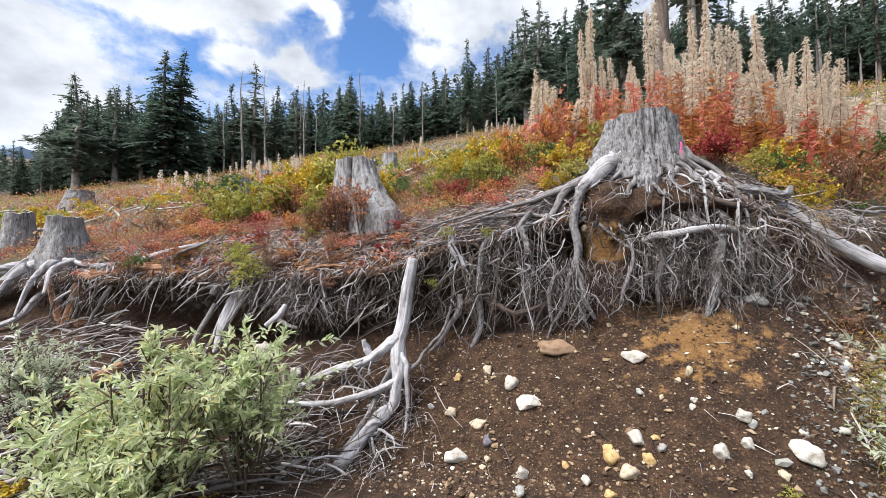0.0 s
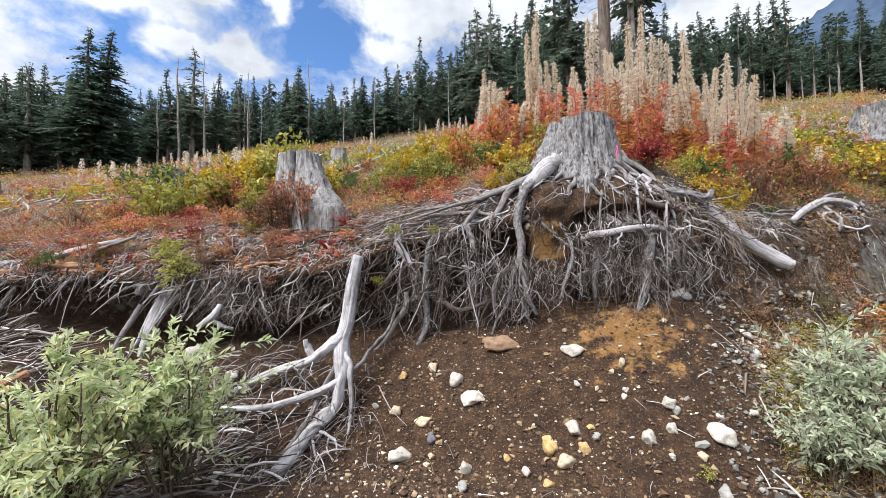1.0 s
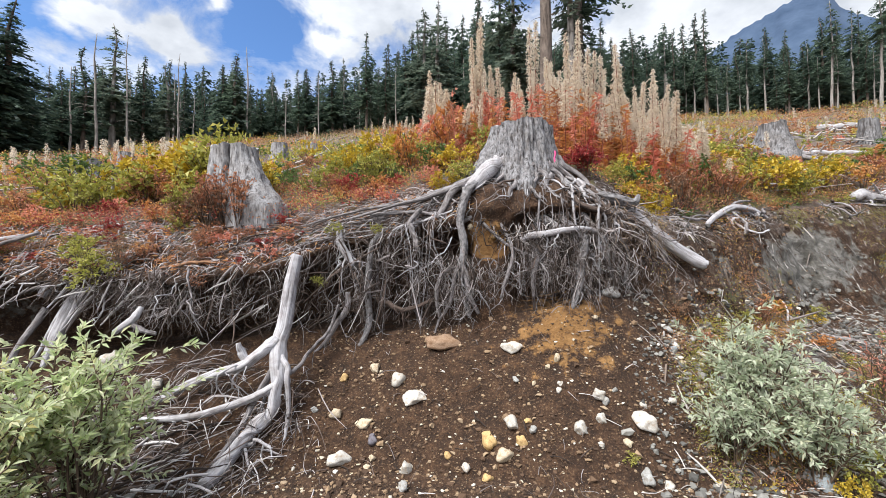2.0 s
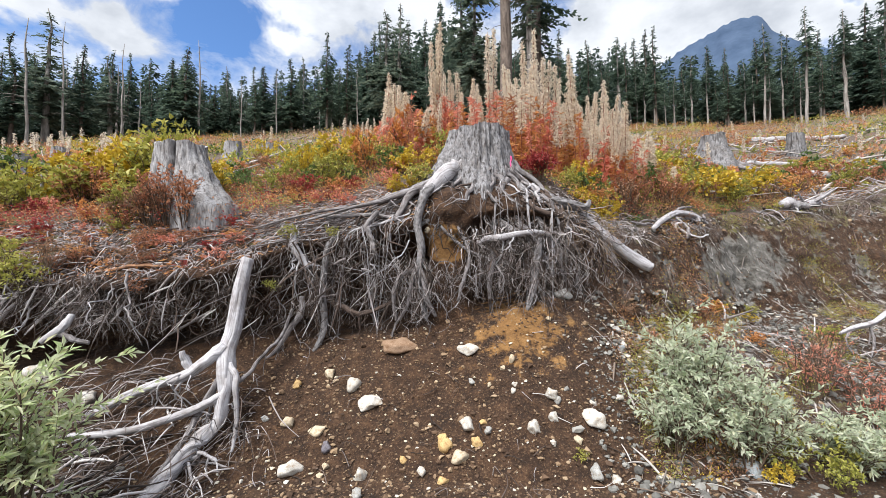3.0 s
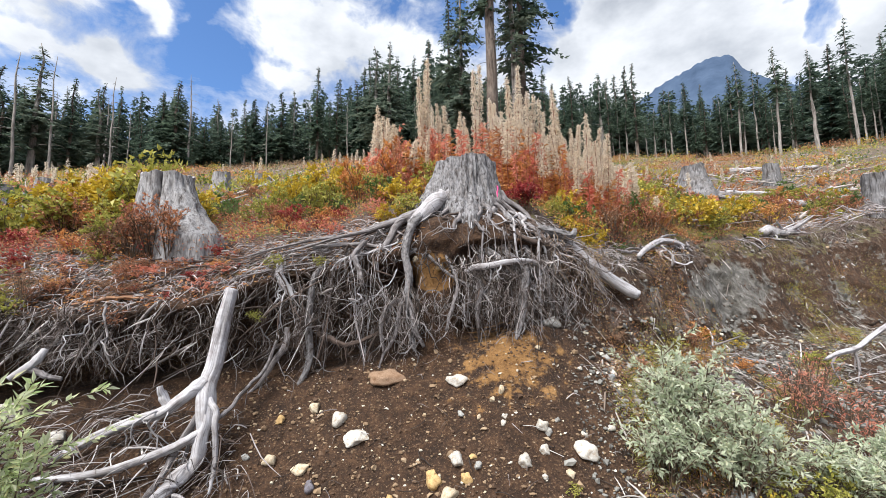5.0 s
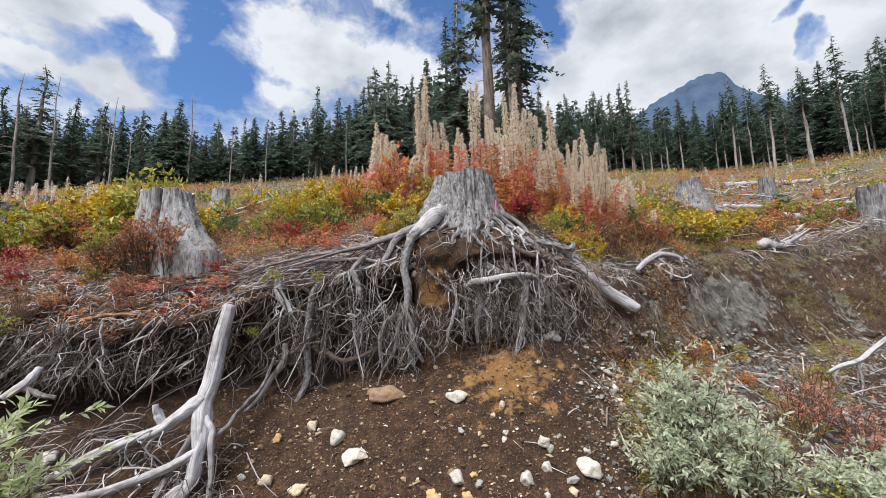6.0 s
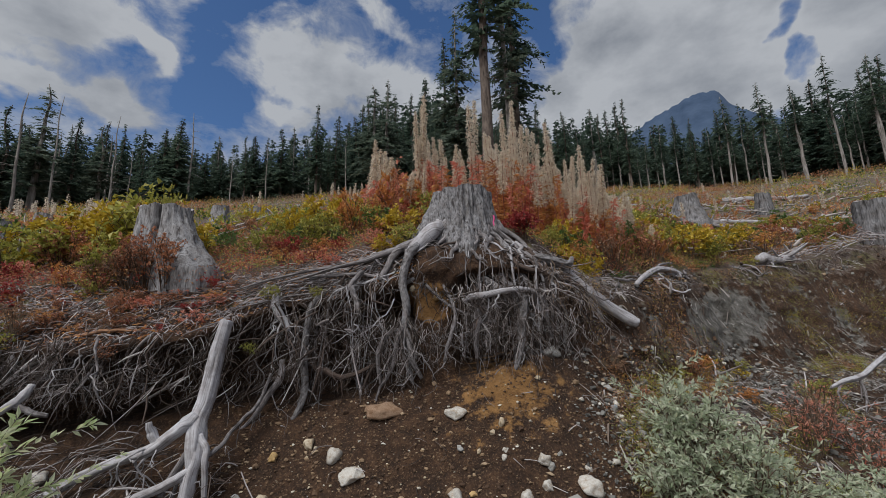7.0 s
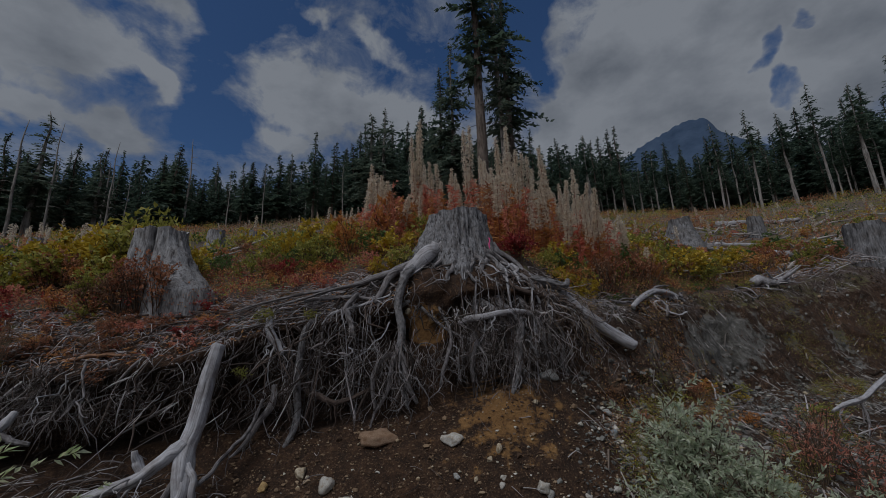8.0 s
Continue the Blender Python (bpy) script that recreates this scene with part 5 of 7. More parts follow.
# highest place from which the curtain of roots hangs
BROW = np.array([(-7.5, 1.5), (-5.6, 1.55), (-4.6, 1.6), (-3.4, 1.68), (-2.4, 1.66), (-1.4, 1.78), (-0.7, 1.95), (-0.15, 2.0), (-0.05, 1.6), (0.4, 1.56), (0.5, 1.92), (1.2, 1.95), (1.5, 2.05), (2.0, 2.0), (2.7, 1.85)])


def hang_roots():
    rng = np.random.default_rng(77)
    fine, tan = Builder(), Builder()
    knots = [(rng.uniform(-3.6, 2.1), rng.uniform(0.3, 1.25)) for _ in range(46)]
    for k in range(1900):
        x, reach = rng.uniform(-7.2, 2.2), 0.7
        if rng.random() > 0.28:
            x, reach = knots[int(rng.integers(46))]
            x += rng.normal() * 0.06
        ly = float(lip_y(x))
        top, bottom = float(np.interp(x, BROW[:, 0], BROW[:, 1])) - 0.16 * brow_out(x), float(np.interp(x, CURTAIN[:, 0], CURTAIN[:, 1]))
        z0 = top - rng.random() ** 1.5 * (top - bottom) * 0.75 + 0.04
        length = min((z0 - bottom) * rng.uniform(0.4, 1.15) * reach, 1.0)
        if length < 0.08:
            continue
        lean = -0.4 if x < -1.2 else (-0.15 if x < 0 else (0.05 if x < 1.2 else 0.18))
        rad = rng.choice([0.002, 0.003, 0.0045, 0.0065], p=[0.42, 0.33, 0.18, 0.07])
        pts = strand(fine, rng, (x, ly - 0.26 * brow_out(x) + rng.uniform(-0.12, 0.14), z0), length, (lean + rng.normal() * 0.5, -0.2 + rng.normal() * 0.25), rad, 0.5, 3, 10, 1.6)
        for _ in range(int(rng.integers(1, 5))):
            q = int(rng.integers(2, 9))
            strand(fine, rng, pts[q], length * rng.uniform(0.2, 0.6), (lean + rng.normal() * 0.9, rng.uniform(-0.6, 0.3)), rad * 0.6, 0.5, 3, 6, 1.4)
    # root fans below the arching root and the roots at its side
    for x, y, z, n, spread in ((-0.08, 3.93, 1.5, 120, 0.16), (0.0, 3.94, 1.6, 50, 0.12), (-0.3, 3.94, 1.5, 70, 0.2), (0.62, 4.02, 1.75, 90, 0.2), (1.1, 4.05, 1.5, 100, 0.1), (0.85, 4.03, 1.7, 50, 0.14), (1.5, 4.3, 1.6, 80, 0.2)):
        for _ in range(n):
            q = (x + rng.normal() * spread * 0.7, y + rng.normal() * 0.05, z + rng.uniform(-0.25, 0.2))
            strand(fine, rng, q, rng.uniform(0.15, 0.5), (rng.normal() * 0.4, -0.15), rng.choice([0.002, 0.003, 0.0045]), 0.3)
    # rootlets over the bare mound
    for _ in range(330):
        x = rng.uniform(0.05, 1.7)
        y = float(lip_y(x)) + rng.uniform(-0.02, 0.32)
        z = 1.93 + (y - float(lip_y(x))) * 1.35
        strand(fine, rng, (x, y - 0.03, z), rng.uniform(0.1, 0.4), ((x - 0.6) * 1.2 + rng.normal() * 0.6, -0.55), rng.choice([0.003, 0.005, 0.008]), 0.4)
    # dry grass and bark shreds at the side of the root mass
    for _ in range(170):
        x = rng.uniform(1.4, 2.1)
        lz = float(lip_z(x))
        strand(tan, rng, (x, float(lip_y(x)) + rng.uniform(-0.16, 0.1), lz - rng.uniform(0.05, 0.5)), rng.uniform(0.12, 0.42), (0.12 + rng.normal() * 0.4, -0.2), 0.003, 0.4)
    for _ in range(520):
        x = rng.uniform(2.7, 11)
        strand(fine, rng, (x, float(lip_y(x)) + rng.uniform(0.0, 0.3), float(lip_z(x)) - rng.uniform(0.0, 0.12)), rng.uniform(0.1, 0.4), (rng.normal() * 0.6, -0.6), rng.choice([0.003, 0.005, 0.008]), 0.35)
    tones = leaf_material("root_tones", [(0.014, 0.010, 0.008), (0.032, 0.023, 0.019), (0.07, 0.052, 0.044), (0.15, 0.12, 0.11), (0.33, 0.29, 0.29), (0.70, 0.67, 0.70)], 0.9, 0, 0.0)
    tagged(new("hanging_roots", fine.mesh("hanging_roots", tones)), "tangle of fine brown and grey roots hanging from the undercut bank", "roots", kind="stuff")
    tagged(new("dry_grass_tufts", tan.mesh("dry_grass_tufts", leaf_material("straw_tones", [(0.14, 0.08, 0.05), (0.30, 0.2, 0.13), (0.5, 0.38, 0.26)], 0.9, 0))), "tan dry grass and bark shreds hanging at the bank", "grass", kind="stuff")
    # stouter hanging roots, each one by itself
    base = np.array(main_stump.location)
    for k in range(130):
        x = rng.uniform(-6.6, 2.0) if k < 120 else knots[int(rng.integers(46))][0] + rng.normal() * 0.08
        if 0.05 < x < 0.4 and rng.random() < 0.8:
            continue
        top, bottom = float(np.interp(x, BROW[:, 0], BROW[:, 1])) - 0.16 * brow_out(x), float(np.interp(x, CURTAIN[:, 0], CURTAIN[:, 1]))
        z0 = top - rng.random() ** 1.6 * (top - bottom) * 0.6 + 0.06
        length = (z0 - bottom) * rng.uniform(0.5, 1.25)
        lean = -0.4 if x < -1.2 else (-0.15 if x < 0 else (0.05 if x < 1.2 else 0.22))
        b = Builder()
        rad = 0.004 + 0.009 * rng.random() ** 2
        pts = strand(b, rng, (x, float(lip_y(x)) - 0.26 * brow_out(x) + rng.uniform(-0.12, 0.02), z0), length, (lean + rng.normal() * 0.4, -0.3), rad, 0.46, 5, 10, 1.6)
        for _ in range(int(rng.integers(1, 4))):
            q = int(rng.integers(3, 9))
            b.f.append((q * 5, b.n, b.n + 1))
            strand(b, rng, pts[q], length * rng.uniform(0.2, 0.5), (lean + rng.normal() * 0.9, rng.uniform(-0.6, 0.3)), rad * 0.5, 0.4, 4, 6)
        b.v = [v - base for v in b.v]
        link("root", b.mesh("root", M[("pale_root", "dark_root", "root", "dark_root", "dark_root")[int(rng.integers(5))]]), main_stump)


hang_roots()


def face_point(x, rng, spread=0.55):
    """A place on the rounded lip: from just under the edge to a little way up the slope."""
    lo = -0.06 - 0.26 * brow_out(x)
    y = float(lip_y(x)) + rng.uniform(lo, spread)
    z = drop(x, y)
    if z < FACE_Z(x) + 0.4 * (float(lip_z(x)) - FACE_Z(x)):
        y = float(lip_y(x)) + rng.uniform(0.02, spread)
        z = drop(x, y)
    return np.array([x, y, z])


def creep_roots():
    """Roots that fan out from the stump over the brow of the bank before they hang free."""
    rng = np.random.default_rng(58)
    base = np.array(main_stump.location)
    for k in range(120):
        left = k < 70
        x, d = (rng.uniform(-0.25, 0.15), rng.uniform(0.18, 0.42)) if left else (rng.uniform(0.95, 1.3), rng.uniform(0.1, 0.38))
        front = k % 4 == 1
        if front:
            x, d = rng.uniform(0.12, 1.15), rng.uniform(0.3, 0.5)
        if k % 3 == 0 and left:
            x = rng.uniform(-1.6, 0)
        far = rng.uniform(0.5, 2.0) if left else rng.uniform(0.3, 1.1)
        if front:
            far = rng.uniform(-0.3, 0.45)
        n = 12
        pts = []
        fall = rng.uniform(0.15, 0.5) if not front else 0.5
        wav = rng.uniform(0, 6.28)
        for j in range(n):
            s = j / (n - 1)
            xx = x + (-far if left else far) * s + 0.07 * math.sin(wav + 9 * s) + 0.02 * math.sin(wav * 3 + 31 * s)
            dd = max(-0.06, d - fall * s ** 1.3 + 0.06 * math.sin(wav * 2 + 8 * s))
            z = surface_z(xx, dd) + 0.02 + 0.03 * math.sin(wav + 5 * s) - (0.25 * (s - 0.7) if s > 0.7 and dd <= -0.03 else 0)
            pts.append((xx, float(lip_y(xx)) + dd - 0.03, z))
        r0 = rng.choice([0.005, 0.008, 0.012, 0.019] if left else [0.007, 0.012, 0.018, 0.027], p=[0.35, 0.35, 0.2, 0.1])
        b = Builder()
        tube(b, glide(pts, 26), r0 * (1 - 0.7 * np.linspace(0, 1, 26)), 6, rng, 0.4)
        for _ in range(int(rng.integers(1, 4))):
            q = int(rng.integers(3, n - 1))
            b.f.append((round(q * 25 / (n - 1)) * 6, b.n, b.n + 1))
            strand(b, rng, pts[q], rng.uniform(0.1, 0.35), ((-0.7 if left else 0.7) + rng.normal() * 0.5, -0.5), r0 * 0.45, 0.35, 4, 6)
        b.v = [v - base for v in b.v]
        link("root", b.mesh("root", M[("pale_root", "dark_root", "root", "dark_root", "dark_root")[int(rng.integers(5))]]), main_stump)


creep_roots()


def lay_litter():
    rng = np.random.default_rng(31)
    pale, dark = Builder(), Builder()
    for _ in range(8600):
        x = rng.uniform(-6.8, 0.05) if rng.random() < 0.88 else rng.uniform(1.35, 2.6)
        p = face_point(x, rng, 0.7) + np.array([0, 0, rng.uniform(0.005, 0.05)])

        a = rng.normal(-0.3, 1.1)
        ln = 0.04 + 0.3 * rng.random() ** 2.2
        d = np.array([math.sin(a) * 0.9, -0.5 * math.cos(a), -0.2 * math.cos(a) + rng.normal() * 0.22])
        mid = p + d * ln * 0.5 + rng.standard_normal(3) * ln * 0.08
        tube(pale if rng.random() < 0.74 else dark, glide([p, mid, p + d * ln + np.array([0, 0, -0.25 * ln])], 5), rng.choice([0.0018, 0.003, 0.0045, 0.008], p=[0.38, 0.36, 0.2, 0.06]) * np.array([1, 1, 0.9, 0.75, 0.4]), 4, cap=False)
    # sticks and split roots slanting across the brow
    for _ in range(260):
        x = rng.uniform(-6.2, -0.2)
        lo, hi = float(np.interp(x, CURTAIN[:, 0], CURTAIN[:, 1])) + 0.25, float(np.interp(x, BROW[:, 0], BROW[:, 1])) - 0.1 * brow_out(x)
        p = np.array([x, float(lip_y(x)) - 0.26 * brow_out(x) - rng.uniform(0.0, 0.14), rng.uniform(lo, hi)])
        ln = rng.uniform(0.12, 0.55)
        d = np.array([-0.75 + rng.normal() * 0.35, -0.15 + rng.normal() * 0.15, -0.55 + rng.normal() * 0.3])
        tube(pale if rng.random() < 0.65 else dark, glide([p, p + d * ln * 0.5 + rng.standard_normal(3) * 0.04 * ln, p + d * ln], 5), rng.choice([0.003, 0.005, 0.008, 0.014], p=[0.35, 0.35, 0.2, 0.1]) * np.array([0.7, 1, 1, 0.8, 0.4]), 5, cap=False)
    # twigs heaped below the forked dead root
    for _ in range(760):
        x, y = rng.uniform(-3.3, -1.15), rng.uniform(2.35, 3.4)
        if y > lip_y(x) - 0.25:
            continue
        p = np.array([x, y, float(low_z(x, y)) + rng.uniform(0.0, 0.16)])
        a, ln = rng.normal(-0.6, 0.8), rng.uniform(0.12, 0.6)
        d = np.array([math.sin(a), -abs(math.cos(a)) * 0.7, -0.35 + rng.normal() * 0.2])
        tube(pale if rng.random() < 0.4 else dark, glide([p, p + d * ln * 0.5 + rng.standard_normal(3) * ln * 0.1 + np.array([0, 0, 0.05]), p + d * ln], 5), rng.choice([0.002, 0.003, 0.005, 0.009], p=[0.4, 0.35, 0.18, 0.07]) * np.array([1, 1, 0.9, 0.7, 0.4]), 4, cap=False)
    # splintered wood on the lower ground by the willows
    for _ in range(1500):
        x, y = rng.uniform(-6.8, -2.0), rng.uniform(0.8, 2.7)
        p = np.array([x, y, float(low_z(x, y)) + rng.uniform(0.0, 0.1)])
        a, ln = rng.normal(0.9, 0.6), rng.uniform(0.15, 0.8)
        d = np.array([math.sin(a), math.cos(a) * 0.6, 0.12 + rng.normal() * 0.15])
        tube(pale if rng.random() < 0.5 else dark, glide([p, p + d * ln * 0.5 + rng.standard_normal(3) * 0.03, p + d * ln], 4), rng.choice([0.003, 0.006, 0.011, 0.018], p=[0.45, 0.35, 0.15, 0.05]) * np.array([1, 1, 0.8, 0.4]), 5, cap=False)
    # thin roots and twigs on the bare soil
    for _ in range(150):
        x = rng.uniform(-1.3, 2.0)
        y = float(lip_y(x)) + rng.uniform(-1.4, -0.15)
        p = np.array([x, y, float(low_z(x, y)) + 0.015])
        a, ln = rng.uniform(0, 6.28), rng.uniform(0.05, 0.3)
        d = np.array([math.sin(a) * 0.7, math.cos(a) * 0.5, 0.35 * math.cos(a) + 0.1])
        tube(dark if rng.random() < 0.6 else pale, glide([p, p + d * ln * 0.5 + rng.standard_normal(3) * 0.02 + np.array([0, 0, 0.01]), p + d * ln], 5), rng.choice([0.002, 0.003, 0.005]) * np.array([1, 1, 0.8, 0.6, 0.4]), 4, cap=False)
    # grey twigs on the stony ground beyond the willow and heaped on the far edge
    for _ in range(620):
        if rng.random() < 0.35:
            x, y = rng.uniform(3.2, 7.0), rng.uniform(4.6, 7.2)
            if y > lip_y(x) - 0.5:
                continue
            z = float(low_z(x, y))
        else:
            x = rng.uniform(6.8, 12.0)
            y = float(lip_y(x)) + rng.uniform(-0.05, 0.6)
            z = float(top_z(x, y)) + rng.uniform(0, 0.18)
        p = np.array([x, y, z + 0.02])
        a, ln = rng.uniform(0, 6.28), rng.uniform(0.06, 0.45)
        d = np.array([math.sin(a), math.cos(a), rng.normal() * 0.35])
        tube(pale, glide([p, p + d * ln * 0.5 + rng.standard_normal(3) * 0.03, p + d * ln], 4), rng.choice([0.004, 0.007, 0.012, 0.02], p=[0.4, 0.35, 0.18, 0.07]) * np.array([1, 1, 0.8, 0.4]), 4, cap=False)
    tagged(new("pale_twigs", pale.mesh("pale_twigs", leaf_material("pale_twig_tones", [(0.17, 0.147, 0.15), (0.33, 0.302, 0.315), (0.52, 0.49, 0.52), (0.76, 0.74, 0.775)], 0.9, 0, 0.0))), "pale weathered twigs littering the bank", "twigs", kind="stuff")
    tagged(new("brown_twigs", dark.mesh("brown_twigs", leaf_material("brown_twig_tones", [(0.02, 0.014, 0.012), (0.05, 0.036, 0.031), (0.11, 0.08, 0.07), (0.22, 0.17, 0.15)], 0.9, 0, 0.0))), "brown twigs and roots littering the bank", "twigs", kind="stuff")


M["pale_twig"] = wood_material("pale_weathered_twig", (0.2, 0.18, 0.17), (0.55, 0.52, 0.50), 60, 0.06, 0.9, 0.3, 2)
lay_litter()


def litter_far_bank():
    """Driftwood caught on the far lip, and twigs and bark chips over the stony slope."""
    rng = np.random.default_rng(47)
    heap = thing("driftwood_heap", (4.0, 7.2, 2.2), "heap of grey bleached roots on the lip of the far bank", "driftwood")
    for k in range(26):
        x = rng.uniform(2.7, 4.5) if k < 17 else rng.uniform(5.6, 7.2)
        y = float(lip_y(x)) + rng.uniform(-0.15, 0.3)
        z = drop(x, y) + 0.03
        a, ln = rng.normal(0.75, 0.7), rng.uniform(0.25, 0.8)
        rows = []
        for t in np.linspace(-0.5, 0.5, 5):
            xx, yy = x + math.sin(a) * ln * t + rng.normal() * 0.03, y + math.cos(a) * ln * t + rng.normal() * 0.03
            rows.append((xx, yy, max(drop(xx, yy), z - 0.12) + rng.uniform(0.02, 0.14), rng.uniform(0.010, 0.028) * (1.1 - abs(t))))
        root(heap, "driftwood", ("pale_root", "root", "root", "dark_root")[k % 4], rows)
    chips, grey = Builder(), Builder()
    for _ in range(3800):
        x = rng.uniform(1.7, 9.0)
        y = float(lip_y(x)) + 0.1 - 2.6 * rng.random() ** 1.2
        p = np.array([x, y, drop(x, y) + 0.01])
        a, ln = rng.uniform(0, 6.28), 0.03 + 0.25 * rng.random() ** 2.5
        q = (x + math.sin(a) * ln, y + math.cos(a) * ln)
        e = np.array([*q, drop(*q) + 0.015])
        if abs(e[2] - p[2]) > ln * 1.6:
            continue
        tube(grey if rng.random() < 0.5 else chips, glide([p, (p + e) / 2 + np.array([0, 0, 0.012]), e], 4), rng.choice([0.002, 0.0035, 0.006, 0.011], p=[0.4, 0.35, 0.18, 0.07]) * np.array([1, 1, 0.8, 0.4]), 4, cap=False)
    # torn turf and rootlets that hang over the far lip
    for _ in range(900):
        x = rng.uniform(2.2, 11)
        y = float(lip_y(x)) + rng.uniform(-0.12, 0.2)
        strand(chips, rng, (x, y - 0.03, drop(x, y) + 0.02), rng.uniform(0.06, 0.28), (rng.normal() * 0.7, -0.7), rng.choice([0.002, 0.004, 0.007]), 0.45, 3, 6)
    tagged(new("bark_chips", chips.mesh("bark_chips", leaf_material("bark_chip_tones", [(0.018, 0.012, 0.010), (0.05, 0.035, 0.028), (0.11, 0.08, 0.065), (0.24, 0.19, 0.16)], 0.9, 0, 0.0))), "dark bark chips and rootlets on the stony far bank", "twigs", kind="stuff")
    tagged(new("grey_chips", grey.mesh("grey_chips", leaf_material("grey_chip_tones", [(0.15, 0.13, 0.12), (0.3, 0.27, 0.26), (0.5, 0.47, 0.47), (0.7, 0.68, 0.68)], 0.9, 0, 0.0))), "pale twigs and wood chips on the stony far bank", "twigs", kind="stuff")


litter_far_bank()


def make_log(x0, y0, x1, y1, r0, r1, seed, label, mat="pale_root", sink=0.3):
    rng = np.random.default_rng(seed)
    z0, z1 = float(top_z(x0, y0)), float(top_z(x1, y1))
    e = thing("fallen_log", (x0, y0, z0), label, "log", "logs on the clearing")
    n = 14
    line = np.linspace((0, 0, r0 * (1 - sink)), (x1 - x0, y1 - y0, z1 - z0 + r1 * (1 - sink)), n)
    line[:, 2] += 0.03 * rng.standard_normal(n)
    b = Builder()
    tube(b, line, np.linspace(r0, r1, n), 12, rng, 0.2)
    link("trunk", b.mesh("trunk", M[mat]), e)
    for _ in range(3):
        k = int(rng.integers(2, n - 2))
        a = rng.uniform(-1.2, 1.2)
        q = Builder()
        tip = line[k] + np.array([math.sin(a) * 0.4, -0.25, 0.3]) * rng.uniform(0.5, 1.2)
        tube(q, glide([line[k], (line[k] + tip) / 2 + rng.standard_normal(3) * 0.03, tip], 5), [0.04, 0.035, 0.03, 0.02, 0.008], 5)
        link("branch_stub", q.mesh("branch_stub", M[mat]), e)


make_log(8.9, 15.6, 11.8, 15.9, 0.10, 0.08, 1, "long pale fallen log on the cleared slope")
make_log(9.5, 20.6, 13.6, 21.4, 0.11, 0.08, 2, "grey fallen log far up the slope", "root")
make_log(6.9, 10.6, 7.9, 10.9, 0.09, 0.07, 3, "broken pale log among yellow shrubs")
make_log(6.6, 9.15, 7.5, 9.45, 0.10, 0.07, 4, "pale log at the edge of the far bank")
make_log(-9.9, 8.6, -7.4, 9.4, 0.09, 0.06, 5, "thin pale log lying beside a bleached stump")
make_log(12.0, 24.0, 17.0, 26.0, 0.11, 0.07, 6, "grey log near the woods", "root")
make_log(-5.6, 4.5, -4.4, 4.8, 0.07, 0.05, 7, "pale weathered log among low shrubs")
make_log(-12.5, 9.5, -10.8, 9.0, 0.08, 0.06, 8, "pale log low on the clearing")
make_log(6.2, 13.9, 7.6, 14.2, 0.13, 0.09, 10, "short grey log beside the splayed stump", "root")
make_log(9.4, 13.0, 12.6, 12.6, 0.14, 0.09, 11, "long bleached log lying across the slope")
make_log(7.2, 17.4, 10.2, 18.4, 0.16, 0.1, 12, "grey log among low green shrubs", "root")
make_log(12.6, 15.0, 15.4, 14.6, 0.14, 0.1, 13, "weathered pale log on the slope")
make_log(16.5, 27.0, 20.5, 25.5, 0.18, 0.1, 9, "pale log below the woods")


def scatter_slash():
    rng = np.random.default_rng(66)
    b = Builder()
    for _ in range(420):
        az, r = rng.uniform(-76, 50), 8 + 48 * rng.random() ** 1.4
        x, y = CX + r * math.sin(radians(az)), r * math.cos(radians(az))
        if y < lip_y(x) + 0.8 or -10 < az < 19 and r < 12:
            continue
        a, ln = rng.uniform(0, 6.28), rng.uniform(0.4, 1.8)
        p = np.array([x, y, float(top_z(x, y)) + 0.05])
        q = np.array([x + math.sin(a) * ln, y + math.cos(a) * ln, 0])
        q[2] = float(top_z(q[0], q[1])) + rng.uniform(0.02, 0.45)
        r0 = rng.uniform(0.012, 0.045)
        tube(b, glide([p, (p + q) / 2 + rng.standard_normal(3) * 0.06, q], 6), r0 * np.linspace(1, 0.45, 6), 5, rng, 0.4)
    for _ in range(210):
        az, r = rng.uniform(17, 50), rng.uniform(10, 34)
        x, y = CX + r * math.sin(radians(az)), r * math.cos(radians(az))
        if y < lip_y(x) + 0.7:
            continue
        a, ln = rng.normal(1.4, 0.5), rng.uniform(0.4, 1.7)
        q = (x + math.sin(a) * ln, y + math.cos(a) * ln)
        p0, p1 = np.array([x, y, drop(x, y) + 0.1]), np.array([*q, drop(*q) + rng.uniform(0.08, 0.3)])
        tube(b, glide([p0, (p0 + p1) / 2 + rng.standard_normal(3) * 0.05, p1], 6), rng.uniform(0.015, 0.06) * np.linspace(1, 0.45, 6), 5, rng, 0.4)
    tagged(new("logging_slash", b.mesh("logging_slash", M["pale_twig"])), "grey branches and slash left lying on the clearing", "branches", kind="stuff")


scatter_slash()


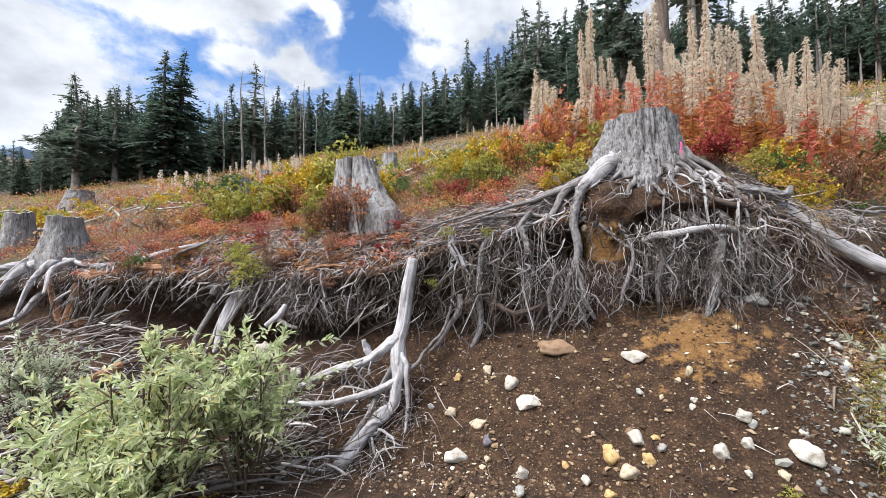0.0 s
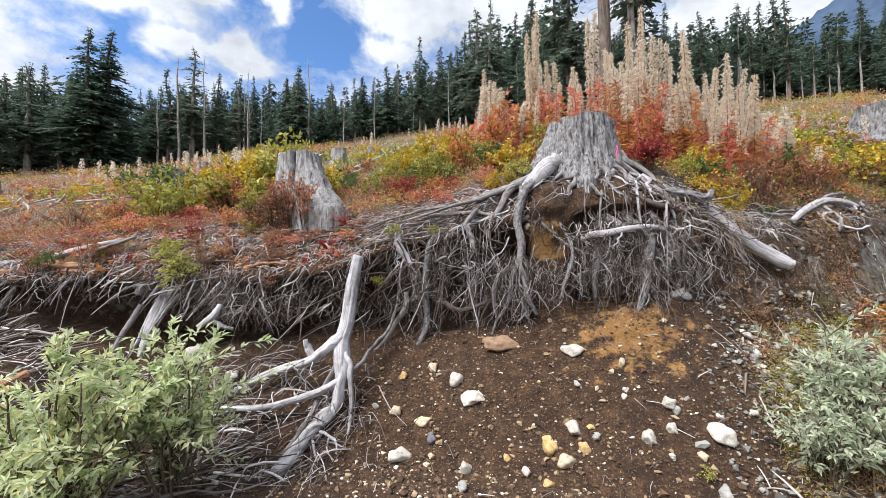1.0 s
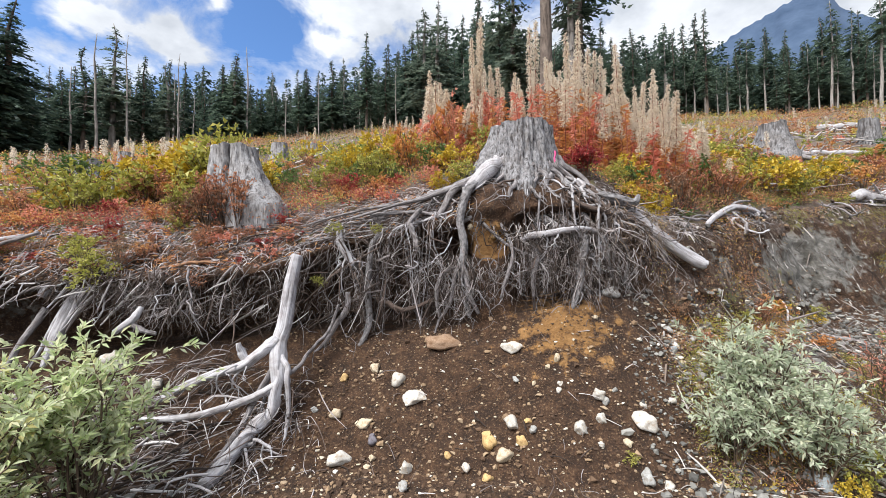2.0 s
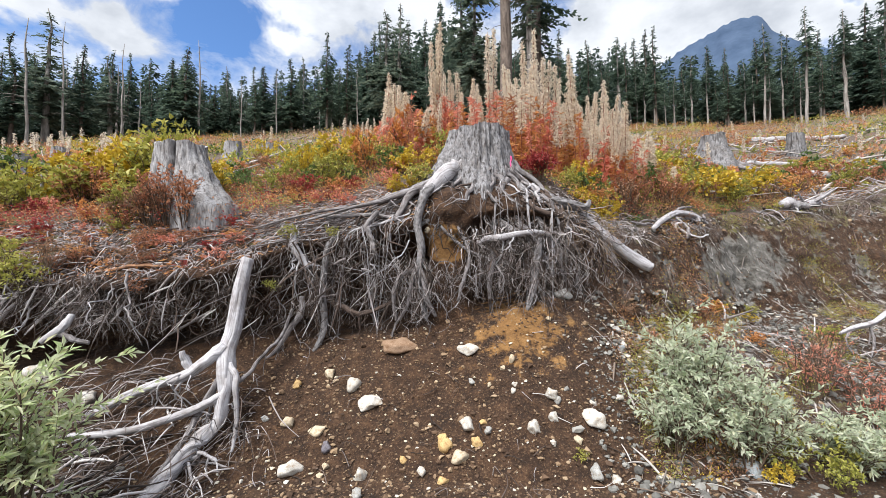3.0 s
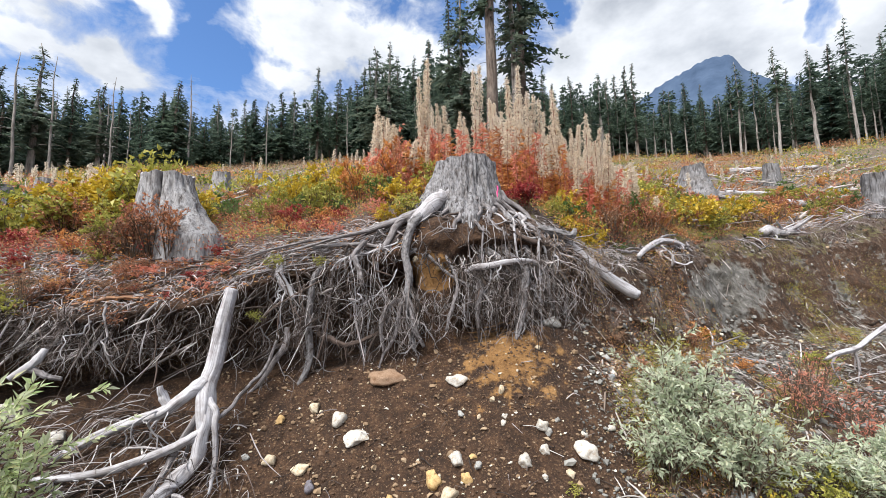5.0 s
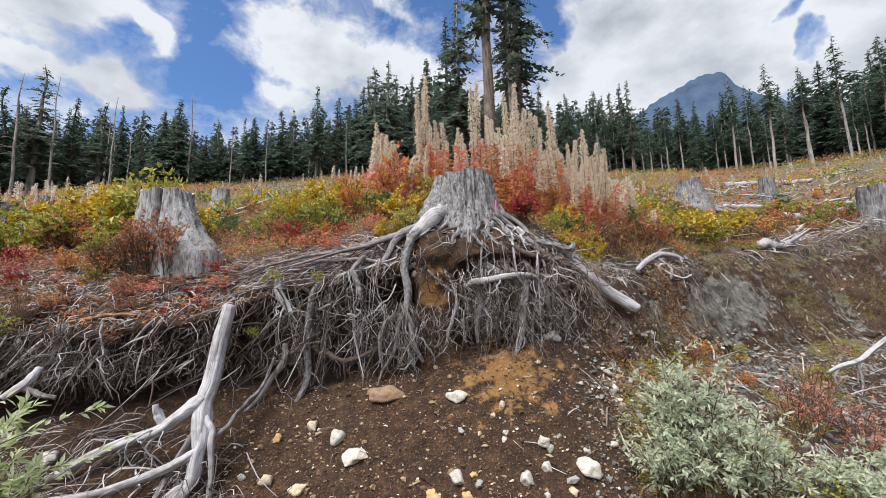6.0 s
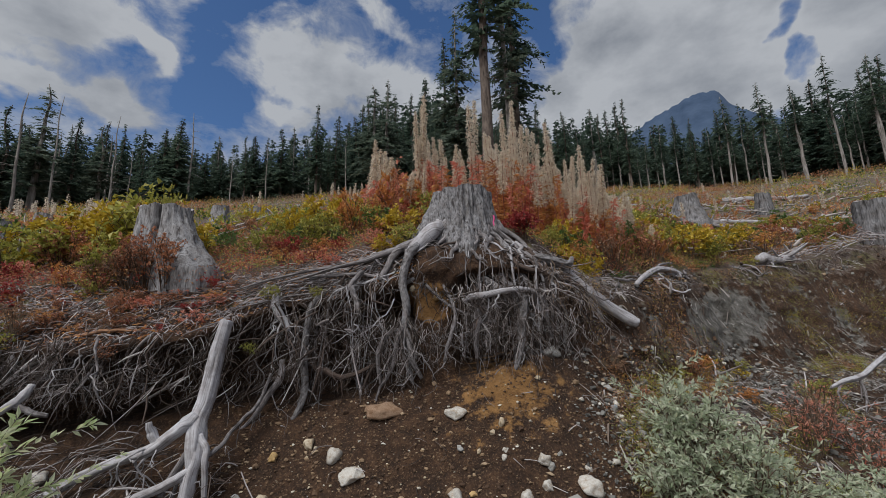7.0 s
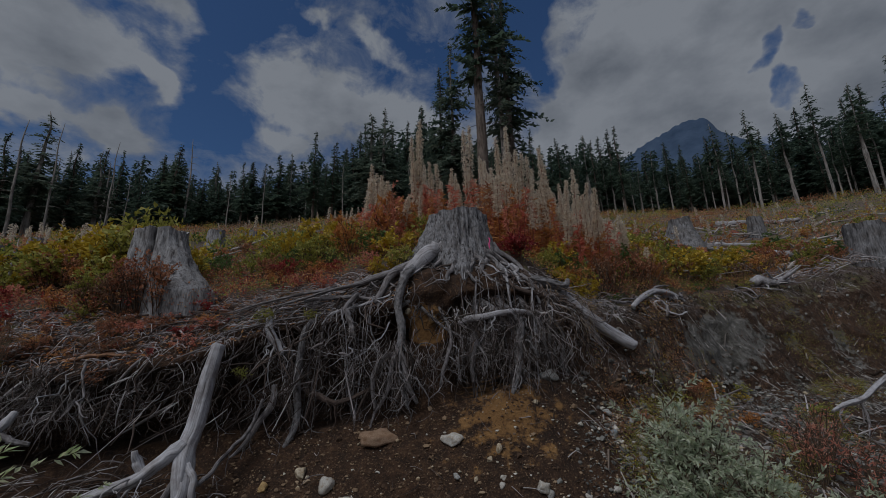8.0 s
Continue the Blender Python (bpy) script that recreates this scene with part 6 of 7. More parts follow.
# ---- pebbles ----
def scatter_pebbles():
    rng = np.random.default_rng(17)
    ico = bmesh.new()
    bmesh.ops.create_icosphere(ico, subdivisions=1, radius=1)
    v0 = np.array([v.co[:] for v in ico.verts])
    f0 = [tuple(v.index for v in f.verts) for f in ico.faces]
    ico.free()
    warm, cool, pale = Builder(), Builder(), Builder()

    def pebble(b, x, y, size, lift=0.2):
        s = size * np.array([rng.uniform(0.7, 1.4), rng.uniform(0.7, 1.3), rng.uniform(0.45, 0.9)])
        v = v0 * (1 + 0.32 * rng.standard_normal((len(v0), 1))) * s
        a = rng.uniform(0, 6.28)
        rot = np.array([[math.cos(a), -math.sin(a), 0], [math.sin(a), math.cos(a), 0], [0, 0, 1]])
        z = drop(x, y, float(low_z(x, y)) + 0.35)
        b.add(v @ rot.T + np.array([x, y, z + s[2] * lift]), f0)
    for _ in range(7000):
        x = rng.uniform(-2.0, 2.3)
        toe, ud = float(np.interp(x, FACE[:, 0], FACE[:, 4])), float(np.interp(x, FACE[:, 0], FACE[:, 2]))
        d = rng.uniform(toe - 0.5, ud)
        pebble(warm, x, float(lip_y(x)) + d, 0.0035 + 0.013 * rng.random() ** 3)
    for _ in range(620):
        x = rng.uniform(-1.6, 2.3)
        toe, ud = float(np.interp(x, FACE[:, 0], FACE[:, 4])), float(np.interp(x, FACE[:, 0], FACE[:, 2]))
        pebble(pale, x, float(lip_y(x)) + toe - 0.5 + rng.random() ** 1.3 * (ud - toe + 0.5), 0.004 + 0.012 * rng.random() ** 2)
    for _ in range(420):
        x = rng.uniform(-1.4, 2.2)
        toe, ud = float(np.interp(x, FACE[:, 0], FACE[:, 4])), float(np.interp(x, FACE[:, 0], FACE[:, 2]))
        d = toe - 0.4 + rng.random() ** 1.6 * (ud - toe + 0.4)
        pebble(warm, x, float(lip_y(x)) + d, 0.014 + 0.016 * rng.random() ** 2)
    for _ in range(6000):
        x = rng.uniform(1.5, 8.0)
        toe = float(np.interp(x, FACE[:, 0], FACE[:, 4]))
        y = float(lip_y(x)) + rng.uniform(toe - 1.2, -0.35)
        if x < 2.6 and rng.random() < 0.5:
            y = float(lip_y(x)) + rng.normal(-0.75, 0.25)
        pebble(cool, x, y, 0.005 + (0.034 if x > 2.7 else 0.018) * rng.random() ** 4, 0.3)
    # washed-out cobbles: x, y, spread, count
    for cx, cy, spread, count in ((2.54, 5.10, 0.16, 50), (2.42, 4.56, 0.14, 90), (2.35, 4.12, 0.14, 70), (4.86, 6.96, 0.30, 110), (5.03, 5.48, 0.45, 160), (5.11, 6.09, 0.35, 90), (1.78, 3.24, 0.20, 60), (2.20, 3.20, 0.25, 60)):
        for _ in range(count):
            pebble(cool, cx + rng.normal() * spread, cy + rng.normal() * spread, 0.012 + 0.034 * rng.random() ** 2, 0.3)
    for _ in range(2600):
        x = 1.9 + 7.5 * rng.random() ** 1.3
        y = float(lip_y(x)) - 0.1 - 2.4 * rng.random()
        pebble(pale if rng.random() < 0.16 else (warm if rng.random() < 0.55 else cool), x, y, 0.006 + 0.03 * rng.random() ** 4, 0.3)
    # pale rubble washed out below the end of the roots
    for cx, cy, spread, count in ((1.95, 4.3, 0.12, 60), (2.05, 4.0, 0.14, 70), (2.2, 3.75, 0.14, 60), (1.75, 4.45, 0.08, 30), (4.3, 6.2, 0.4, 80), (5.2, 5.6, 0.5, 110)):
        for _ in range(count):
            pebble(pale if rng.random() < 0.4 else cool, cx + rng.normal() * spread, cy + rng.normal() * spread, 0.008 + 0.026 * rng.random() ** 2, 0.3)
    for _ in range(2000):
        x = rng.uniform(2.2, 11)
        ud, uz, lz = float(np.interp(x, FACE[:, 0], FACE[:, 2])), FACE_Z(x), float(lip_z(x))
        k = rng.random()
        d = ud * (1 - k)
        size = 0.004 + 0.03 * rng.random() ** 7
        v = v0 * (1 + 0.32 * rng.standard_normal((len(v0), 1))) * size * rng.uniform(0.6, 1.3, 3)
        (warm if rng.random() < 0.6 else cool).add(v + np.array([x, float(lip_y(x)) + d - 0.02, uz + (lz - uz) * float(np.interp(k, (0, 0.15, 0.42, 0.75, 1), (0, 0.16, 0.42, 0.78, 0.96))) + 0.03]), f0)
    for _ in range(1700):
        x = rng.uniform(-6.5, -1.7)
        pebble(cool if rng.random() < 0.8 else pale, x, rng.uniform(0.6, 2.7), 0.006 + 0.04 * rng.random() ** 4)
    for nm, b, cols, lab in (("pale_pebbles", pale, [(0.40, 0.30, 0.17), (0.55, 0.47, 0.34), (0.66, 0.62, 0.54), (0.75, 0.73, 0.70)], "small cream and white pebbles in the brown soil"), ("pebbles", warm, [(0.05, 0.028, 0.016), (0.12, 0.07, 0.042), (0.34, 0.24, 0.15), (0.66, 0.58, 0.46)], "small tan pebbles and clods in the brown soil"),
                             ("gravel", cool, [(0.07, 0.068, 0.066), (0.16, 0.16, 0.155), (0.30, 0.30, 0.29), (0.56, 0.56, 0.54)], "grey gravel and cobbles on the lower slope")):
        tagged(new(nm, b.mesh(nm, leaf_material(nm + "_stone", cols, 0.85, 0), False)), lab, "gravel", kind="stuff")


scatter_pebbles()


# ---- plants ----
LEAF = {
    "red": leaf_material("red_leaves", [(0.74, 0.19, 0.13), (0.90, 0.38, 0.28), (0.95, 0.60, 0.46)], 0.6, 0.62),
    "crimson": leaf_material("crimson_leaves", [(0.22, 0.02, 0.03), (0.42, 0.05, 0.055), (0.55, 0.12, 0.08)], 0.6, 0.35),
    "orange": leaf_material("orange_leaves", [(0.55, 0.21, 0.07), (0.75, 0.37, 0.13), (0.84, 0.54, 0.25)], 0.6, 0.45),
    "yellow": leaf_material("yellow_leaves", [(0.42, 0.32, 0.03), (0.66, 0.48, 0.04), (0.75, 0.58, 0.10)], 0.6, 0.35),
    "lime": leaf_material("yellow_green_leaves", [(0.22, 0.25, 0.05), (0.43, 0.44, 0.09), (0.62, 0.58, 0.16)], 0.6, 0.35),
    "green": leaf_material("green_leaves", [(0.05, 0.11, 0.03), (0.11, 0.21, 0.05), (0.20, 0.30, 0.09)], 0.6, 0.3),
    "brown": leaf_material("brown_dry_leaves", [(0.20, 0.105, 0.065), (0.38, 0.22, 0.14), (0.52, 0.34, 0.22)], 0.7, 0.25),
    "rust": leaf_material("rusty_leaves", [(0.34, 0.12, 0.07), (0.54, 0.24, 0.13), (0.68, 0.38, 0.22)], 0.6, 0.3),
    "willow": leaf_material("silvery_willow_leaves", [(0.33, 0.43, 0.28), (0.52, 0.62, 0.44), (0.67, 0.75, 0.58), (0.77, 0.82, 0.69), (0.70, 0.71, 0.44)], 0.6, 0.5),
    "willow_green": leaf_material("fresh_willow_leaves", [(0.40, 0.55, 0.22), (0.60, 0.74, 0.38), (0.75, 0.84, 0.54), (0.83, 0.89, 0.67), (0.82, 0.76, 0.32)], 0.6, 0.55),
    "plume": leaf_material("cream_seed_fluff", [(0.86, 0.74, 0.60), (0.95, 0.87, 0.76), (0.98, 0.95, 0.88)], 0.9, 0.6),
    "dry": leaf_material("dry_pale_grass", [(0.40, 0.29, 0.18), (0.60, 0.48, 0.33), (0.72, 0.61, 0.46)], 0.9),
}
STEM = {"brown": wood_material("brown_stem", (0.05, 0.035, 0.025), (0.17, 0.12, 0.08), 200, 0.1, 0.9, 0.3), "red": wood_material("red_stem", (0.16, 0.04, 0.03), (0.36, 0.14, 0.09), 200, 0.1, 0.9, 0.3)}


def leaves(b, rng, base, way, length, width, fold=0.25, curl=0.2):
    """Many pointed leaves at once: each a folded blade of two triangles from base along way."""
    base, way = np.asarray(base, float), np.asarray(way, float)
    n = len(base)
    way = way / (np.linalg.norm(way, axis=1)[:, None] + 1e-9)
    side = np.cross(way, rng.standard_normal((n, 3)) * 0.5 + np.array([0, 0, 1]))
    side /= np.linalg.norm(side, axis=1)[:, None] + 1e-9
    up = np.cross(side, way)
    L, W = np.broadcast_to(length, (n,))[:, None], np.broadcast_to(width, (n,))[:, None]
    mid = base + way * L * 0.45 - up * L * 0.02
    tip = base + way * L - up * L * curl * rng.uniform(0, 1, (n, 1))
    v = np.stack([base, mid + side * W * 0.5 + up * W * fold, tip, mid - side * W * 0.5 + up * W * fold], axis=1).reshape(-1, 3)
    o = np.arange(n)[:, None] * 4
    f = np.concatenate([o + np.array([0, 1, 2]), o + np.array([0, 2, 3])]) + b.n
    b.v.append(v)
    b.f.extend(map(tuple, f.tolist()))
    b.n += len(v)


def make_shrub(name, h, spread, stems, n_leaf, leaf_l, leaf_w, leaf, seed, upright=0.5, stem="brown", twig=3):
    """A shrub: branching stems with leaves set along them."""
    rng = np.random.default_rng(seed)
    e = new(name)
    s, lv = Builder(), Builder()
    shoots = []
    for _ in range(stems):
        a, out = rng.uniform(0, 6.28), spread * rng.random() ** 0.6
        hh = h * rng.uniform(0.55, 1.0) * (1 - 0.35 * (out / spread) ** 2)
        root_at = np.array([math.sin(a), math.cos(a), 0]) * out * (1 - upright) * 0.35
        top = np.array([math.sin(a) * out, math.cos(a) * out, hh])
        mid = (root_at + top) * 0.5 + np.array([0, 0, 0.12 * hh]) + rng.standard_normal(3) * 0.05 * h
        line = glide([root_at - np.array([0, 0, 0.08]), mid, top], 8)
        tube(s, line, h * 0.008 * (1 - 0.7 * np.linspace(0, 1, 8)) + 0.0012, 3, cap=False)
        shoots.append(line)
        for _ in range(twig):
            k = int(rng.integers(3, 7))
            q = line[k] + rng.standard_normal(3) * np.array([0.16, 0.16, 0.10]) * h + np.array([0, 0, 0.12 * h])
            tl = glide([line[k], (line[k] + q) / 2 + np.array([0, 0, 0.02]), q], 5)
            tube(s, tl, [h * 0.004 + 0.001, h * 0.0035 + 0.001, 0.0018, 0.0014, 0.001], 3, cap=False)
            shoots.append(tl)
    per = max(2, n_leaf // len(shoots))
    for line in shoots:
        t = (1 - 0.78 * rng.random(per) ** (1.0 if upright < 0.6 else 1.15)) * (len(line) - 1)
        k = np.minimum(t.astype(int), len(line) - 2)
        p = line[k] + (line[k + 1] - line[k]) * (t - k)[:, None]
        d = (line[k + 1] - line[k])
        d /= np.linalg.norm(d, axis=1)[:, None] + 1e-9
        out = rng.standard_normal((per, 3))
        out -= d * (out * d).sum(1)[:, None]
        out /= np.linalg.norm(out, axis=1)[:, None]
        leaves(lv, rng, p, d * rng.uniform(0.3, 1.0 + upright, (per, 1)) + out, leaf_l * rng.uniform(0.6, 1.2, per), leaf_w * rng.uniform(0.7, 1.2, per))
    link("branching_stem", s.mesh("branching_stem", STEM[stem]), e)
    link("foliage", lv.mesh("foliage", LEAF[leaf], False), e)
    return e


def make_fireweed(h, seed, plume, leaf="red", thick=0.055, share=1.0):
    """Fireweed in autumn: an upright stem with narrow red leaves below and a plume of curled seed pods and fluff above."""
    rng = np.random.default_rng(seed)
    e = new("fireweed")
    s, lv, pl = Builder(), Builder(), Builder()
    bend = rng.normal(0, 0.05, 2) * h
    line = glide([(0, 0, -0.08), (bend[0] * 0.3, bend[1] * 0.3, h * 0.5), (bend[0], bend[1], h)], 14)
    tube(s, line, 0.005 * (1 - 0.7 * np.linspace(0, 1, 14)) + 0.001, 5, cap=False)

    def at(t):
        u = np.clip(t, 0, 1) * 13
        k = np.minimum(u.astype(int), 12)
        return line[k] + (line[k + 1] - line[k]) * (u - k)[:, None]
    n = int(120 * (0.4 + 0.6 * share))
    t = rng.uniform(0.12, 0.5 if plume else 1.0, n)
    a = rng.uniform(0, 6.28, n)
    d = np.stack([np.sin(a), np.cos(a), rng.uniform(-0.5, 1.1, n)], 1)
    leaves(lv, rng, at(t), d, 0.085 * h ** 0.3 * rng.uniform(0.5, 1.2, n), 0.0105 * rng.uniform(0.6, 1.4, n), 0.3, 0.6)
    link("stem", s.mesh("stem", STEM["red"]), e)
    link("foliage", lv.mesh("foliage", LEAF[leaf], False), e)
    if plume:
        n = int(560 * plume / 0.45 * share)
        t = 1 - plume * rng.random(n) ** 0.9
        w = thick * np.clip((1.02 - t) / plume * 2.2, 0.25, 1) ** 0.7 * rng.uniform(0.5, 1.5, n)
        a = rng.uniform(0, 6.28, n)
        out = np.stack([np.sin(a), np.cos(a), np.zeros(n)], 1)
        start = at(t) + out * w[:, None] * rng.uniform(0, 0.6, (n, 1))
        d = out * rng.uniform(0.3, 1.2, (n, 1)) + np.array([0, 0, 1]) * rng.uniform(-0.5, 0.9, (n, 1)) + rng.standard_normal((n, 3)) * 0.3
        leaves(pl, rng, start, d, rng.uniform(0.012, 0.034, n) / share ** 0.5, rng.uniform(0.004, 0.010, n) / share ** 0.5, 0.5, 1.1)
        link("seed_plume", pl.mesh("seed_plume", LEAF["plume"], False), e, "fluffy cream seed plume")
    return e


class Thicket:
    """Joins copies of patterns into one mesh for each material."""

    def __init__(self):
        self.sets, self.store = {}, {}

    def add(self, proto, m):
        for o in proto.children:
            mat = o.data.materials[0]
            key = o.data.name
            if key not in self.store:
                v = np.empty(len(o.data.vertices) * 3)
                o.data.vertices.foreach_get("co", v)
                self.store[key] = (v.reshape(-1, 3), [tuple(q.vertices) for q in o.data.polygons])
            v, f = self.store[key]
            a = np.array(m)
            self.sets.setdefault(mat.name, (mat, Builder()))[1].add(v @ a[:3, :3].T + a[:3, 3], f)

    def grow(self, name, label, category):
        e = thing(name, (0, 0, 0), label, category, kind="stuff")
        for mat, b in self.sets.values():
            link("growth", b.mesh("growth", mat, False), e)


class Nursery:
    """Keeps the patterns of one kind; the first use of a pattern places it, later ones copy it."""

    def __init__(self, made, label, category, group):
        self.made, self.used = made, set()
        for m in made:
            tagged(m, label, category, group)

    def put(self, rng, x, y, z, scale, tall=1.0, lean=0.06, thicket=None):
        k = int(rng.integers(len(self.made)))
        p = self.made[k]
        if thicket is not None:
            thicket.add(p, Matrix.Translation((x, y, z)) @ Matrix.Rotation(rng.uniform(0, 6.28), 4, "Z") @ Matrix.Diagonal((scale, scale, scale * tall, 1)))
            return None
        m = Matrix.Translation((x, y, z)) @ Matrix.Rotation(rng.uniform(0, 6.28), 4, "Z") @ Matrix.Rotation(rng.normal(0, lean), 4, "X")
        if k in self.used:
            ob = copy_thing(p, m)
        else:
            self.used.add(k)
            p.matrix_basis = m
            ob = p
        ob.scale = (scale, scale, scale * tall)
        return ob

    def close(self):
        for k, p in enumerate(self.made):
            if k not in self.used:
                for o in (*p.children_recursive, p):
                    bpy.data.objects.remove(o)


def plant_fireweed():
    rng = np.random.default_rng(5)
    plumed = Nursery([make_fireweed(1.0, 300 + k, 0.56, "red" if k % 2 else "orange") for k in range(8)], "tall fireweed with red leaves and fluffy cream seed plumes", "fireweed", "fireweed on the slope")
    leafy = Nursery([make_fireweed(0.8, 320 + k, 0, ("red", "orange", "red", "rust")[k % 4]) for k in range(6)], "leafy red fireweed stem without seeds", "fireweed", "fireweed on the slope")
    tops = np.array([(-1.2, 1.2), (-0.85, 1.65), (-0.6, 1.2), (-0.3, 1.25), (-0.1, 1.5), (0.3, 1.4), (0.9, 1.5), (1.86, 1.5), (2.4, 1.45), (3.05, 1.3), (3.5, 1.1)])
    placed = []
    for _ in range(62):
        x = rng.uniform(-0.35, 3.15)
        placed.append((x, rng.uniform(5.35, 7.4) + 0.25 * max(0, x - 1.2)))
    placed += [(-0.85 + rng.normal() * 0.12, 6.2 + rng.normal() * 0.2) for _ in range(10)] + [(-0.12, 6.1), (-0.16, 6.3), (0.95, 6.6), (0.6, 6.4), (1.9, 6.3)]
    placed += [(rng.uniform(1.9, 3.3), rng.uniform(6.4, 7.9)) for _ in range(28)]
    for x, h in ((-0.14, 2.2), (-0.1, 2.05), (-0.2, 1.9), (0.72, 2.2), (0.66, 2.0), (1.32, 2.1), (1.25, 1.95), (1.9, 1.95), (1.96, 1.8), (2.35, 1.75)):
        plumed.put(rng, x, 6.2 + rng.normal() * 0.05, float(top_z(x, 6.2)), h, 1.0, 0.02).scale = (1.35, 1.35, h)
    for x, y in placed:
        if y < lip_y(x) + 0.75:
            continue
        h = float(np.interp(x * 6.2 / y, tops[:, 0], tops[:, 1])) * rng.uniform(0.6, 1.08)
        ob = plumed.put(rng, x, y, float(top_z(x, y)), h)
        w = 1.0 + 0.5 * rng.random()
        ob.scale = (w, w, h)
    for _ in range(84):
        x = rng.uniform(-0.5, 3.4)
        y = rng.uniform(5.2, 7.2) + 0.25 * max(0, x - 1.2)
        if x > 1.4 and rng.random() < 0.5:
            y = rng.uniform(5.6, 6.4) + 0.3 * (x - 1.4)
        if y < lip_y(x) + 0.75:
            continue
        leafy.put(rng, x, y, float(top_z(x, y)), rng.uniform(0.8, 1.3))
    for _ in range(34):
        x = rng.uniform(1.9, 3.9)
        y = rng.uniform(7.0, 8.2) + 0.3 * max(0.0, x - 2.4)
        if y > lip_y(x) + 0.5:
            plumed.put(rng, x, y, drop(x, y) - 0.02, rng.uniform(0.7, 1.05)).scale = (1.5, 1.5, rng.uniform(0.7, 1.05))
    thin = Nursery([make_fireweed(1.0, 340 + k, 0.5, "red", 0.055, 0.2) for k in range(4)], "far fireweed", "fireweed", "fireweed on the slope")
    far = Thicket()
    for _ in range(50):
        az, r = rng.uniform(-62, -46), rng.uniform(17, 30)
        x, y = CX + r * math.sin(radians(az)), r * math.cos(radians(az))
        thin.put(rng, x, y, float(top_z(x, y)), rng.uniform(0.6, 1.1), 1.0, 0.06, far)
    for _ in range(60):
        az, r = rng.uniform(-35, 45), rng.uniform(14, 40)
        x, y = CX + r * math.sin(radians(az)), r * math.cos(radians(az))
        thin.put(rng, x, y, float(top_z(x, y)), rng.uniform(0.8, 1.3), 1.0, 0.06, far)
    far.grow("far_fireweed", "fireweed gone to seed far across the clearing", "fireweed")
    plumed.close()
    thin.close()
    leafy.close()


plant_fireweed()


def plant_shrubs():
    rng = np.random.default_rng(9)
    kinds = {
        "crimson": ("low crimson huckleberry bush", 0.34, 0.30, 16, 560, 0.04, 0.024),
        "red": ("low red-leaved shrub on the slope", 0.42, 0.34, 16, 560, 0.045, 0.026),
        "orange": ("orange autumn shrub on the slope", 0.45, 0.36, 16, 520, 0.05, 0.029),
        "rust": ("rusty brown-red shrub on the slope", 0.5, 0.36, 18, 600, 0.042, 0.023),
        "yellow": ("bright yellow autumn shrub on the slope", 0.55, 0.42, 14, 460, 0.07, 0.045),
        "lime": ("yellow-green shrub on the slope", 0.5, 0.40, 16, 560, 0.055, 0.03),
        "green": ("small dark green bush on the slope", 0.45, 0.38, 18, 600, 0.05, 0.024),
        "brown": ("dry brown heath bush on the slope", 0.42, 0.36, 20, 600, 0.038, 0.018)}
    nurs = {}
    for j, (k, (lab, h, sp, st, nl, ll, lw)) in enumerate(kinds.items()):
        nurs[k] = Nursery([make_shrub("shrub", h, sp, st, nl, ll, lw, k, 400 + 10 * j + i, 0.4, "brown" if k not in ("red", "crimson") else "red") for i in range(3)], lab, "shrub", "autumn shrubs on the clearing")

    light = {k: Nursery([make_shrub("shrub", h, sp, 6, nl // 3, ll * 1.6, lw * 1.6, k, 600 + 10 * j + i, 0.4, "brown", 1) for i in range(2)], lab, "shrub", "autumn shrubs on the clearing") for j, (k, (lab, h, sp, st, nl, ll, lw)) in enumerate(kinds.items())}

    def pick(x, y):
        n = noise.noise(Vector((x * 0.55, y * 0.55, 3.3)))
        m = noise.noise(Vector((x * 0.9, y * 0.9, 8.1)))
        if x < -0.4:
            if y - lip_y(x) < 1.0:
                return rng.choice(["crimson", "red", "rust", "orange", "brown"], p=[0.3, 0.24, 0.2, 0.14, 0.12])
            if n > 0.12:
                return rng.choice(["lime", "yellow", "green"], p=[0.5, 0.35, 0.15])
            if m > 0.15:
                return rng.choice(["orange", "yellow", "lime"], p=[0.5, 0.25, 0.25])
            return rng.choice(["rust", "orange", "brown", "red", "lime"], p=[0.32, 0.24, 0.2, 0.12, 0.12])
        if n > 0.08:
            return rng.choice(["yellow", "lime", "green", "rust"], p=[0.42, 0.3, 0.14, 0.14])
        return rng.choice(["orange", "rust", "lime", "brown", "green", "red"], p=[0.28, 0.22, 0.22, 0.12, 0.1, 0.06])
    keep = [(-5.5, 10.4, 1.0), (-7.4, 11.6, 1.0), (-9.2, 7.0, 1.0), (8.0, 14.3, 1.2), (13.2, 18.2, 1.2), (10.4, 10.5, 0.8), (10.2, 15.2, 1.0), (9.3, 15.2, 1.0), (11.2, 15.4, 0.8), (0.52, 4.86, 0.55), (-2.98, 4.38, 0.55), (-6.95, 2.75, 0.7), (-8.7, 2.9, 0.5), (10.75, 11.0, 0.6), (8.2, 14.9, 0.8)]
    count = 0
    spots, far, more = [], Thicket(), Thicket()
    while count < 620:
        az, r = rng.uniform(-76, 50), 4.3 + 13.0 * rng.random() ** 1.25
        x, y = CX + r * math.sin(radians(az)), r * math.cos(radians(az))
        d = y - float(lip_y(x))
        if d < 0.28 or any(math.hypot(x - a, y - b) < c for a, b, c in keep):
            continue
        if -0.1 < x < 1.5 and d < 0.9:
            continue
        if d < 0.55 and rng.random() < 0.55:
            continue
        s = rng.uniform(0.5, 1.05) * (0.62 if d < 0.9 else 0.9)
        spots.append((r, x, y, s))
        count += 1
    spots.sort()
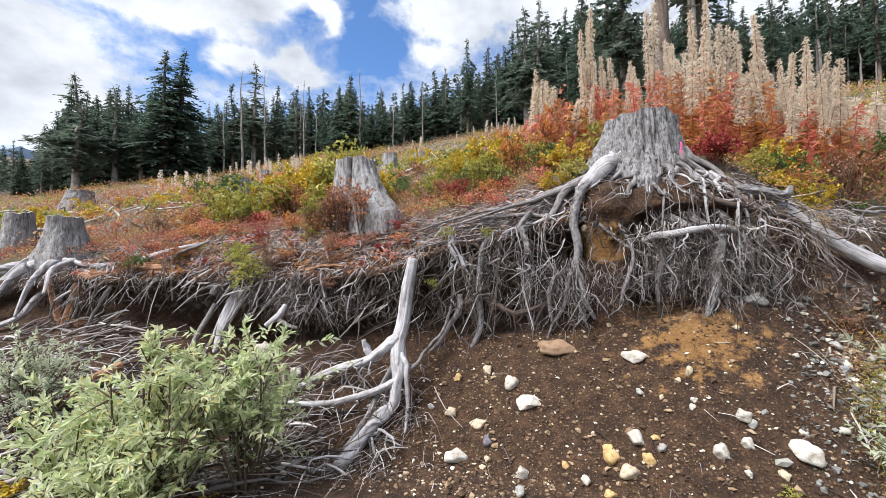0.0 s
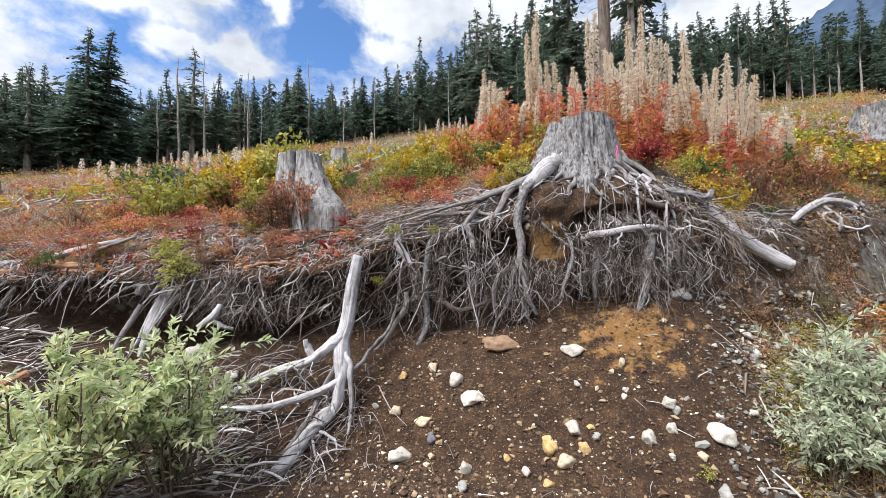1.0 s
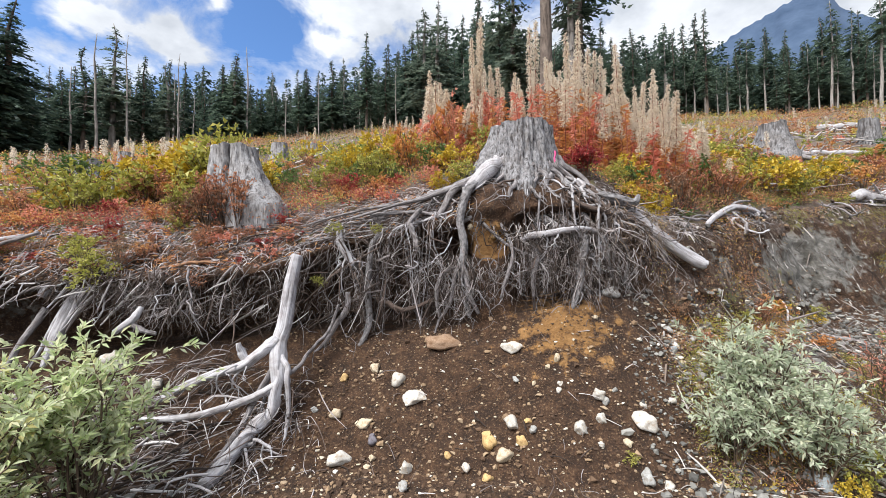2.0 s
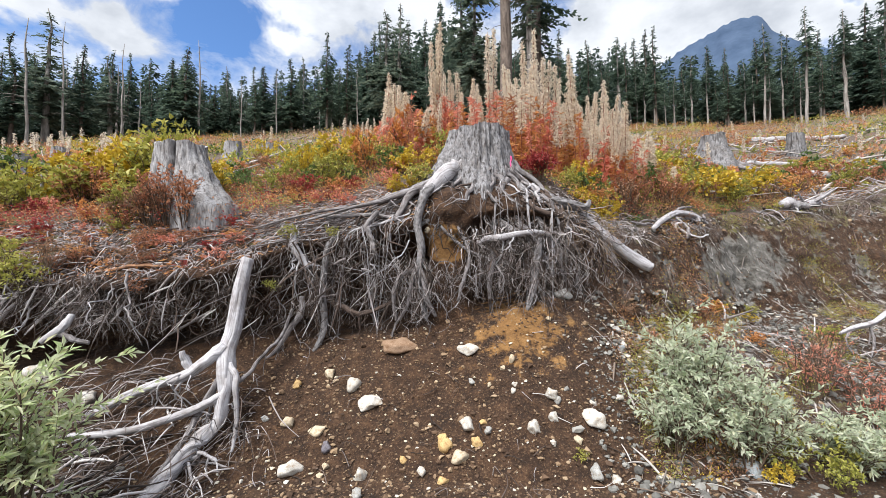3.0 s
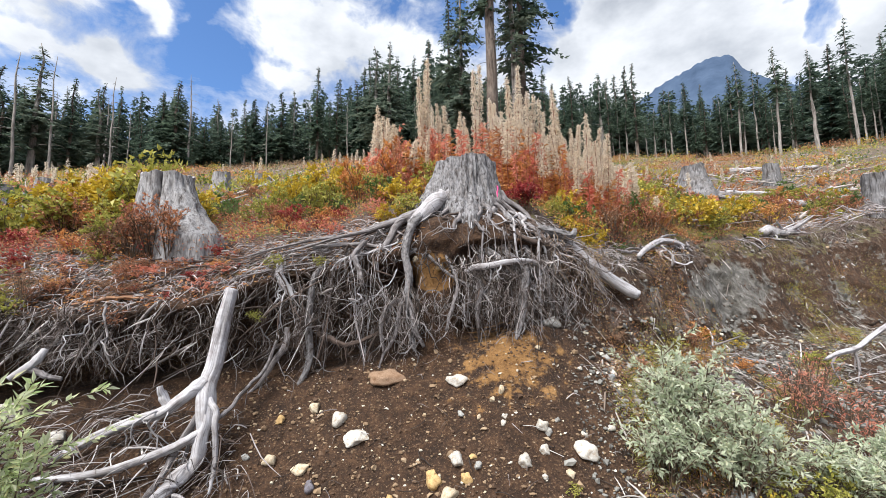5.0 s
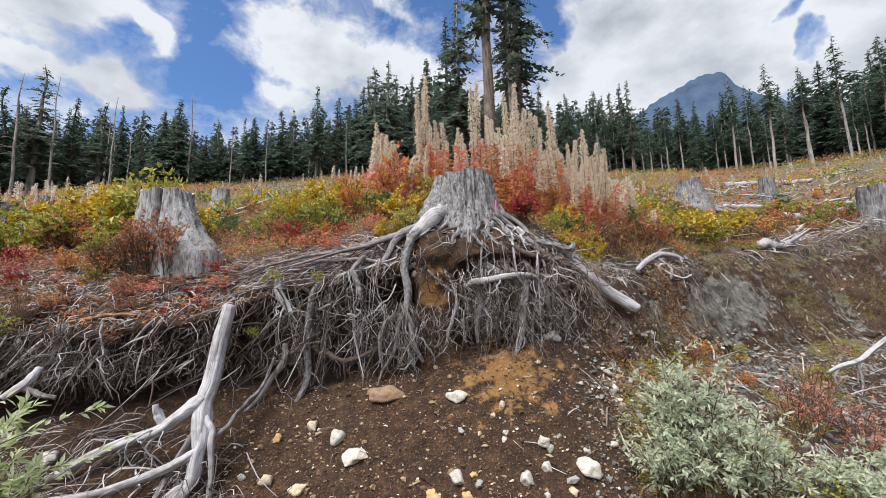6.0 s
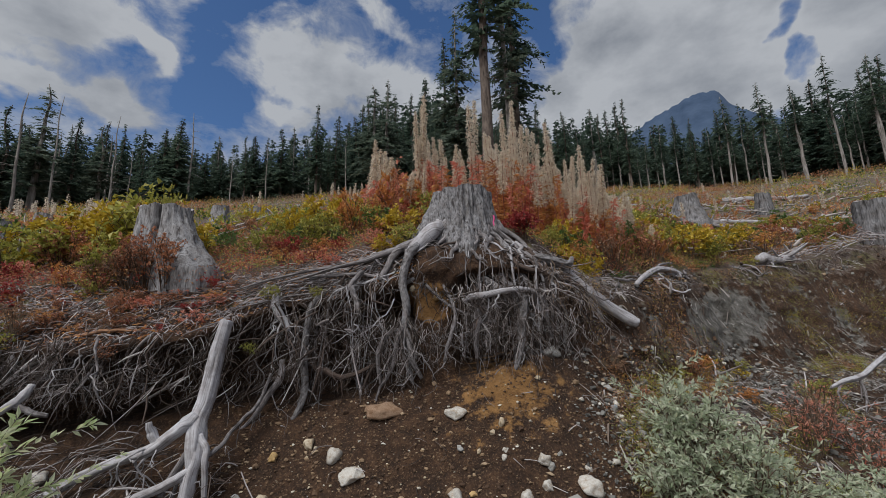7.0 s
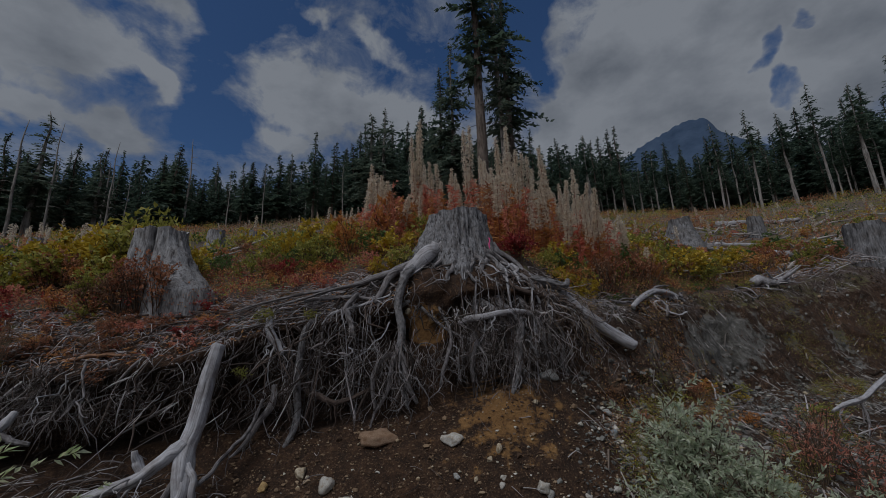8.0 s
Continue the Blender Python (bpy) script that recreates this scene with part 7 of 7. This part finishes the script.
    for k, (r, x, y, s) in enumerate(spots):
        kind = str(pick(x, y))
        (light if k > 170 else nurs)[kind].put(rng, x, y, drop(x, y) - 0.02, s, rng.uniform(0.8, 1.15), 0.06, far if k > 170 else None)
    far.grow("far_shrubs", "mixed red, orange and yellow shrubs across the clearing", "shrub")
    # shrubs that stand out: kind, x, y, size, tallness
    for k, x, y, s, tall in (("rust", -2.75, 3.88, 0.95, 1.15), ("rust", -2.98, 3.86, 0.7, 1.0), ("lime", -3.35, 3.95, 0.6, 1.0), ("brown", -3.15, 3.80, 0.7, 1.0),
                             ("yellow", -4.0, 5.2, 1.25, 1.25), ("yellow", -4.5, 5.2, 1.2, 1.1), ("lime", -3.75, 5.0, 1.1, 1.6), ("lime", -3.95, 5.35, 1.1, 1.8), ("yellow", -5.0, 5.3, 1.2, 1.0), ("rust", -4.4, 4.6, 1.0, 1.0),
                             ("lime", -5.3, 4.3, 1.5, 1.0), ("lime", -5.9, 4.4, 1.4, 0.9), ("lime", -5.0, 4.0, 1.1, 0.9), ("green", -8.6, 6.2, 1.8, 0.9), ("green", -8.0, 6.4, 1.5, 0.9), ("brown", -6.2, 3.6, 1.1, 0.9),
                             ("crimson", 1.25, 5.05, 0.9, 1.0), ("crimson", 1.15, 5.15, 0.8, 1.0), ("lime", 1.65, 5.25, 0.5, 1.0), ("green", 1.95, 5.5, 0.9, 1.0), ("lime", 2.2, 5.75, 0.6, 0.9), ("brown", 2.5, 6.0, 1.1, 1.1), ("orange", 2.0, 5.4, 0.6, 1.0),
                             ("rust", 2.8, 6.4, 1.1, 1.1), ("green", -0.6, 5.3, 1.0, 0.9), ("orange", -1.0, 5.6, 1.3, 1.1), ("yellow", -1.5, 5.9, 1.1, 1.1), ("lime", -1.3, 5.2, 0.9, 1.0), ("orange", -0.5, 5.9, 1.4, 1.3), ("red", -0.9, 6.3, 1.5, 1.5), ("red", -0.6, 6.1, 1.3, 1.6), ("yellow", -2.0, 5.6, 0.9, 1.0), ("lime", -2.2, 5.0, 0.7, 0.9), ("rust", -1.8, 4.8, 0.8, 0.9), ("orange", -1.2, 4.75, 0.6, 0.9), ("green", -1.7, 5.3, 0.8, 0.9), ("lime", 0.0, 5.5, 0.9, 1.1), ("yellow", 5.0, 9.0, 1.3, 1.0), ("yellow", 5.6, 9.3, 1.3, 1.0), ("yellow", 6.4, 9.9, 1.4, 1.0), ("lime", 4.5, 8.6, 1.2, 1.0), ("orange", 7.4, 10.2, 1.4, 1.0)):
        nurs[k].put(rng, x, y, float(top_z(x, y)) - 0.03, s, tall)
    for _ in range(95):
        x = rng.uniform(2.9, 10.5)
        y = float(lip_y(x)) + 0.5 + 3.4 * rng.random()
        k = str(rng.choice(["yellow", "lime", "orange", "rust", "green", "brown"], p=[0.13, 0.2, 0.1, 0.2, 0.17, 0.2]))
        (light if y > lip_y(x) + 1.5 else nurs)[k].put(rng, x, y, float(top_z(x, y)) - 0.03, rng.uniform(0.8, 1.35), rng.uniform(0.8, 1.1), 0.06, more)
    for _ in range(130):
        az, r = rng.uniform(18, 48), rng.uniform(12, 26)
        x, y = CX + r * math.sin(radians(az)), r * math.cos(radians(az))
        if y < lip_y(x) + 0.6 or any(math.hypot(x - a, y - b) < c for a, b, c in keep):
            continue
        light[str(pick(x, y))].put(rng, x, y, float(top_z(x, y)) - 0.03, rng.uniform(0.7, 1.2), 0.9, 0.06, more)
    more.grow("edge_shrubs", "yellow, green and orange shrubs above the far bank", "shrub")
    # plants on the lower slope
    for k, x, y, s, tall in (("orange", 3.5, 5.9, 0.8, 0.9), ("yellow", 3.7, 6.2, 0.6, 0.8), ("rust", 3.3, 5.6, 0.7, 0.8), ("lime", 3.0, 5.3, 0.5, 0.6), ("lime", 5.5, 6.6, 0.8, 0.6), ("lime", 4.6, 6.9, 0.6, 0.6), ("yellow", 4.4, 6.6, 0.45, 0.6), ("orange", 4.0, 5.7, 0.6, 0.8),
                             ("lime", 4.2, 5.0, 0.5, 0.8), ("brown", 3.7, 5.0, 0.5, 0.7), ("lime", 2.85, 3.4, 0.5, 1.3), ("lime", 3.1, 3.2, 0.45, 1.2), ("yellow", 2.75, 3.3, 0.28, 1.2),
                             ("lime", 3.3, 3.45, 0.7, 1.0), ("brown", 2.1, 4.6, 0.5, 0.9), ("rust", 2.25, 4.35, 0.45, 1.0), ("lime", 1.33, 3.2, 0.22, 0.8), ("lime", -3.0, 1.3, 0.6, 0.8), ("yellow", -3.5, 1.1, 0.6, 0.7), ("rust", -4.4, 1.9, 0.6, 0.7), ("yellow", -2.2, 1.7, 0.4, 0.7)):
        nurs[k].put(rng, x, y, float(low_z(x, y)) - 0.03, s, tall)
    # plants rooted in the lip that hang over it
    for k, x, d, dz, s in (("lime", -3.55, 0.02, -0.35, 0.7), ("lime", -3.35, 0.0, -0.5, 0.7), ("brown", -3.2, 0.02, -0.25, 0.6), ("rust", -2.45, 0.0, -0.55, 0.35), ("lime", -1.35, -0.02, -0.25, 0.35), ("lime", -1.45, -0.1, -0.7, 0.22), ("lime", -0.95, 0.0, -0.3, 0.25), ("rust", -4.6, 0.05, -0.2, 0.8), ("rust", -5.2, 0.05, -0.25, 0.8), ("green", -5.0, 0.0, -0.2, 0.5)):
        nurs[k].put(rng, x, float(lip_y(x)) + d - 0.3 * brow_out(x), float(lip_z(x)) + dz - 0.1 * brow_out(x), s, 0.9, 0.4)
    brow = Thicket()
    for _ in range(120):
        x = rng.uniform(-6.2, -1.7)
        k = str(rng.choice(["crimson", "red", "rust", "orange", "brown", "lime"], p=[0.24, 0.12, 0.26, 0.14, 0.16, 0.08]))
        d = rng.uniform(-0.22 * brow_out(x), 0.5)
        nurs[k].put(rng, x, float(lip_y(x)) + d, surface_z(x, d) - 0.04, rng.uniform(0.25, 0.55), rng.uniform(0.6, 0.9), 0.25, brow)
    brow.grow("brow_plants", "low crimson, rusty and orange plants over the brow of the bank", "shrub")
    for n in (*nurs.values(), *light.values()):
        n.close()


plant_shrubs()


def plant_landmark_shrubs():
    for leaf, x, y, h, sp, n, ll, lw, lab in (
            ("lime", -3.78, 4.75, 1.05, 0.30, 420, 0.10, 0.075, "tall yellow-green berry bush behind the split stump"), ("yellow", -4.15, 4.7, 0.85, 0.42, 700, 0.09, 0.06, "bright yellow berry bush beside the split stump"),
            ("yellow", -4.65, 4.75, 0.75, 0.45, 700, 0.085, 0.055, "yellow berry bush on the slope"), ("lime", -4.4, 4.45, 0.62, 0.4, 500, 0.08, 0.05, "yellow-green bush turning brown"),
            ("rust", -2.5, 3.84, 0.55, 0.28, 1900, 0.028, 0.015, "dense rusty heather bush in front of the split stump"), ("brown", -2.85, 3.82, 0.42, 0.24, 1300, 0.028, 0.014, "brown heather bush at the stump's foot"), ("lime", -3.3, 3.9, 0.36, 0.22, 900, 0.03, 0.016, "olive heather bush at the stump's foot"),
            ("rust", -4.25, 4.35, 0.55, 0.35, 1300, 0.035, 0.02, "rusty bush below the yellow leaves"), ("crimson", 1.28, 4.95, 0.36, 0.22, 900, 0.035, 0.02, "crimson bush beside the stump")) + tuple(
                ("red", x, y, h, 0.3, 300, 0.058, 0.011, "sparse salmon-red willowherb on the gravel") for x, y, h in ((4.2, 5.0, 0.75), (4.45, 5.3, 0.8), (3.95, 4.75, 0.65), (4.7, 5.1, 0.6), (4.25, 4.25, 0.6), (4.1, 3.75, 0.6), (4.5, 4.4, 0.5))):
        e = make_shrub("shrub", h, sp, 20, n, ll, lw, leaf, int(abs(x * 977)), 0.55, "brown", 3)
        tagged(e, lab, "shrub", "autumn shrubs on the clearing")
        e.location = (x, y, float(top_z(x, y) if y > lip_y(x) else low_z(x, y)) - 0.04)


plant_landmark_shrubs()


def plant_willows():
    rng = np.random.default_rng(21)
    for leaf, x, y, h, spread, n, lab in (("willow_green", -2.2, 1.48, 1.3, 0.42, 2000, "bushy silver-green willow at the foot of the bank"), ("willow_green", -2.0, 1.92, 1.22, 0.32, 2000, "young silver-green willow beside the dead root"),
                                          ("willow_green", -2.75, 1.3, 1.0, 0.38, 1200, "low green willow near the road"), ("willow", -4.5, 1.55, 1.0, 0.45, 1500, "pale green willow by the rotten log"), ("willow_green", -2.15, 1.15, 0.75, 0.35, 1000, "low bright green willow near the road"),
                                          ("willow", 2.3, 3.62, 1.02, 0.36, 2300, "silvery grey willow shrub at the toe of the bank"), ("willow", 2.62, 3.45, 0.85, 0.4, 1700, "silvery grey willow shrub on gravel"), ("willow", 2.1, 3.45, 0.62, 0.3, 900, "small silvery willow at the soil's edge"),
                                          ("willow", 3.35, 3.45, 0.5, 0.4, 1100, "low pale willow among yellow leaves"), ("willow", 3.8, 3.5, 0.55, 0.4, 1100, "low pale willow on gravel")):
        e = make_shrub("willow_bush", h, spread, 30, int(n * (1.8 if leaf == "willow" else 2.0)), 0.056 if leaf == "willow" else 0.07, 0.019 if leaf == "willow" else 0.024, leaf, int(rng.integers(9999)), 0.85, "brown", 4)
        tagged(e, lab, "willow", "willows at the foot of the bank")
        e.location = (x, y, float(low_z(x, y)) - 0.03)


plant_willows()


def plant_undergrowth():
    """What nobody could count: the far cover of the clearing, dry grass and fallen leaves."""
    rng = np.random.default_rng(14)
    cover = {k: Builder() for k in ("rust", "orange", "yellow", "lime", "green", "brown", "dry")}
    for _ in range(3000):
        az, r = rng.uniform(-82, 56), 9 + 62 * rng.random() ** 1.1
        x, y = CX + r * math.sin(radians(az)), r * math.cos(radians(az))
        if y - float(lip_y(x)) < 1.0:
            continue
        n = noise.noise(Vector((x * 0.16, y * 0.16, 1.0)))
        k = str(rng.choice(["rust", "orange", "brown", "dry"], p=[0.36, 0.18, 0.24, 0.22]) if n < 0.05 else rng.choice(["lime", "yellow", "green", "orange", "dry"], p=[0.34, 0.2, 0.2, 0.11, 0.15]))
        if -34 < az < -12 and r > 32 and rng.random() < 0.6:
            k = "dry"
        if any(math.hypot(x - a, y - b) < 1.1 for a, b in ((-5.5, 10.3), (-7.4, 11.6), (-9.2, 7.0), (8.0, 14.2), (13.2, 18.1), (10.4, 10.4), (10.2, 15.1), (9.2, 15.1), (11.2, 15.3), (11.5, 20.2), (12.8, 20.4), (10.2, 20.0))):
            continue
        size = rng.uniform(0.28, 0.62) * (0.7 + r / 55)
        m = 46
        c = np.array([x, y, float(top_z(x, y))])
        p = c + rng.standard_normal((m, 3)) * np.array([size * 0.6, size * 0.6, 0]) + np.array([0, 0, 1]) * rng.random((m, 1)) * size * 0.5
        d = rng.standard_normal((m, 3)) * (0.7, 0.7, 0.3) + np.array([0, 0, 0.7 if k != "dry" else 2.0])
        leaves(cover[k], rng, p, d, size * rng.uniform(0.12, 0.3, m), size * rng.uniform(0.06, 0.12, m) * (1.0 if k != "dry" else 0.3))
    for k, b in cover.items():
        tagged(new("undergrowth" if k != "dry" else "dry_grass", b.mesh("undergrowth", LEAF[k], False)), {"dry": "pale dry grass on the clearing"}.get(k, k + " autumn undergrowth covering the clearing"), "undergrowth" if k != "dry" else "grass", kind="stuff")
    # low heath close to the edge
    near = {k: Builder() for k in ("crimson", "rust", "orange", "lime", "brown")}
    for _ in range(2900):
        x = rng.uniform(-9, 12)
        y = float(lip_y(x)) + 0.32 + 6.5 * rng.random() ** 1.3
        if -0.15 < x < 1.4 and y < 5.3:
            continue
        k = str(rng.choice(["crimson", "rust", "orange", "brown", "lime"], p=[0.22, 0.3, 0.2, 0.2, 0.08] if x < 0 else [0.03, 0.25, 0.25, 0.2, 0.27]))
        m = 40
        p = np.array([x, y, 0]) + rng.standard_normal((m, 3)) * np.array([0.13, 0.13, 0])
        p[:, 2] = top_z(p[:, 0], p[:, 1]) + rng.random(m) * 0.12
        leaves(near[k], rng, p, rng.standard_normal((m, 3)) * (0.8, 0.8, 0.4) + np.array([0, 0, 0.5]), rng.uniform(0.02, 0.045, m), rng.uniform(0.01, 0.02, m))
    for k, b in near.items():
        tagged(new("ground_cover", b.mesh("ground_cover", LEAF[k], False)), k + " heath leaves close to the edge", "undergrowth", kind="stuff")
    # moss, heath and seedlings on the stony slope
    slope = {k: Builder() for k in ("lime", "rust", "orange", "brown", "yellow")}
    for _ in range(5000):
        x = rng.uniform(1.9, 9.0)
        ud, uz, lz = float(np.interp(x, FACE[:, 0], FACE[:, 2])), FACE_Z(x), float(lip_z(x))
        d = rng.uniform(ud - 1.5, 0.0)
        patch = noise.noise(Vector((x * 1.3, d * 1.6, 5.5))) + 0.4 * noise.noise(Vector((x * 4, d * 4, 1.5)))
        if patch < (0.1 if x > 3.6 else -0.08):
            continue
        y = float(lip_y(x)) + d
        hue = noise.noise(Vector((x * 1.1, d * 1.1, 9.5)))
        k = str(rng.choice(["lime", "brown", "yellow"], p=[0.6, 0.32, 0.08]) if hue > -0.1 else rng.choice(["orange", "rust", "brown", "yellow"], p=[0.2, 0.2, 0.45, 0.15]))
        m = 26
        p = np.array([x, y, 0]) + rng.standard_normal((m, 3)) * np.array([0.06, 0.06, 0])
        dd = p[:, 1] - float(lip_y(x))
        up = uz + (lz - uz) * np.interp(1 - dd / min(ud, -0.05), (0, 0.15, 0.42, 0.75, 1), (0, 0.16, 0.42, 0.78, 0.96))
        p[:, 2] = np.where(dd < ud, np.array([float(low_z(*q[:2])) for q in p]), up) + 0.02 + rng.random(m) * 0.05
        leaves(slope[k], rng, p, rng.standard_normal((m, 3)) * (0.8, 0.8, 0.4) + np.array([0, -0.2, 0.6]), rng.uniform(0.012, 0.035, m), rng.uniform(0.004, 0.010, m))
    for k, b in slope.items():
        tagged(new("moss", b.mesh("moss", LEAF[k], False)), k + " moss and seedlings on the stony slope", "moss", kind="stuff")
    fallen = Builder()
    m = 1900
    x = rng.uniform(-5.5, 0.1, m)
    p = np.array([face_point(a, rng, 0.6) for a in x]) + np.array([0, 0, 0.03])
    leaves(fallen, rng, p, rng.standard_normal((m, 3)) * (1, 1, 0.25), rng.uniform(0.03, 0.07, m), rng.uniform(0.012, 0.03, m))
    tagged(new("fallen_leaves", fallen.mesh("fallen_leaves", LEAF["orange"], False)), "orange and yellow fallen leaves on the bank", "leaves", kind="stuff")
    fallen = Builder()
    m = 2400
    x = rng.uniform(-5.5, -0.1, m)
    p = np.array([face_point(a, rng, 0.75) for a in x]) + np.array([0, 0, 0.03])
    leaves(fallen, rng, p, rng.standard_normal((m, 3)) * (1, 1, 0.4), rng.uniform(0.02, 0.05, m), rng.uniform(0.01, 0.025, m))
    tagged(new("heath_leaves", fallen.mesh("heath_leaves", LEAF["rust"], False)), "rusty red heath leaves over the brow of the bank", "leaves", kind="stuff")


plant_undergrowth()


# ---- marker ----
def hang_ribbon():
    mt, nt, p, co = material("pink_plastic_tape", 0.5)
    nt.links.new(ramp_of(nt, soil_mix(nt, co, 30), [(0.3, (0.65, 0.05, 0.22)), (0.7, (0.85, 0.12, 0.34))]), p.inputs["Base Color"])
    b = Builder()
    q = glide([(0, 0, 0), (0.012, -0.01, -0.06), (-0.008, -0.015, -0.12), (0.01, -0.012, -0.19)], 12)
    side = np.array([0.016, 0.006, 0])
    v = np.concatenate([q - side, q + side, q - side + (0, 0.002, 0), q + side + (0, 0.002, 0)])
    n = len(q)
    f = [(i, i + 1, n + i + 1, n + i) for i in range(n - 1)] + [(2 * n + i, 3 * n + i, 3 * n + i + 1, 2 * n + i + 1) for i in range(n - 1)] + [(i, 2 * n + i, 2 * n + i + 1, i + 1) for i in range(n - 1)] + [(n + i, n + i + 1, 3 * n + i + 1, 3 * n + i) for i in range(n - 1)]
    b.add(v, f)
    ob = tagged(new("marker_ribbon", b.mesh("marker_ribbon", mt)), "pink plastic marker ribbon hanging on the stump", "ribbon")
    ob.location, ob.scale = (0.90, 4.60, 2.83), (0.55, 0.55, 0.7)


hang_ribbon()
